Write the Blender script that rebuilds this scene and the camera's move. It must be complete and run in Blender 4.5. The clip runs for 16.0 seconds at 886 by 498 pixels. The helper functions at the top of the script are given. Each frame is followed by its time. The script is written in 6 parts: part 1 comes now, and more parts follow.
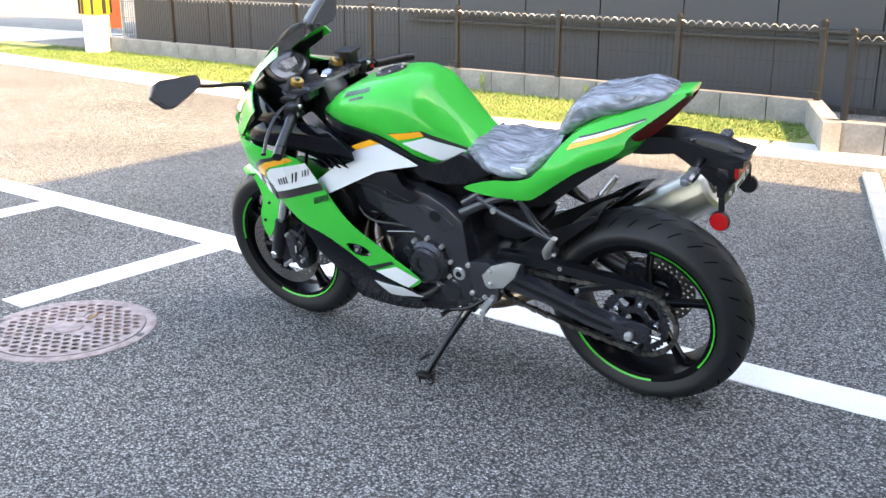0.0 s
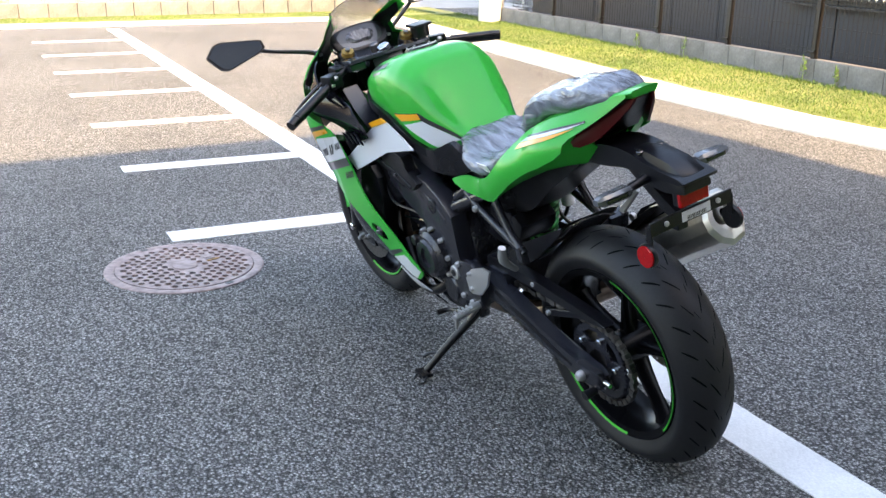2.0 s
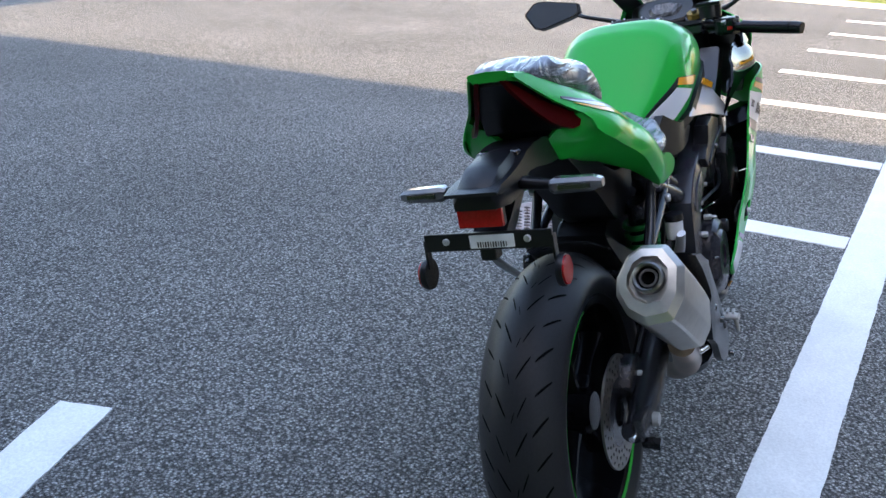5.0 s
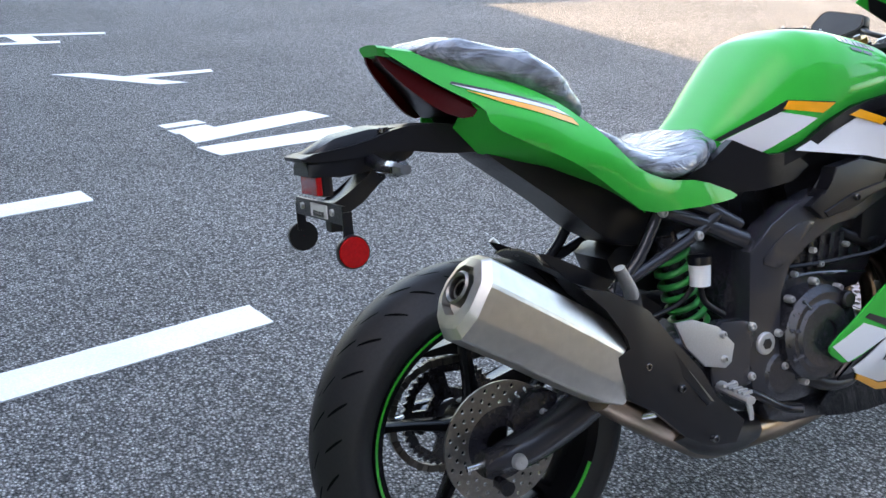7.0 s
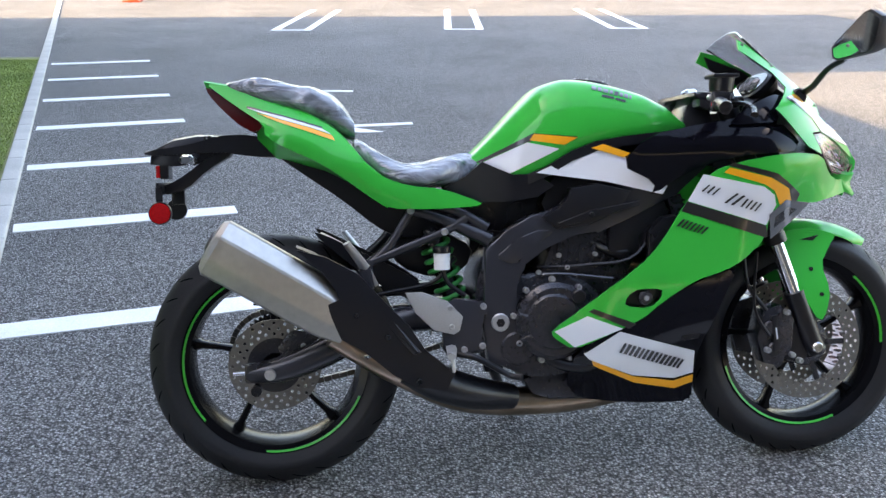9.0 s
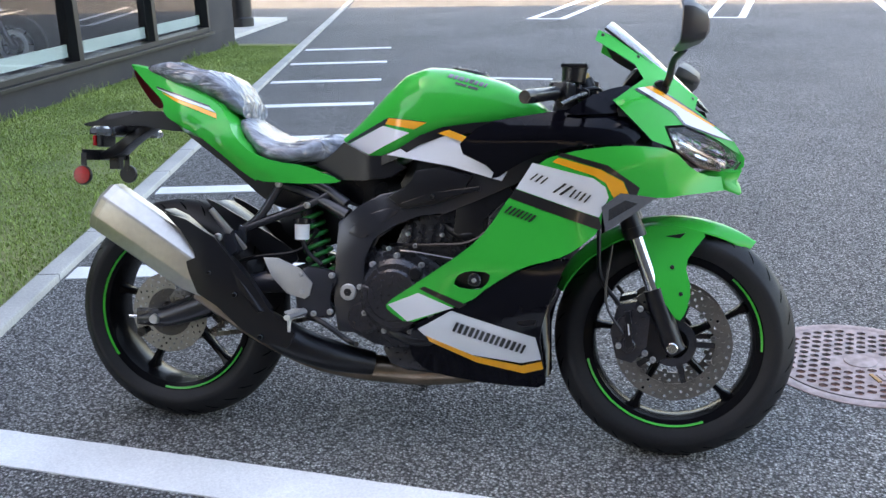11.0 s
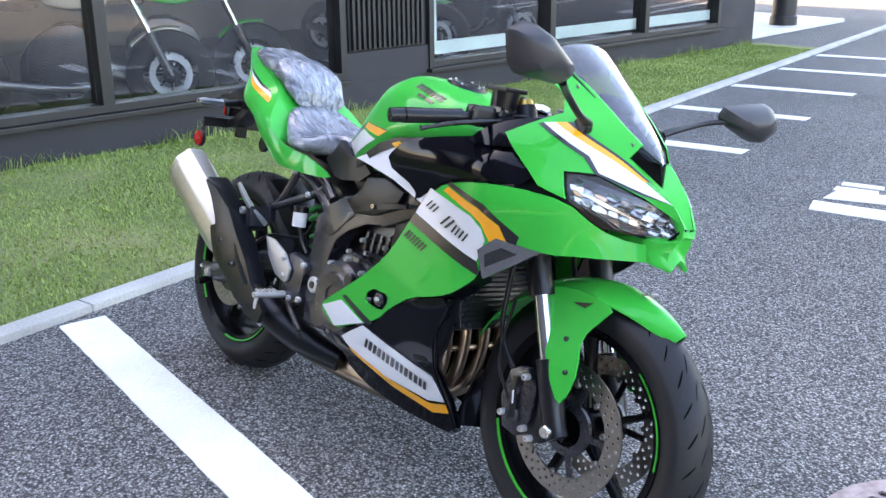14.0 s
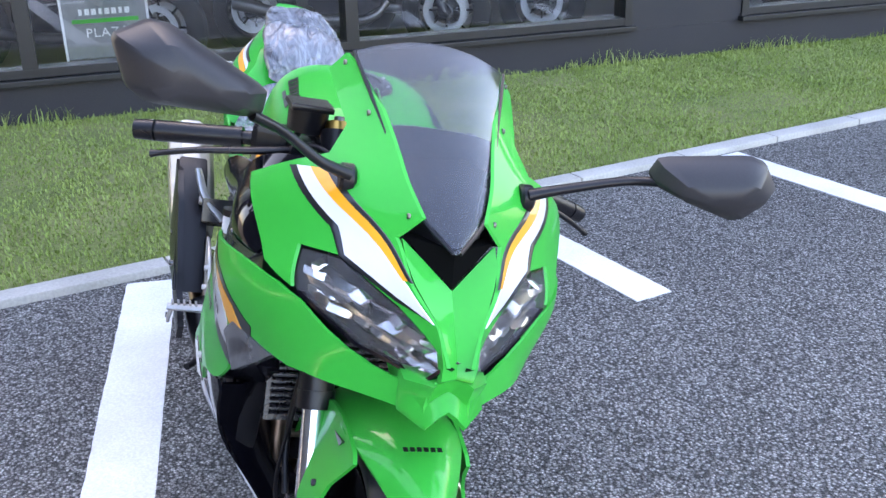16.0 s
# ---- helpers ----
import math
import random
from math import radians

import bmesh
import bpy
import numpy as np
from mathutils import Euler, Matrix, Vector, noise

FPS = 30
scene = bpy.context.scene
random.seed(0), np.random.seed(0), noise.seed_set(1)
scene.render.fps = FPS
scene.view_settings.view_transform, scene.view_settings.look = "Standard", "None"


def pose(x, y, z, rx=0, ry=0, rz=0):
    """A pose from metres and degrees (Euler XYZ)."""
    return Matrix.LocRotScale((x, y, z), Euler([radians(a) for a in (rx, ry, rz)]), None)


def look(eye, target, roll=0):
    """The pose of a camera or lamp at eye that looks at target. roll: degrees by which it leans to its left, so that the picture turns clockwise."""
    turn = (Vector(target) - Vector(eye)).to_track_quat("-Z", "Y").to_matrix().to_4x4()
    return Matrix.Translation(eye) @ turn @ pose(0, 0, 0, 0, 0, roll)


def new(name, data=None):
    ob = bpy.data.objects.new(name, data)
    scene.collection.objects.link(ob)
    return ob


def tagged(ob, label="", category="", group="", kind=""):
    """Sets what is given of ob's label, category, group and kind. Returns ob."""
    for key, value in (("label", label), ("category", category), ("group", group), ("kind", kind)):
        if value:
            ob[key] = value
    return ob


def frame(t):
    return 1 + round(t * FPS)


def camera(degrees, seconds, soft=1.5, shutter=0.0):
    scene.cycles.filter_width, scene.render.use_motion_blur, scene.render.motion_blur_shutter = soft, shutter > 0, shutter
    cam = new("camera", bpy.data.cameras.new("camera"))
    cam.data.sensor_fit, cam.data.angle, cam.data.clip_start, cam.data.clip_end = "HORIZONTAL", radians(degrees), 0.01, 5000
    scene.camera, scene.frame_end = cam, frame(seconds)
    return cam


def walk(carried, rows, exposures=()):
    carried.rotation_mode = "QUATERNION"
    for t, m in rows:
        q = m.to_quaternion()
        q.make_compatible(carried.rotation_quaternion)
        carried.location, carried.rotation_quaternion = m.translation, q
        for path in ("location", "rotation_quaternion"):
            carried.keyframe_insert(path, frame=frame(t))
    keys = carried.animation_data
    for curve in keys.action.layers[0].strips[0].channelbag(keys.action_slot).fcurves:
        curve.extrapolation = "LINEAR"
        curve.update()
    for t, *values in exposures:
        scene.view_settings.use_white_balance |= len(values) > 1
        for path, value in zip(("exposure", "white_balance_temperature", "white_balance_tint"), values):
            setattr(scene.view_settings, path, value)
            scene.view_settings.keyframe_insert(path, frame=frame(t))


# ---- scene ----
cam = camera(49.3, 16.0)
PATH = [
    (0, (-0.952, 2.656, 1.276), (0.107, 1.058, 0.705), 0.1),
    (0.5, (-1.18, 2.437, 1.278), (0.024, 0.957, 0.677), -0.4),
    (1, (-1.354, 2.178, 1.268), (-0.008, 0.833, 0.655), -0.3),
    (1.5, (-1.481, 1.869, 1.284), (0.023, 0.704, 0.668), 0.0),
    (2, (-1.66, 1.582, 1.268), (-0.008, 0.641, 0.647), 0.9),
    (2.5, (-1.749, 1.243, 1.253), (0.025, 0.559, 0.631), 1.7),
    (3, (-1.816, 0.9, 1.253), (0.045, 0.496, 0.643), 2.4),
    (3.5, (-1.879, 0.576, 1.268), (0.02, 0.49, 0.645), 2.2),
    (4, (-1.802, 0.267, 1.256), (0.079, 0.474, 0.609), 2.2),
    (4.5, (-1.723, -0.055, 1.259), (0.096, 0.438, 0.589), 2.0),
    (5, (-1.606, -0.367, 1.258), (0.104, 0.398, 0.557), 2.2),
    (5.2, (-1.54, -0.478, 1.24), (0.113, 0.402, 0.538), 2.3),
    (7.3, (-0.577, -1.397, 1.243), (0.091, 0.341, 0.513), 2.3),
    (7.5, (-0.486, -1.507, 1.244), (0.063, 0.272, 0.513), 2.6),
    (8, (-0.295, -1.782, 1.251), (0.027, 0.059, 0.54), 2.2),
    (8.5, (-0.088, -2.019, 1.293), (0.152, -0.142, 0.645), 1.1),
    (9, (0.209, -2.186, 1.301), (0.408, -0.291, 0.695), 0.2),
    (9.5, (0.48, -2.18, 1.292), (0.613, -0.273, 0.705), -0.2),
    (9.7, (0.582, -2.176, 1.293), (0.663, -0.267, 0.702), -0.4),
    (11.8, (1.812, -2.331, 1.311), (1.071, -0.579, 0.693), -1.0),
    (12, (1.913, -2.261, 1.26), (1.11, -0.528, 0.668), -0.5),
    (12.5, (2.165, -2.037, 1.295), (1.174, -0.415, 0.672), -0.8),
    (13, (2.42, -1.859, 1.31), (1.242, -0.369, 0.685), -0.7),
    (13.5, (2.531, -1.618, 1.293), (1.205, -0.252, 0.678), -0.5),
    (14, (2.616, -1.361, 1.307), (1.17, -0.124, 0.69), -0.5),
    (14.5, (2.721, -1.096, 1.309), (1.172, -0.026, 0.634), -0.9),
    (15, (2.706, -0.792, 1.284), (1.07, 0.122, 0.584), -1.0),
    (15.5, (2.64, -0.459, 1.301), (0.925, 0.279, 0.586), -0.9),
    (16, (2.534, -0.09, 1.319), (0.744, 0.4, 0.576), -1.4),
]
EXPOSURE = [(0, 3.30, 8400, 12), (1.5, 3.07, 8250, 12), (3, 2.53, 7600, 12), (4.5, 2.33, 6900, 11), (5.2, 2.53, 6950, 11), (7.5, 3.05, 8050, 13), (8.5, 3.06, 8000, 13), (9.5, 2.85, 7950, 13),
            (12, 2.95, 7950, 14), (13, 3.12, 7850, 15), (13.5, 3.16, 7750, 16), (14.2, 3.37, 7600, 17), (15, 3.36, 7450, 18), (16, 3.16, 7450, 20)]
walk(cam, [(t, look(eye, target, roll)) for t, eye, target, roll in PATH], EXPOSURE)

# ---------------- world, sun, exposure ----------------
SUN_ELEV = 45.0
world = bpy.data.worlds.new("sky")
world.use_nodes = True
scene.world = world
wn = world.node_tree
sky = wn.nodes.new("ShaderNodeTexSky")
sky.sky_type = 'NISHITA'
sky.sun_disc = False
sky.sun_elevation = radians(SUN_ELEV)
sky.sun_rotation = radians(-90)
sky.air_density, sky.dust_density, sky.ozone_density = 1.0, 1.6, 1.0
wn.links.new(sky.outputs["Color"], wn.nodes["Background"].inputs["Color"])
wn.nodes["Background"].inputs["Strength"].default_value = 0.15
sun = new("sun", bpy.data.lights.new("sun", 'SUN'))
sun.data.energy, sun.data.angle, sun.data.color = 2.3, radians(0.6), (1.0, 0.77, 0.50)
sun.matrix_basis = look((-math.cos(radians(SUN_ELEV)) * 30, 0, math.sin(radians(SUN_ELEV)) * 30), (0, 0, 0))


# ---------------- materials ----------------
def mat(name, base, rough=0.5, metal=0.0, var=0.12, scale=40.0, bump=0.0, bump_scale=None, rough_var=0.1,
        big=0.1, big_scale=2.5, coat=0.0, island=0.0, random_object=0.0, tint=None, spec=0.5, transmission=0.0, ior=1.5, alpha=1.0, sheen=0.0):
    """A surface with fine and coarse changes of tone, roughness and relief, in metres."""
    m = bpy.data.materials.new(name)
    m.use_nodes = True
    t = m.node_tree
    n, l = t.nodes, t.links
    b = n["Principled BSDF"]
    co = n.new("ShaderNodeTexCoord")
    fine = n.new("ShaderNodeTexNoise")
    fine.inputs["Scale"].default_value, fine.inputs["Detail"].default_value = scale, 6
    coarse = n.new("ShaderNodeTexNoise")
    coarse.inputs["Scale"].default_value, coarse.inputs["Detail"].default_value = big_scale, 4
    l.new(co.outputs["Object"], fine.inputs["Vector"])
    l.new(co.outputs["Object"], coarse.inputs["Vector"])

    def span(source, low, high):
        r = n.new("ShaderNodeMapRange")
        r.inputs["From Min"].default_value, r.inputs["From Max"].default_value = 0.3, 0.7
        r.inputs["To Min"].default_value, r.inputs["To Max"].default_value = low, high
        l.new(source, r.inputs["Value"])
        return r.outputs["Result"]

    def times(a, c):
        q = n.new("ShaderNodeMath")
        q.operation = 'MULTIPLY'
        l.new(a, q.inputs[0])
        l.new(c, q.inputs[1])
        return q.outputs[0]

    tone = times(span(fine.outputs["Fac"], 1 - var, 1 + var), span(coarse.outputs["Fac"], 1 - big, 1 + big))
    if island:
        g = n.new("ShaderNodeNewGeometry")
        r = n.new("ShaderNodeMapRange")
        r.inputs["To Min"].default_value, r.inputs["To Max"].default_value = 1 - island, 1 + island
        l.new(g.outputs["Random Per Island"], r.inputs["Value"])
        tone = times(tone, r.outputs["Result"])
    if random_object:
        g = n.new("ShaderNodeObjectInfo")
        r = n.new("ShaderNodeMapRange")
        r.inputs["To Min"].default_value, r.inputs["To Max"].default_value = 1 - random_object, 1 + random_object
        l.new(g.outputs["Random"], r.inputs["Value"])
        tone = times(tone, r.outputs["Result"])
    mix = n.new("ShaderNodeMix")
    mix.data_type, mix.blend_type = 'RGBA', 'MULTIPLY'
    mix.inputs["Factor"].default_value = 1.0
    if tint:
        two = n.new("ShaderNodeMix")
        two.data_type = 'RGBA'
        two.inputs[6].default_value, two.inputs[7].default_value = (*base, 1), (*tint, 1)
        l.new(span(coarse.outputs["Fac"], 0, 1), two.inputs["Factor"])
        l.new(two.outputs[2], mix.inputs[6])
    else:
        mix.inputs[6].default_value = (*base, 1)
    l.new(tone, mix.inputs[7])
    l.new(mix.outputs[2], b.inputs["Base Color"])
    l.new(span(coarse.outputs["Fac"], max(0.0, rough * (1 - rough_var)), min(1.0, rough * (1 + rough_var))), b.inputs["Roughness"])
    b.inputs["Metallic"].default_value = metal
    b.inputs["Specular IOR Level"].default_value = spec
    b.inputs["IOR"].default_value = ior
    if coat:
        b.inputs["Coat Weight"].default_value, b.inputs["Coat Roughness"].default_value = coat, 0.04
    if transmission:
        b.inputs["Transmission Weight"].default_value = transmission
    b.inputs["Alpha"].default_value = alpha
    if bump:
        bn = n.new("ShaderNodeBump")
        bn.inputs["Distance"].default_value = bump
        bn.inputs["Strength"].default_value = 0.8
        source = fine
        if bump_scale:
            source = n.new("ShaderNodeTexNoise")
            source.inputs["Scale"].default_value, source.inputs["Detail"].default_value = bump_scale, 4
            l.new(co.outputs["Object"], source.inputs["Vector"])
        l.new(source.outputs["Fac"], bn.inputs["Height"])
        l.new(bn.outputs["Normal"], b.inputs["Normal"])
    return m


def asphalt_material():
    """Coarse open asphalt: pale and dark chippings, painted dark between for binder and pit shade, worn tracks."""
    m = bpy.data.materials.new("asphalt")
    m.use_nodes = True
    t = m.node_tree
    n, l = t.nodes, t.links
    b = n["Principled BSDF"]
    co = n.new("ShaderNodeTexCoord")
    cells = n.new("ShaderNodeTexVoronoi")
    cells.inputs["Scale"].default_value = 125
    l.new(co.outputs["Object"], cells.inputs["Vector"])
    stones = n.new("ShaderNodeValToRGB")
    e = stones.color_ramp.elements
    e[0].position, e[0].color = 0.0, (0.132, 0.131, 0.129, 1)
    e[1].position, e[1].color = 1.0, (0.40, 0.398, 0.39, 1)
    for at, c in ((0.40, 0.195), (0.70, 0.268), (0.92, 0.35)):
        q = e.new(at)
        q.color = (c * 1.0, c, c * 0.985, 1)
    split = n.new("ShaderNodeSeparateColor")
    l.new(cells.outputs["Color"], split.inputs["Color"])
    l.new(split.outputs[0], stones.inputs["Fac"])
    # Colour falls off away from each stone, painting the shade of the pits.
    gap = n.new("ShaderNodeMapRange")
    gap.inputs["From Min"].default_value, gap.inputs["From Max"].default_value = 0.26, 0.66
    gap.inputs["To Min"].default_value, gap.inputs["To Max"].default_value = 1.24, 0.30
    l.new(cells.outputs["Distance"], gap.inputs["Value"])
    mix = n.new("ShaderNodeMix")
    mix.data_type, mix.blend_type = 'RGBA', 'MULTIPLY'
    mix.inputs["Factor"].default_value = 1
    l.new(stones.outputs["Color"], mix.inputs[6])
    l.new(gap.outputs["Result"], mix.inputs[7])
    wear = n.new("ShaderNodeTexNoise")
    wear.inputs["Scale"].default_value, wear.inputs["Detail"].default_value = 0.7, 7
    l.new(co.outputs["Object"], wear.inputs["Vector"])
    wr = n.new("ShaderNodeMapRange")
    wr.inputs["From Min"].default_value, wr.inputs["From Max"].default_value = 0.3, 0.7
    wr.inputs["To Min"].default_value, wr.inputs["To Max"].default_value = 0.85, 1.2
    l.new(wear.outputs["Fac"], wr.inputs["Value"])
    mix2 = n.new("ShaderNodeMix")
    mix2.data_type, mix2.blend_type = 'RGBA', 'MULTIPLY'
    mix2.inputs["Factor"].default_value = 1
    l.new(mix.outputs[2], mix2.inputs[6])
    grit = n.new("ShaderNodeTexNoise")
    grit.inputs["Scale"].default_value, grit.inputs["Detail"].default_value = 260, 4
    l.new(co.outputs["Object"], grit.inputs["Vector"])
    gr = n.new("ShaderNodeMapRange")
    gr.inputs["From Min"].default_value, gr.inputs["From Max"].default_value = 0.35, 0.65
    gr.inputs["To Min"].default_value, gr.inputs["To Max"].default_value = 0.40, 1.60
    l.new(grit.outputs["Fac"], gr.inputs["Value"])
    worn = n.new("ShaderNodeMath")
    worn.operation = 'MULTIPLY'
    l.new(wr.outputs["Result"], worn.inputs[0])
    l.new(gr.outputs["Result"], worn.inputs[1])
    l.new(worn.outputs[0], mix2.inputs[7])
    l.new(mix2.outputs[2], b.inputs["Base Color"])
    b.inputs["Roughness"].default_value = 0.8
    b.inputs["Specular IOR Level"].default_value = 0.15
    bn = n.new("ShaderNodeBump")
    bn.invert = True
    bn.inputs["Distance"].default_value, bn.inputs["Strength"].default_value = 0.010, 1.0
    l.new(cells.outputs["Distance"], bn.inputs["Height"])
    l.new(bn.outputs["Normal"], b.inputs["Normal"])
    return m


ASPHALT = asphalt_material()
PAINT_LINE = mat("road_paint", (0.72, 0.73, 0.73), 0.7, var=0.1, scale=150, bump=0.002, big=0.08, big_scale=5)
CONCRETE = mat("concrete", (0.42, 0.41, 0.38), 0.85, var=0.12, scale=90, bump=0.002, big=0.15, big_scale=3, random_object=0.06)
WALL_DARK = mat("dark_render", (0.022, 0.021, 0.026), 0.7, var=0.15, scale=120, bump=0.001)
CLADDING = mat("grey_cladding", (0.030, 0.032, 0.038), 0.55, var=0.06, scale=60, big=0.08)
FRAME_DARK = mat("dark_window_frame", (0.012, 0.012, 0.014), 0.4, var=0.05)
GRASS = mat("lawn_soil", (0.14, 0.19, 0.045), 0.95, var=0.35, scale=60, bump=0.01, big=0.25, big_scale=1.5, tint=(0.20, 0.19, 0.08))
BLADE = mat("grass_blade", (0.23, 0.33, 0.06), 0.55, var=0.1, big=0.2, big_scale=1.2, island=0.22, tint=(0.26, 0.32, 0.085))
# Sunlit copy of the lawn blade, its colour darkened to offset the sun.
VERGE_BLADE_SUN = mat("verge_grass_blade_sun_toned", (0.07, 0.14, 0.018), 0.6, var=0.1, big=0.2, big_scale=1.2, island=0.35, tint=(0.10, 0.155, 0.025))
BLOCK = mat("weathered_block", (0.20, 0.195, 0.19), 0.9, var=0.15, scale=60, bump=0.002, big=0.3, big_scale=4, random_object=0.08)
IRON = mat("rusted_iron", (0.34, 0.26, 0.25), 0.7, 0.3, var=0.3, scale=35, bump=0.001, big=0.25, big_scale=8, tint=(0.28, 0.235, 0.23))


# ---------------- building blocks ----------------
def box(bm, cx, cy, cz, sx, sy, sz, m=None):
    made = bmesh.ops.create_cube(bm, size=1.0, matrix=(m or Matrix()) @ Matrix.Translation((cx, cy, cz)) @ Matrix.Diagonal((sx, sy, sz, 1)))
    return made["verts"]


def soften(bm, width, segments=2):
    bmesh.ops.bevel(bm, geom=bm.edges[:], offset=width, segments=segments, affect='EDGES', profile=0.7, clamp_overlap=True)


def part(name, bm, material, parent=None, label="", smooth=False):
    """Links a bmesh as one mesh object under a thing or a part."""
    bmesh.ops.recalc_face_normals(bm, faces=bm.faces[:])
    me = bpy.data.meshes.new(name)
    bm.to_mesh(me)
    bm.free()
    for m in material if isinstance(material, (list, tuple)) else [material]:
        me.materials.append(m)
    if smooth:
        me.polygons.foreach_set("use_smooth", [True] * len(me.polygons))
        me.set_sharp_from_angle(angle=radians(smooth if smooth is not True else 40))
    ob = new(name, me)
    if parent is not None:
        ob.parent = parent
    if label:
        tagged(ob, label)
    return ob


def thing(name, m, label, category, group="", kind=""):
    e = new(name)
    e.empty_display_size = 0.1
    e.matrix_basis = m
    return tagged(e, label, category, group, kind)


def cuboid(name, material, parent, c, s, bevel=0.0, label="", m=None):
    bm = bmesh.new()
    box(bm, *c, *s, m)
    if bevel:
        soften(bm, bevel)
    return part(name, bm, material, parent, label)


# ---------------- ground, markings ----------------
bm = bmesh.new()
bmesh.ops.create_grid(bm, x_segments=40, y_segments=40, size=300)
tagged(part("ground", bm, ASPHALT), "coarse dark grey asphalt of a parking lot", "ground", kind="structure")

LOT = pose(-0.65, -0.255, 0, 0, 0, -3.55)
KERB = pose(-0.802, -0.013, 0, 0, 0, 13.75)


def stripe(frame_of, x0, x1, y0, y1, label, group):
    """A painted stripe with slightly ragged, rounded paint edges."""
    bm = bmesh.new()
    nx, ny = max(1, round((x1 - x0) / 0.04)), max(1, round((y1 - y0) / 0.04))
    rng = random.Random(round(x0 * 977 + y0 * 31))
    rim = []
    for i in range(nx):
        rim.append((x0 + (x1 - x0) * i / nx, y0))
    for i in range(ny):
        rim.append((x1, y0 + (y1 - y0) * i / ny))
    for i in range(nx):
        rim.append((x1 - (x1 - x0) * i / nx, y1))
    for i in range(ny):
        rim.append((x0, y1 - (y1 - y0) * i / ny))
    top = [bm.verts.new((x + rng.uniform(-.0018, .0018), y + rng.uniform(-.0018, .0018), 0.004)) for x, y in rim]
    low = [bm.verts.new((v.co.x, v.co.y, -0.003)) for v in top]
    bm.faces.new(top)
    for i in range(len(top)):
        j = (i + 1) % len(top)
        bm.faces.new((top[i], low[i], low[j], top[j]))
    ob = part("road_marking", bm, PAINT_LINE)
    ob.matrix_basis = frame_of
    return tagged(ob, label, "road marking", group, "structure")


stripe(LOT, -0.025, 12.55, -0.082, 0.082, "long white painted parking line on asphalt", "parking lines")
for k in range(7):
    stripe(LOT, 2.90 + 1.36 * k, 3.05 + 1.36 * k, 0.087, 1.08, "short white bay line branching from the long line", "parking lines")
for k in range(7):
    stripe(KERB, 0.03, 1.075, 1.03 + 1.357 * k, 1.175 + 1.357 * k, "short white bay line starting at the lawn kerb", "kerb bay lines")
# ends of bays far across the lot
for x in (-0.55, 2.13, 4.77):
    for s in (-1, 1):
        stripe(pose(x, 13.08, 0, 0, 0, -6), s * 0.25 - 0.06, s * 0.25 + 0.06, 0, 4.6, "white double bay line far across the lot", "far bay lines")
    stripe(pose(x, 13.08, 0, 0, 0, -6), -0.19, 0.19, 0.0, 0.12, "white double bay line far across the lot", "far bay lines")


def painted(name, m, pts, label, group):
    """A flat painted shape, a few millimetres proud of the ground."""
    bm = bmesh.new()
    top = [bm.verts.new((x, y, 0.004)) for x, y in pts]
    low = [bm.verts.new((x, y, -0.003)) for x, y in pts]
    bm.faces.new(top)
    for i in range(len(top)):
        j = (i + 1) % len(top)
        bm.faces.new((top[i], low[i], low[j], top[j]))
    bmesh.ops.triangulate(bm, faces=[q for q in bm.faces if len(q.verts) > 4])
    ob = part(name, bm, PAINT_LINE)
    ob.matrix_basis = m
    return tagged(ob, label, "road marking", group, "structure")


def mark(pts, label, group):
    return painted("road_marking", Matrix(), pts, label, group)


# turn arrows beside the kerb bays and beside the long line, each of straight painted strokes
for pts in (((-.235, 5.14), (-.02, 5.125), (.50, 4.67), (.33, 4.655)), ((.275, 4.872), (.175, 4.958), (.73, 5.035), (.73, 4.955)),
            ((-.47, 6.69), (-.47, 6.78), (.31, 6.72), (.31, 6.64)), ((-.50, 6.32), (-.50, 6.40), (-.05, 6.40), (-.05, 6.31)), ((-.33, 6.402), (-.18, 6.402), (-.22, 6.667), (-.40, 6.680)),
            ((5.52, 2.02), (5.43, 2.0), (5.22, 1.28), (5.36, 1.28)), ((5.79, 1.63), (5.70, 1.65), (5.60, 1.15), (5.70, 1.15)), ((5.39, 1.40), (5.43, 1.56), (5.675, 1.53), (5.655, 1.42)),
            ((7.28, 1.93), (7.18, 1.92), (6.80, 1.12), (6.93, 1.10)), ((7.10, 1.53), (7.45, 1.56), (7.56, 1.43), (7.02, 1.34)),
            ((9.20, 1.81), (9.10, 1.81), (8.98, 1.0), (9.10, 1.0)), ((8.74, 1.84), (8.62, 1.83), (8.70, 1.0), (8.88, .97)), ((8.672, 1.30), (8.40, 1.24), (8.36, 1.18), (8.684, 1.12))):
    mark(pts, "white painted arrow stroke on asphalt", "arrow markings")
for pts in (((.20, 3.47), (.93, 3.74), (1.02, 3.58), (.23, 3.27)), ((.22, 3.19), (1.03, 3.36), (1.07, 3.18), (.29, 3.02)), ((.13, 3.665), (.335, 3.72), (.37, 3.645), (.155, 3.595)), ((.155, 3.545), (.36, 3.605), (.395, 3.53), (.18, 3.465))):
    mark(pts, "white painted stroke of a road sign on asphalt", "painted sign strokes")

# ---------------- shaping tools ----------------
from mathutils.geometry import delaunay_2d_cdt


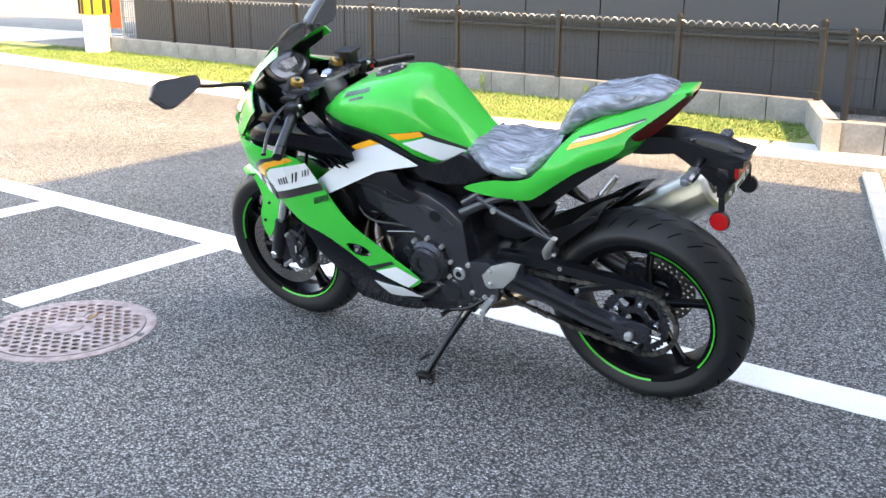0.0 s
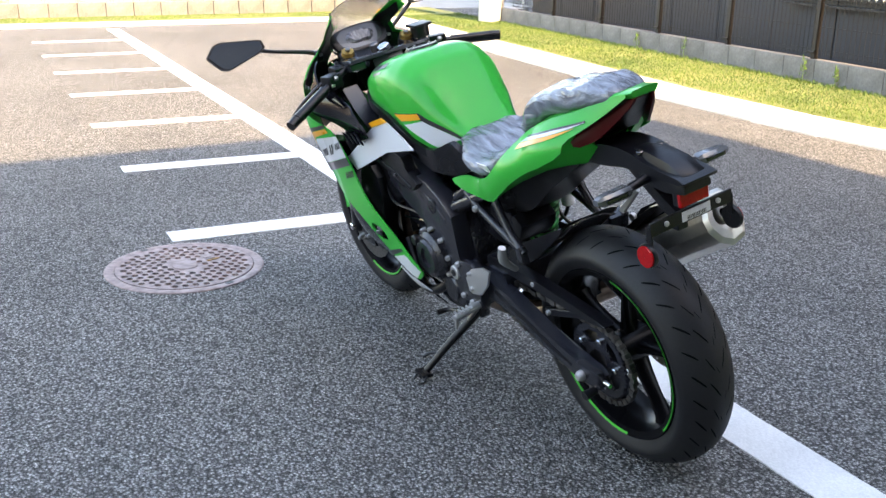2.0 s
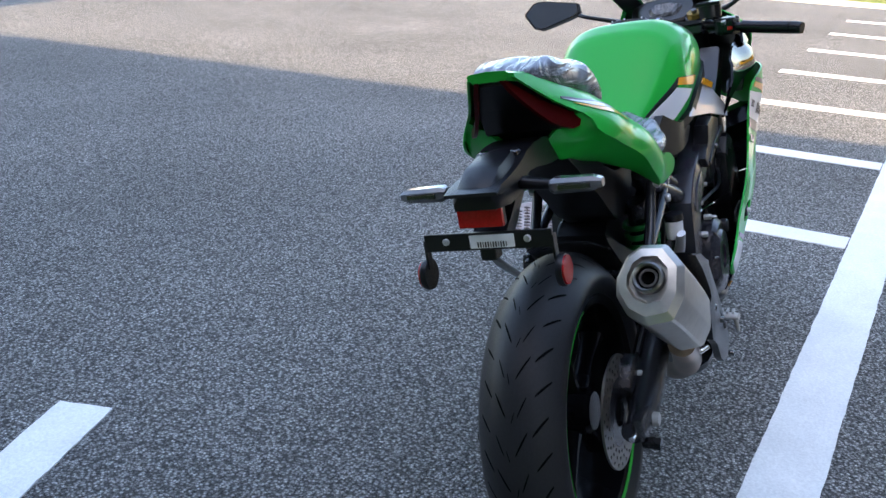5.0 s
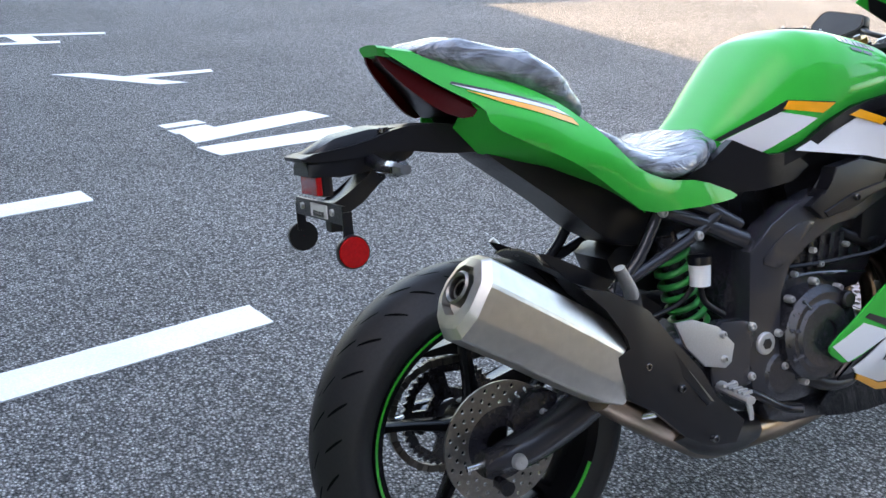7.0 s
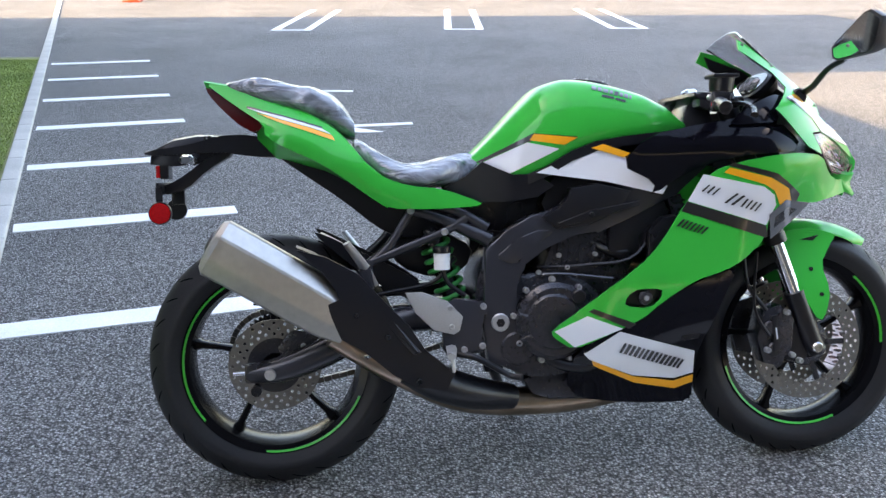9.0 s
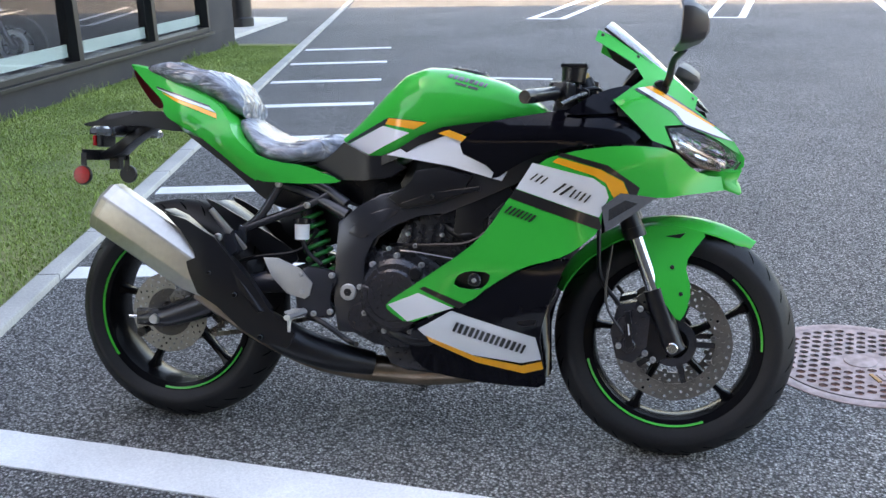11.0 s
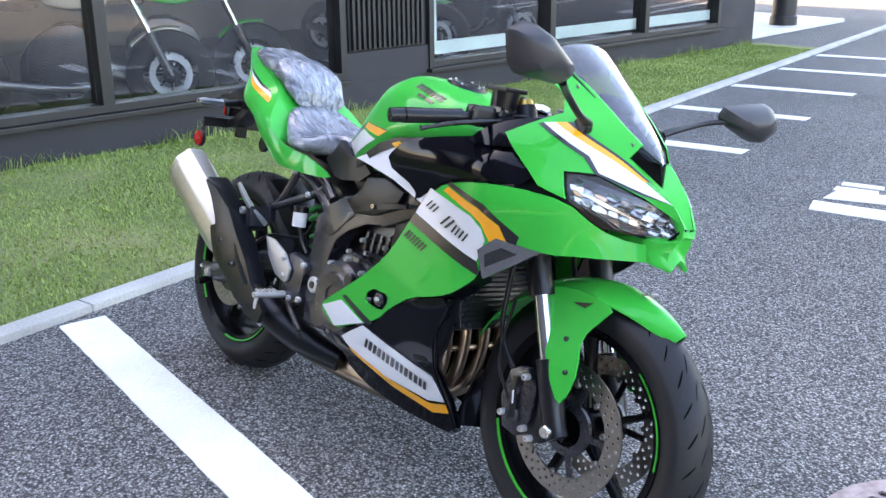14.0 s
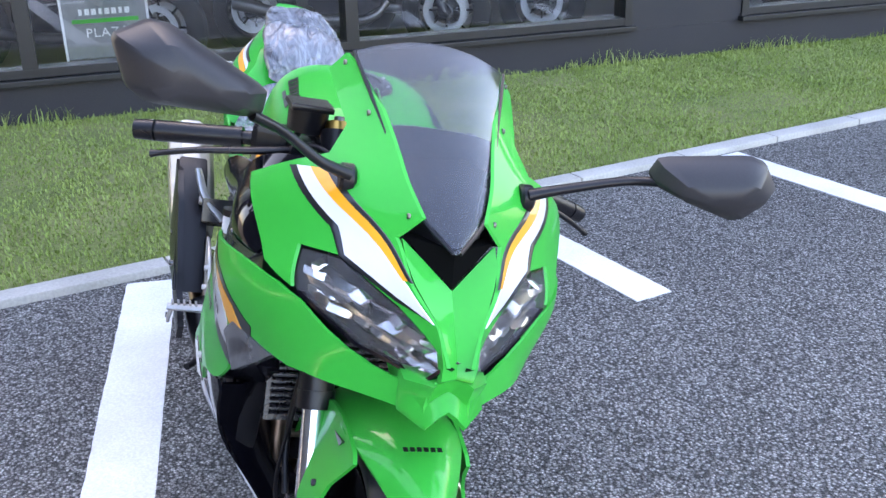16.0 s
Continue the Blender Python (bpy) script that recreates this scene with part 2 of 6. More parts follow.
def field(controls):
    """A smooth half-width over the side view, from (x, height, half-width) controls."""
    c = np.array(controls, float)
    xy, n = c[:, :2], len(c)
    kernel = lambda d2: -np.sqrt(d2 + 0.01)
    a = np.zeros((n + 3, n + 3))
    a[:n, :n] = kernel(((xy[:, None] - xy[None]) ** 2).sum(-1)) + 0.0008 * np.eye(n)
    a[:n, n], a[:n, n + 1:], a[n, :n], a[n + 1:, :n] = 1, xy, 1, xy.T
    w = np.linalg.solve(a, np.r_[c[:, 2], 0, 0, 0])
    def f(p):
        p = np.asarray(p, float)
        return kernel(((p[:, None] - xy[None]) ** 2).sum(-1)) @ w[:n] + w[n] + p @ w[n + 1:]
    return f


def rounded(outline, passes=1, keep=0.22):
    """An outline with its corners cut and cut again."""
    p = [Vector(q) for q in outline]
    for _ in range(passes):
        p = [v for i in range(len(p)) for v in (p[i].lerp(p[(i + 1) % len(p)], keep), p[i].lerp(p[(i + 1) % len(p)], 1 - keep))]
    return [tuple(v) for v in p]


def within(p, loops):
    hit = np.zeros(len(p), bool)
    for loop in loops:
        q = np.array(loop)
        a, b = q, np.roll(q, -1, 0)
        for (x1, y1), (x2, y2) in zip(a, b):
            if y1 != y2:
                hit ^= ((y1 > p[:, 1]) != (y2 > p[:, 1])) & (p[:, 0] < (x2 - x1) * (p[:, 1] - y1) / (y2 - y1) + x1)
    return hit


def filled(loops, step):
    """Points and triangles that fill an outline (and spare its holes) with an even mesh."""
    pts, edges = [], []
    for loop in loops:
        first = len(pts)
        for i, p in enumerate(loop):
            q = loop[(i + 1) % len(loop)]
            k = max(1, math.ceil(math.dist(p, q) / step))
            pts += [(p[0] + (q[0] - p[0]) * j / k, p[1] + (q[1] - p[1]) * j / k) for j in range(k)]
        m = len(pts) - first
        edges += [(first + j, first + (j + 1) % m) for j in range(m)]
    rim = np.array(pts)
    lo, hi = rim.min(0), rim.max(0)
    gx, gy = np.meshgrid(np.arange(lo[0], hi[0], step), np.arange(lo[1], hi[1], step * 0.87))
    gx = gx + (np.arange(gx.shape[0]) % 2)[:, None] * step / 2
    g = np.c_[gx.ravel(), gy.ravel()]
    if len(g):
        g = g[within(g, loops)]
    if len(g):
        g = g[np.sqrt(((g[:, None] - rim[None]) ** 2).sum(-1)).min(1) > step * 0.45]
    v, _, f, *_ = delaunay_2d_cdt([Vector(p) for p in pts] + [Vector(p) for p in g], edges, [], 0, 1e-6)
    v = np.array([tuple(p) for p in v])
    mid = np.array([v[list(t)].mean(0) for t in f])
    return v, [tuple(t) for t, ok in zip(f, within(mid, loops)) if ok]


def linked(name, verts, faces, material, parent=None, label="", smooth=40):
    me = bpy.data.meshes.new(name)
    me.from_pydata([tuple(map(float, v)) for v in verts], [], faces)
    bm = bmesh.new()
    bm.from_mesh(me)
    bpy.data.meshes.remove(me)
    return part(name, bm, material, parent, label, smooth)


def shell(name, outline, f, side, material, parent, off=0.0, thick=0.004, step=0.02, soft=1, holes=(), label="", smooth=40):
    """A curved panel: an outline of the side view, laid on a half-width field; side -1 is the right, +1 the left."""
    loops = [rounded(outline, soft) if soft else list(outline)] + [list(h) for h in holes]
    v, tris = filled(loops, step)
    w = f(v) + off
    n = len(v)
    verts = [(x, side * y, z) for (x, z), y in zip(v, w)] + [(x, side * (y - thick), z) for (x, z), y in zip(v, w)]
    faces = list(tris) + [tuple(i + n for i in reversed(t)) for t in tris]
    seen = set()
    for t in tris:
        for i in range(3):
            seen.add((t[i], t[(i + 1) % 3]))
    faces += [(b, a, a + n, b + n) for a, b in seen if (b, a) not in seen]
    return linked(name, verts, faces, material, parent, label, smooth)


def slab(name, outline, y0, y1, material, parent, bevel=0.004, soft=0, label="", smooth=35, m=None):
    """An outline of the side view, given a width from y0 to y1 and rounded edges."""
    bm = bmesh.new()
    p = rounded(outline, soft) if soft else outline
    a = [bm.verts.new((x, y0, z)) for x, z in p]
    b = [bm.verts.new((x, y1, z)) for x, z in p]
    bm.faces.new(a)
    bm.faces.new(list(reversed(b)))
    for i in range(len(a)):
        j = (i + 1) % len(a)
        bm.faces.new((a[j], a[i], b[i], b[j]))
    if bevel:
        flat = [e for e in bm.edges if (e.verts[0].co.y == e.verts[1].co.y)]
        bmesh.ops.bevel(bm, geom=flat, offset=bevel, segments=2, affect='EDGES', profile=0.6, clamp_overlap=True)
    bmesh.ops.triangulate(bm, faces=[q for q in bm.faces if len(q.verts) > 4])
    if m:
        bmesh.ops.transform(bm, matrix=m, verts=bm.verts)
    return part(name, bm, material, parent, label, smooth)


def eased(points, per=6):
    p = [Vector(q) for q in points]
    p = [2 * p[0] - p[1]] + p + [2 * p[-1] - p[-2]]
    out = []
    for i in range(1, len(p) - 2):
        a, b, c, d = p[i - 1:i + 3]
        for k in range(per):
            t = k / per
            out.append(0.5 * ((2 * b) + (c - a) * t + (2 * a - 5 * b + 4 * c - d) * t * t + (3 * b - a - 3 * c + d) * t ** 3))
    return out + [p[-2]]


def skin(bm, rings, caps=True):
    made = [[bm.verts.new(v) for v in r] for r in rings]
    n = len(made[0])
    for a, b in zip(made, made[1:]):
        for i in range(n):
            j = (i + 1) % n
            bm.faces.new((a[i], a[j], b[j], b[i]))
    if caps:
        bm.faces.new(list(reversed(made[0])))
        bm.faces.new(made[-1])


def sweep(bm, points, radius, seg=12, per=6, flat=1.0):
    """A pipe along points; radius is one number or one for each point."""
    path = eased(points, per) if per > 1 else [Vector(q) for q in points]
    rad = radius if isinstance(radius, (list, tuple)) else [radius] * len(points)
    r = np.interp(np.linspace(0, len(rad) - 1, len(path)), range(len(rad)), rad)
    up = Vector((0.02, 0.03, 1))
    rings = []
    for i, p in enumerate(path):
        t = (path[min(i + 1, len(path) - 1)] - path[max(i - 1, 0)]).normalized()
        s = t.cross(up).normalized()
        up = s.cross(t).normalized()
        rings.append([p + float(r[i]) * (math.cos(k * math.tau / seg) * s + flat * math.sin(k * math.tau / seg) * up) for k in range(seg)])
    skin(bm, rings)


def tube(name, points, radius, material, parent, seg=12, per=6, flat=1.0, label=""):
    bm = bmesh.new()
    sweep(bm, points, radius, seg, per, flat)
    return part(name, bm, material, parent, label, 50)


def lathe(bm, profile, seg=64, centre=(0, 0, 0), closed=True, arc=(0, 360)):
    """Turns a profile of (radius, y) about the y axis."""
    full = arc[1] - arc[0] >= 360
    n = seg if full else seg + 1
    rings = []
    for k in range(n):
        a = radians(arc[0] + (arc[1] - arc[0]) * k / seg)
        rings.append([bm.verts.new((centre[0] + r * math.cos(a), centre[1] + y, centre[2] + r * math.sin(a))) for r, y in profile])
    m = len(profile)
    for k in range(n if full else n - 1):
        a, b = rings[k], rings[(k + 1) % n]
        for i in range(m if closed else m - 1):
            j = (i + 1) % m
            bm.faces.new((a[i], a[j], b[j], b[i]))
    if not full and closed:
        bm.faces.new(rings[0])
        bm.faces.new(list(reversed(rings[-1])))


def turned(name, profile, material, parent, centre=(0, 0, 0), seg=48, label="", closed=True, arc=(0, 360), m=None, smooth=40):
    bm = bmesh.new()
    lathe(bm, profile, seg, centre, closed, arc)
    if m:
        bmesh.ops.transform(bm, matrix=m, verts=bm.verts)
    return part(name, bm, material, parent, label, smooth)


def knob(name, material, parent, x, y, z, r, depth, seg=24, label="", m=None):
    """A short turned piece with rounded ends, its axis across the bike."""
    e = min(r, depth) * 0.2
    return turned(name, [(0.0005, -depth / 2), (r - e, -depth / 2), (r, -depth / 2 + e), (r, depth / 2 - e), (r - e, depth / 2), (0.0005, depth / 2)],
                  material, parent, (x, y, z), seg, label, False, m=m)


# ---------------- motorcycle materials ----------------
GREEN = mat("lime_green_lacquer", (0.005, 0.40, 0.045), 0.4, var=0.02, scale=900, big=0.02, coat=0.45, spec=0.12, rough_var=0.05)
GLOSS = mat("gloss_black_lacquer", (0.004, 0.004, 0.007), 0.08, var=0.05, spec=0.16)
PLASTIC = mat("black_plastic", (0.007, 0.007, 0.0095), 0.29, spec=0.36, var=0.1, scale=400, bump=0.0003, bump_scale=900)
FRAME = mat("black_frame_paint", (0.022, 0.023, 0.030), 0.25, spec=0.6, var=0.08, scale=300, bump=0.0002, bump_scale=700)
ENGINE = mat("black_engine_casting", (0.024, 0.024, 0.031), 0.22, 0.3, spec=0.7, var=0.2, scale=120, bump=0.0006, bump_scale=500)
RUBBER = mat("tyre_rubber", (0.012, 0.012, 0.014), 0.5, spec=0.30, var=0.12, scale=200, bump=0.0003, bump_scale=600, big=0.12, big_scale=9)
# Near-black painted in for the shade of grooves and hollow openings.
SHADE_BLACK = mat("painted_shade_black", (0.003, 0.003, 0.003), 0.95, var=0.1, spec=0.05)
RIM = mat("black_wheel_lacquer", (0.004, 0.004, 0.005), 0.22, var=0.05, spec=0.1)
TAPE = mat("green_rim_tape", (0.01, 0.40, 0.03), 0.3, var=0.03)
WHITE = mat("white_silver_film", (0.66, 0.68, 0.72), 0.3, var=0.02, scale=700, coat=0.6)
ORANGE = mat("orange_film", (0.85, 0.36, 0.012), 0.3, var=0.03, coat=0.6)
DECAL = mat("black_film", (0.008, 0.008, 0.009), 0.3, var=0.04, coat=0.5)
SILVER = mat("brushed_silencer_steel", (0.60, 0.57, 0.52), 0.42, 1.0, var=0.06, scale=60, bump=0.0002, bump_scale=800)
BRIGHT = mat("polished_end_cap", (0.72, 0.71, 0.69), 0.2, 1.0, var=0.05)
STEEL = mat("brake_disc_steel", (0.22, 0.21, 0.20), 0.40, 1.0, var=0.12, scale=150)
CAST = mat("silver_cast_plate", (0.50, 0.50, 0.50), 0.45, 0.7, var=0.08, scale=300, bump=0.0003)
CHROME = mat("fork_chrome", (0.75, 0.76, 0.78), 0.12, 1.0, var=0.03)
GOLD = mat("gold_anodised", (0.62, 0.38, 0.10), 0.3, 1.0, var=0.05)
PIPE = mat("heat_tinted_exhaust", (0.40, 0.31, 0.22), 0.3, 1.0, var=0.2, scale=12, big=0.25, big_scale=6, tint=(0.34, 0.25, 0.20))
RED = mat("red_reflector", (0.38, 0.006, 0.008), 0.15, var=0.15, scale=250, bump=0.0006, bump_scale=350, coat=0.2, spec=0.25)
REDLAMP = mat("dark_red_lamp", (0.05, 0.0015, 0.002), 0.3, var=0.1, spec=0.1)
LENS = mat("clear_lens", (0.9, 0.92, 0.95), 0.06, var=0.0, big=0.0, transmission=0.97, ior=1.12, rough_var=0.0)
SMOKE = mat("smoked_screen", (0.55, 0.57, 0.62), 0.05, var=0.0, big=0.0, transmission=0.97, ior=1.5, rough_var=0.0)
LENSGREY = mat("grey_signal_lens", (0.095, 0.10, 0.11), 0.12, var=0.1, scale=80, coat=1.0)
MIRRORS = mat("mirror_glass", (0.85, 0.86, 0.88), 0.03, 1.0, var=0.0, big=0.0)
SEAT = mat("black_seat_vinyl", (0.020, 0.020, 0.024), 0.55, var=0.1, scale=300, bump=0.0004, bump_scale=900)
SPRING = mat("green_shock_spring", (0.02, 0.30, 0.06), 0.35, var=0.05)
TAG = mat("white_tag_paper", (0.75, 0.75, 0.76), 0.6, var=0.04)
MIRROR_BODY = mat("satin_black_housing", (0.028, 0.028, 0.032), 0.42, var=0.06, scale=300, spec=0.35)
LAMP_CHROME = mat("lamp_reflector", (0.50, 0.48, 0.46), 0.14, 1.0, var=0.03)
LCD = mat("display_liquid_crystal", (0.06, 0.068, 0.078), 0.05, var=0.03, coat=1.0)
GLASSY = mat("display_glass", (0.012, 0.013, 0.016), 0.06, var=0.0, coat=1.0)


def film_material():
    """Thin crinkled packing film over black vinyl: glossy, with milky patches that also paint its sky sheen."""
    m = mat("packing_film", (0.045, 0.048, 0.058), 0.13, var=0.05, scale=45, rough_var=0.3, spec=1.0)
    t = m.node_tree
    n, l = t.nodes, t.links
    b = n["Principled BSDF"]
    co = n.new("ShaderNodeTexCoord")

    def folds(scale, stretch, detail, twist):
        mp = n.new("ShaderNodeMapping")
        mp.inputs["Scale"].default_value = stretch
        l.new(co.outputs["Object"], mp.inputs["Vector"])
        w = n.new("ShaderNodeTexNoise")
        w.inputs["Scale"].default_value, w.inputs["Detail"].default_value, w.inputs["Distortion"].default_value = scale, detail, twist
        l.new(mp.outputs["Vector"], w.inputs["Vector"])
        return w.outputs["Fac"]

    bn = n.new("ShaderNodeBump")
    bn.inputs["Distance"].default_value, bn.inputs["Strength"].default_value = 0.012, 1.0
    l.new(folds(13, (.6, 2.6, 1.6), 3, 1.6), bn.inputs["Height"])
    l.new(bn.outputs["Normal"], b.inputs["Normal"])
    # Pale patches in the base colour stand for haze and reflected sky.
    milky_sheen = n.new("ShaderNodeMapRange")
    milky_sheen.inputs["From Min"].default_value, milky_sheen.inputs["From Max"].default_value = 0.34, 0.72
    l.new(folds(10, (.7, 2.4, 1.5), 4, 2.2), milky_sheen.inputs["Value"])
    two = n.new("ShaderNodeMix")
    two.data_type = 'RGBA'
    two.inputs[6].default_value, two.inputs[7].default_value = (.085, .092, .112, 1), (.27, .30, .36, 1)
    l.new(milky_sheen.outputs["Result"], two.inputs["Factor"])
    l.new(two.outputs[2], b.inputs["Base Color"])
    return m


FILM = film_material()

# ---------------- motorcycle ----------------
bike = thing("motorcycle", pose(0.010, 0.006, 0, -13.1, 0, 0.7), "lime green sport motorcycle on its side stand, seats wrapped", "motorcycle")

_bolt = {}


def bolt(parent, x, y, z, r=0.006, material=None, side=-1, depth=0.006):
    """A socket-head bolt whose head points to one side; alike ones share a mesh."""
    key = (r, side, (material or CAST).name)
    if key not in _bolt:
        ob = turned("bolt", [(0.0004, -depth), (r, -depth), (r, depth * 0.6), (r * 0.8, depth), (r * 0.5, depth), (r * 0.45, depth * 0.3), (0.0004, depth * 0.3)],
                    material or CAST, parent, (0, 0, 0), 10, closed=False)
        if side < 0:
            ob.data.transform(Matrix.Rotation(math.pi, 4, 'X'))
        _bolt[key] = ob.data
    else:
        ob = new("bolt", _bolt[key])
        ob.parent = parent
    ob.location = (x, y, z)
    return ob


def tyre_radius(big, half, drop, s):
    return big - drop * abs(s) ** 2.2


def wheel(name, x, big, half, drop, bead, grooves):
    """A cast wheel with five spokes, its tyre and rim tape; returns the rim."""
    lip = half * 0.84
    bm = bmesh.new()
    lathe(bm, [(bead - .020, -lip + .006), (bead - .002, -lip - .001), (bead + .001, -lip + .004), (bead - .004, -lip + .012), (bead - .016, -lip * .4), (bead - .016, lip * .4),
               (bead - .004, lip - .012), (bead + .001, lip - .004), (bead - .002, lip + .001), (bead - .020, lip - .006), (bead - .026, lip * .5), (bead - .030, 0), (bead - .026, -lip * .5)], 96)
    rim = part(name, bm, RIM, bike, "black cast wheel with green rim tape", 40)
    rim.location = (x, 0, big)
    prof = [(bead - .001, -half * .80), (bead + .020, -half * .97)]
    prof += [(tyre_radius(big, half, drop, k / 12), half * k / 12) for k in range(-12, 13)]
    prof += [(bead + .020, half * .97), (bead - .001, half * .80), (bead - .004, 0)]
    bm = bmesh.new()
    lathe(bm, prof, 128)
    tyre = part("tyre", bm, RUBBER, rim, "black rubber road tyre with slanted grooves", 50)
    # grooves: narrow slanted near-black strips laid on the tread, shade painted in, alternating from side to side
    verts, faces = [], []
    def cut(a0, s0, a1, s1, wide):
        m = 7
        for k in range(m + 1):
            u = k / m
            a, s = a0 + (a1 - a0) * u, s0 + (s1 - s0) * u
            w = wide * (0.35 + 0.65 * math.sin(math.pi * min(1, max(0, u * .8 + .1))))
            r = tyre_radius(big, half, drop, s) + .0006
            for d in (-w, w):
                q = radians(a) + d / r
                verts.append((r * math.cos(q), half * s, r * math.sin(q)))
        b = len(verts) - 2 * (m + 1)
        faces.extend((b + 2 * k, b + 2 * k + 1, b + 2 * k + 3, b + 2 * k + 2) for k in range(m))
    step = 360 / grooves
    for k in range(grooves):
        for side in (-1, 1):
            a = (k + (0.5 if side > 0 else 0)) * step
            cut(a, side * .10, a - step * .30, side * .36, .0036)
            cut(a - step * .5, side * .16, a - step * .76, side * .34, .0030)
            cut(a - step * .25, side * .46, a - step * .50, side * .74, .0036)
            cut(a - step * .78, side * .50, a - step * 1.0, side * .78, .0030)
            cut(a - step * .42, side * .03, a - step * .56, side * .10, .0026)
    tagged(linked("tread_groove", verts, faces, SHADE_BLACK, tyre, "tread pattern of near-black strips painted as groove shade", 30), "tread pattern of near-black strips painted as groove shade", kind="stuff")
    for side in (-1, 1):
        for a0, a1 in ((100, 218), (262, 335)):
            turned("rim_tape", [(bead - .0040, side * (lip + .0002)), (bead - .0090, side * (lip - .0025)), (bead - .0090, side * (lip - .0003)), (bead - .0040, side * (lip + .0024))],
                   TAPE, rim, seg=40, arc=(a0, a1) if name == "rear_wheel" else (a0 + 95, a1 + 75))
    outer = bead - .024
    for k in range(5):
        a = radians(72 * k + (18 if name == "rear_wheel" else 22))
        bm = bmesh.new()
        rings = []
        for r, w, d in ((.030, .018, .026), (.075, .0100, .021), (.14, .0078, .018), (outer - .02, .0092, .021), (outer + .006, .020, .028)):
            tw = a + .10 * (r / outer)
            c, t = Vector((math.cos(tw), 0, math.sin(tw))), Vector((-math.sin(tw), 0, math.cos(tw)))
            rings.append([r * c + t * u * w + Vector((0, v * d, 0)) for u, v in ((-1, -.6), (-.55, -1), (.55, -1), (1, -.6), (1, .6), (.55, 1), (-.55, 1), (-1, .6))])
        skin(bm, rings)
        part("spoke", bm, RIM, rim, smooth=50)
    knob("hub", RIM, rim, 0, 0, 0, .046, half * 1.25, 32)
    return rim


rear = wheel("rear_wheel", 0.02, .312, .081, .052, .228, 15)
front = wheel("front_wheel", 1.382, .303, .060, .040, .224, 15)


def disc(name, parent, y, r0, r1, rows, thick=.0045):
    """A drilled brake disc."""
    ring = lambda r, n, o=0: [(r * math.cos((k + o) * math.tau / n), r * math.sin((k + o) * math.tau / n)) for k in range(n)]
    loops = [ring(r1, 72), ring(r0, 48)]
    for i, (r, n) in enumerate(rows):
        for k in range(n):
            a = (k + .5 * (i % 2)) * math.tau / n
            loops.append([(r * math.cos(a) + .0042 * math.cos(b * math.tau / 7), r * math.sin(a) + .0042 * math.sin(b * math.tau / 7)) for b in range(7)])
    v, tris = filled(loops, .03)
    n = len(v)
    verts = [(p[0], y - thick / 2, p[1]) for p in v] + [(p[0], y + thick / 2, p[1]) for p in v]
    faces = [tuple(t) for t in tris] + [tuple(i + n for i in reversed(t)) for t in tris]
    seen = {(t[i], t[(i + 1) % 3]) for t in tris for i in range(3)}
    faces += [(b, a, a + n, b + n) for a, b in seen if (b, a) not in seen]
    return linked(name, verts, faces, STEEL, parent, "drilled steel brake disc", 30)


disc("brake_disc", rear, -.098, .066, .111, ((.076, 24), (.089, 24), (.102, 24)))
for side in (-1, 1):
    d = disc("brake_disc", front, side * .068, .104, .146, ((.112, 30), (.124, 30), (.136, 30)))
    bm = bmesh.new()
    lathe(bm, [(.040, side * .060), (.060, side * .056), (.060, side * .066), (.040, side * .070)], 40)
    for k in range(5):
        a = k * math.tau / 5
        box(bm, .08, side * .066, 0, .055, .005, .014, Matrix.Rotation(-a, 4, 'Y'))
    part("disc_carrier", bm, ENGINE, front, smooth=30)
    for k in range(10):
        a = (k + .3) * math.tau / 10
        bolt(front, .101 * math.cos(a), side * .072, .101 * math.sin(a), .0068, STEEL, side, .004)
bm = bmesh.new()
lathe(bm, [(.030, -.094), (.070, -.094), (.070, -.100), (.030, -.100)], 40)
part("disc_carrier", bm, ENGINE, rear, smooth=30)

# rear sprocket and chain on the left
teeth = 44
gear = [((.104 if k % 2 else .096) * math.cos(k * math.pi / teeth), (.104 if k % 2 else .096) * math.sin(k * math.pi / teeth)) for k in range(2 * teeth)]
cuts = []
for k in range(5):
    a = k * math.tau / 5
    cuts.append([(r * math.cos(a + q), r * math.sin(a + q)) for r, q in ((.052, -.32), (.082, -.40), (.084, 0), (.082, .40), (.052, .32))])
v, tris = filled([gear, *cuts, [(.030 * math.cos(k * math.tau / 20), .030 * math.sin(k * math.tau / 20)) for k in range(20)]], .03)
n = len(v)
seen = {(t[i], t[(i + 1) % 3]) for t in tris for i in range(3)}
linked("sprocket", [(p[0], .095, p[1]) for p in v] + [(p[0], .102, p[1]) for p in v],
       [tuple(t) for t in tris] + [tuple(i + n for i in reversed(t)) for t in tris] + [(b, a, a + n, b + n) for a, b in seen if (b, a) not in seen], ENGINE, rear, "dark toothed rear sprocket", 30)
for k in range(5):
    a = (k + .5) * math.tau / 5
    knob("sprocket_nut", CHROME, rear, .066 * math.cos(a), .106, .066 * math.sin(a), .008, .012, 6)
SPR, PIN = (0.0, .312, .104), (.545, .375, .036)
track = []
for k in range(30):
    a = radians(85 + 190 * k / 29)
    track.append((SPR[0] + SPR[2] * math.cos(a), SPR[1] + SPR[2] * math.sin(a)))
for k in range(1, 26):
    u = k / 26
    a, b = track[29], (PIN[0], PIN[1] - PIN[2])
    track.append((a[0] + (b[0] - a[0]) * u, a[1] + (b[1] - a[1]) * u - .012 * math.sin(math.pi * u)))
for k in range(10):
    a = radians(270 + 180 * k / 9)
    track.append((PIN[0] + PIN[2] * math.cos(a), PIN[1] + PIN[2] * math.sin(a)))
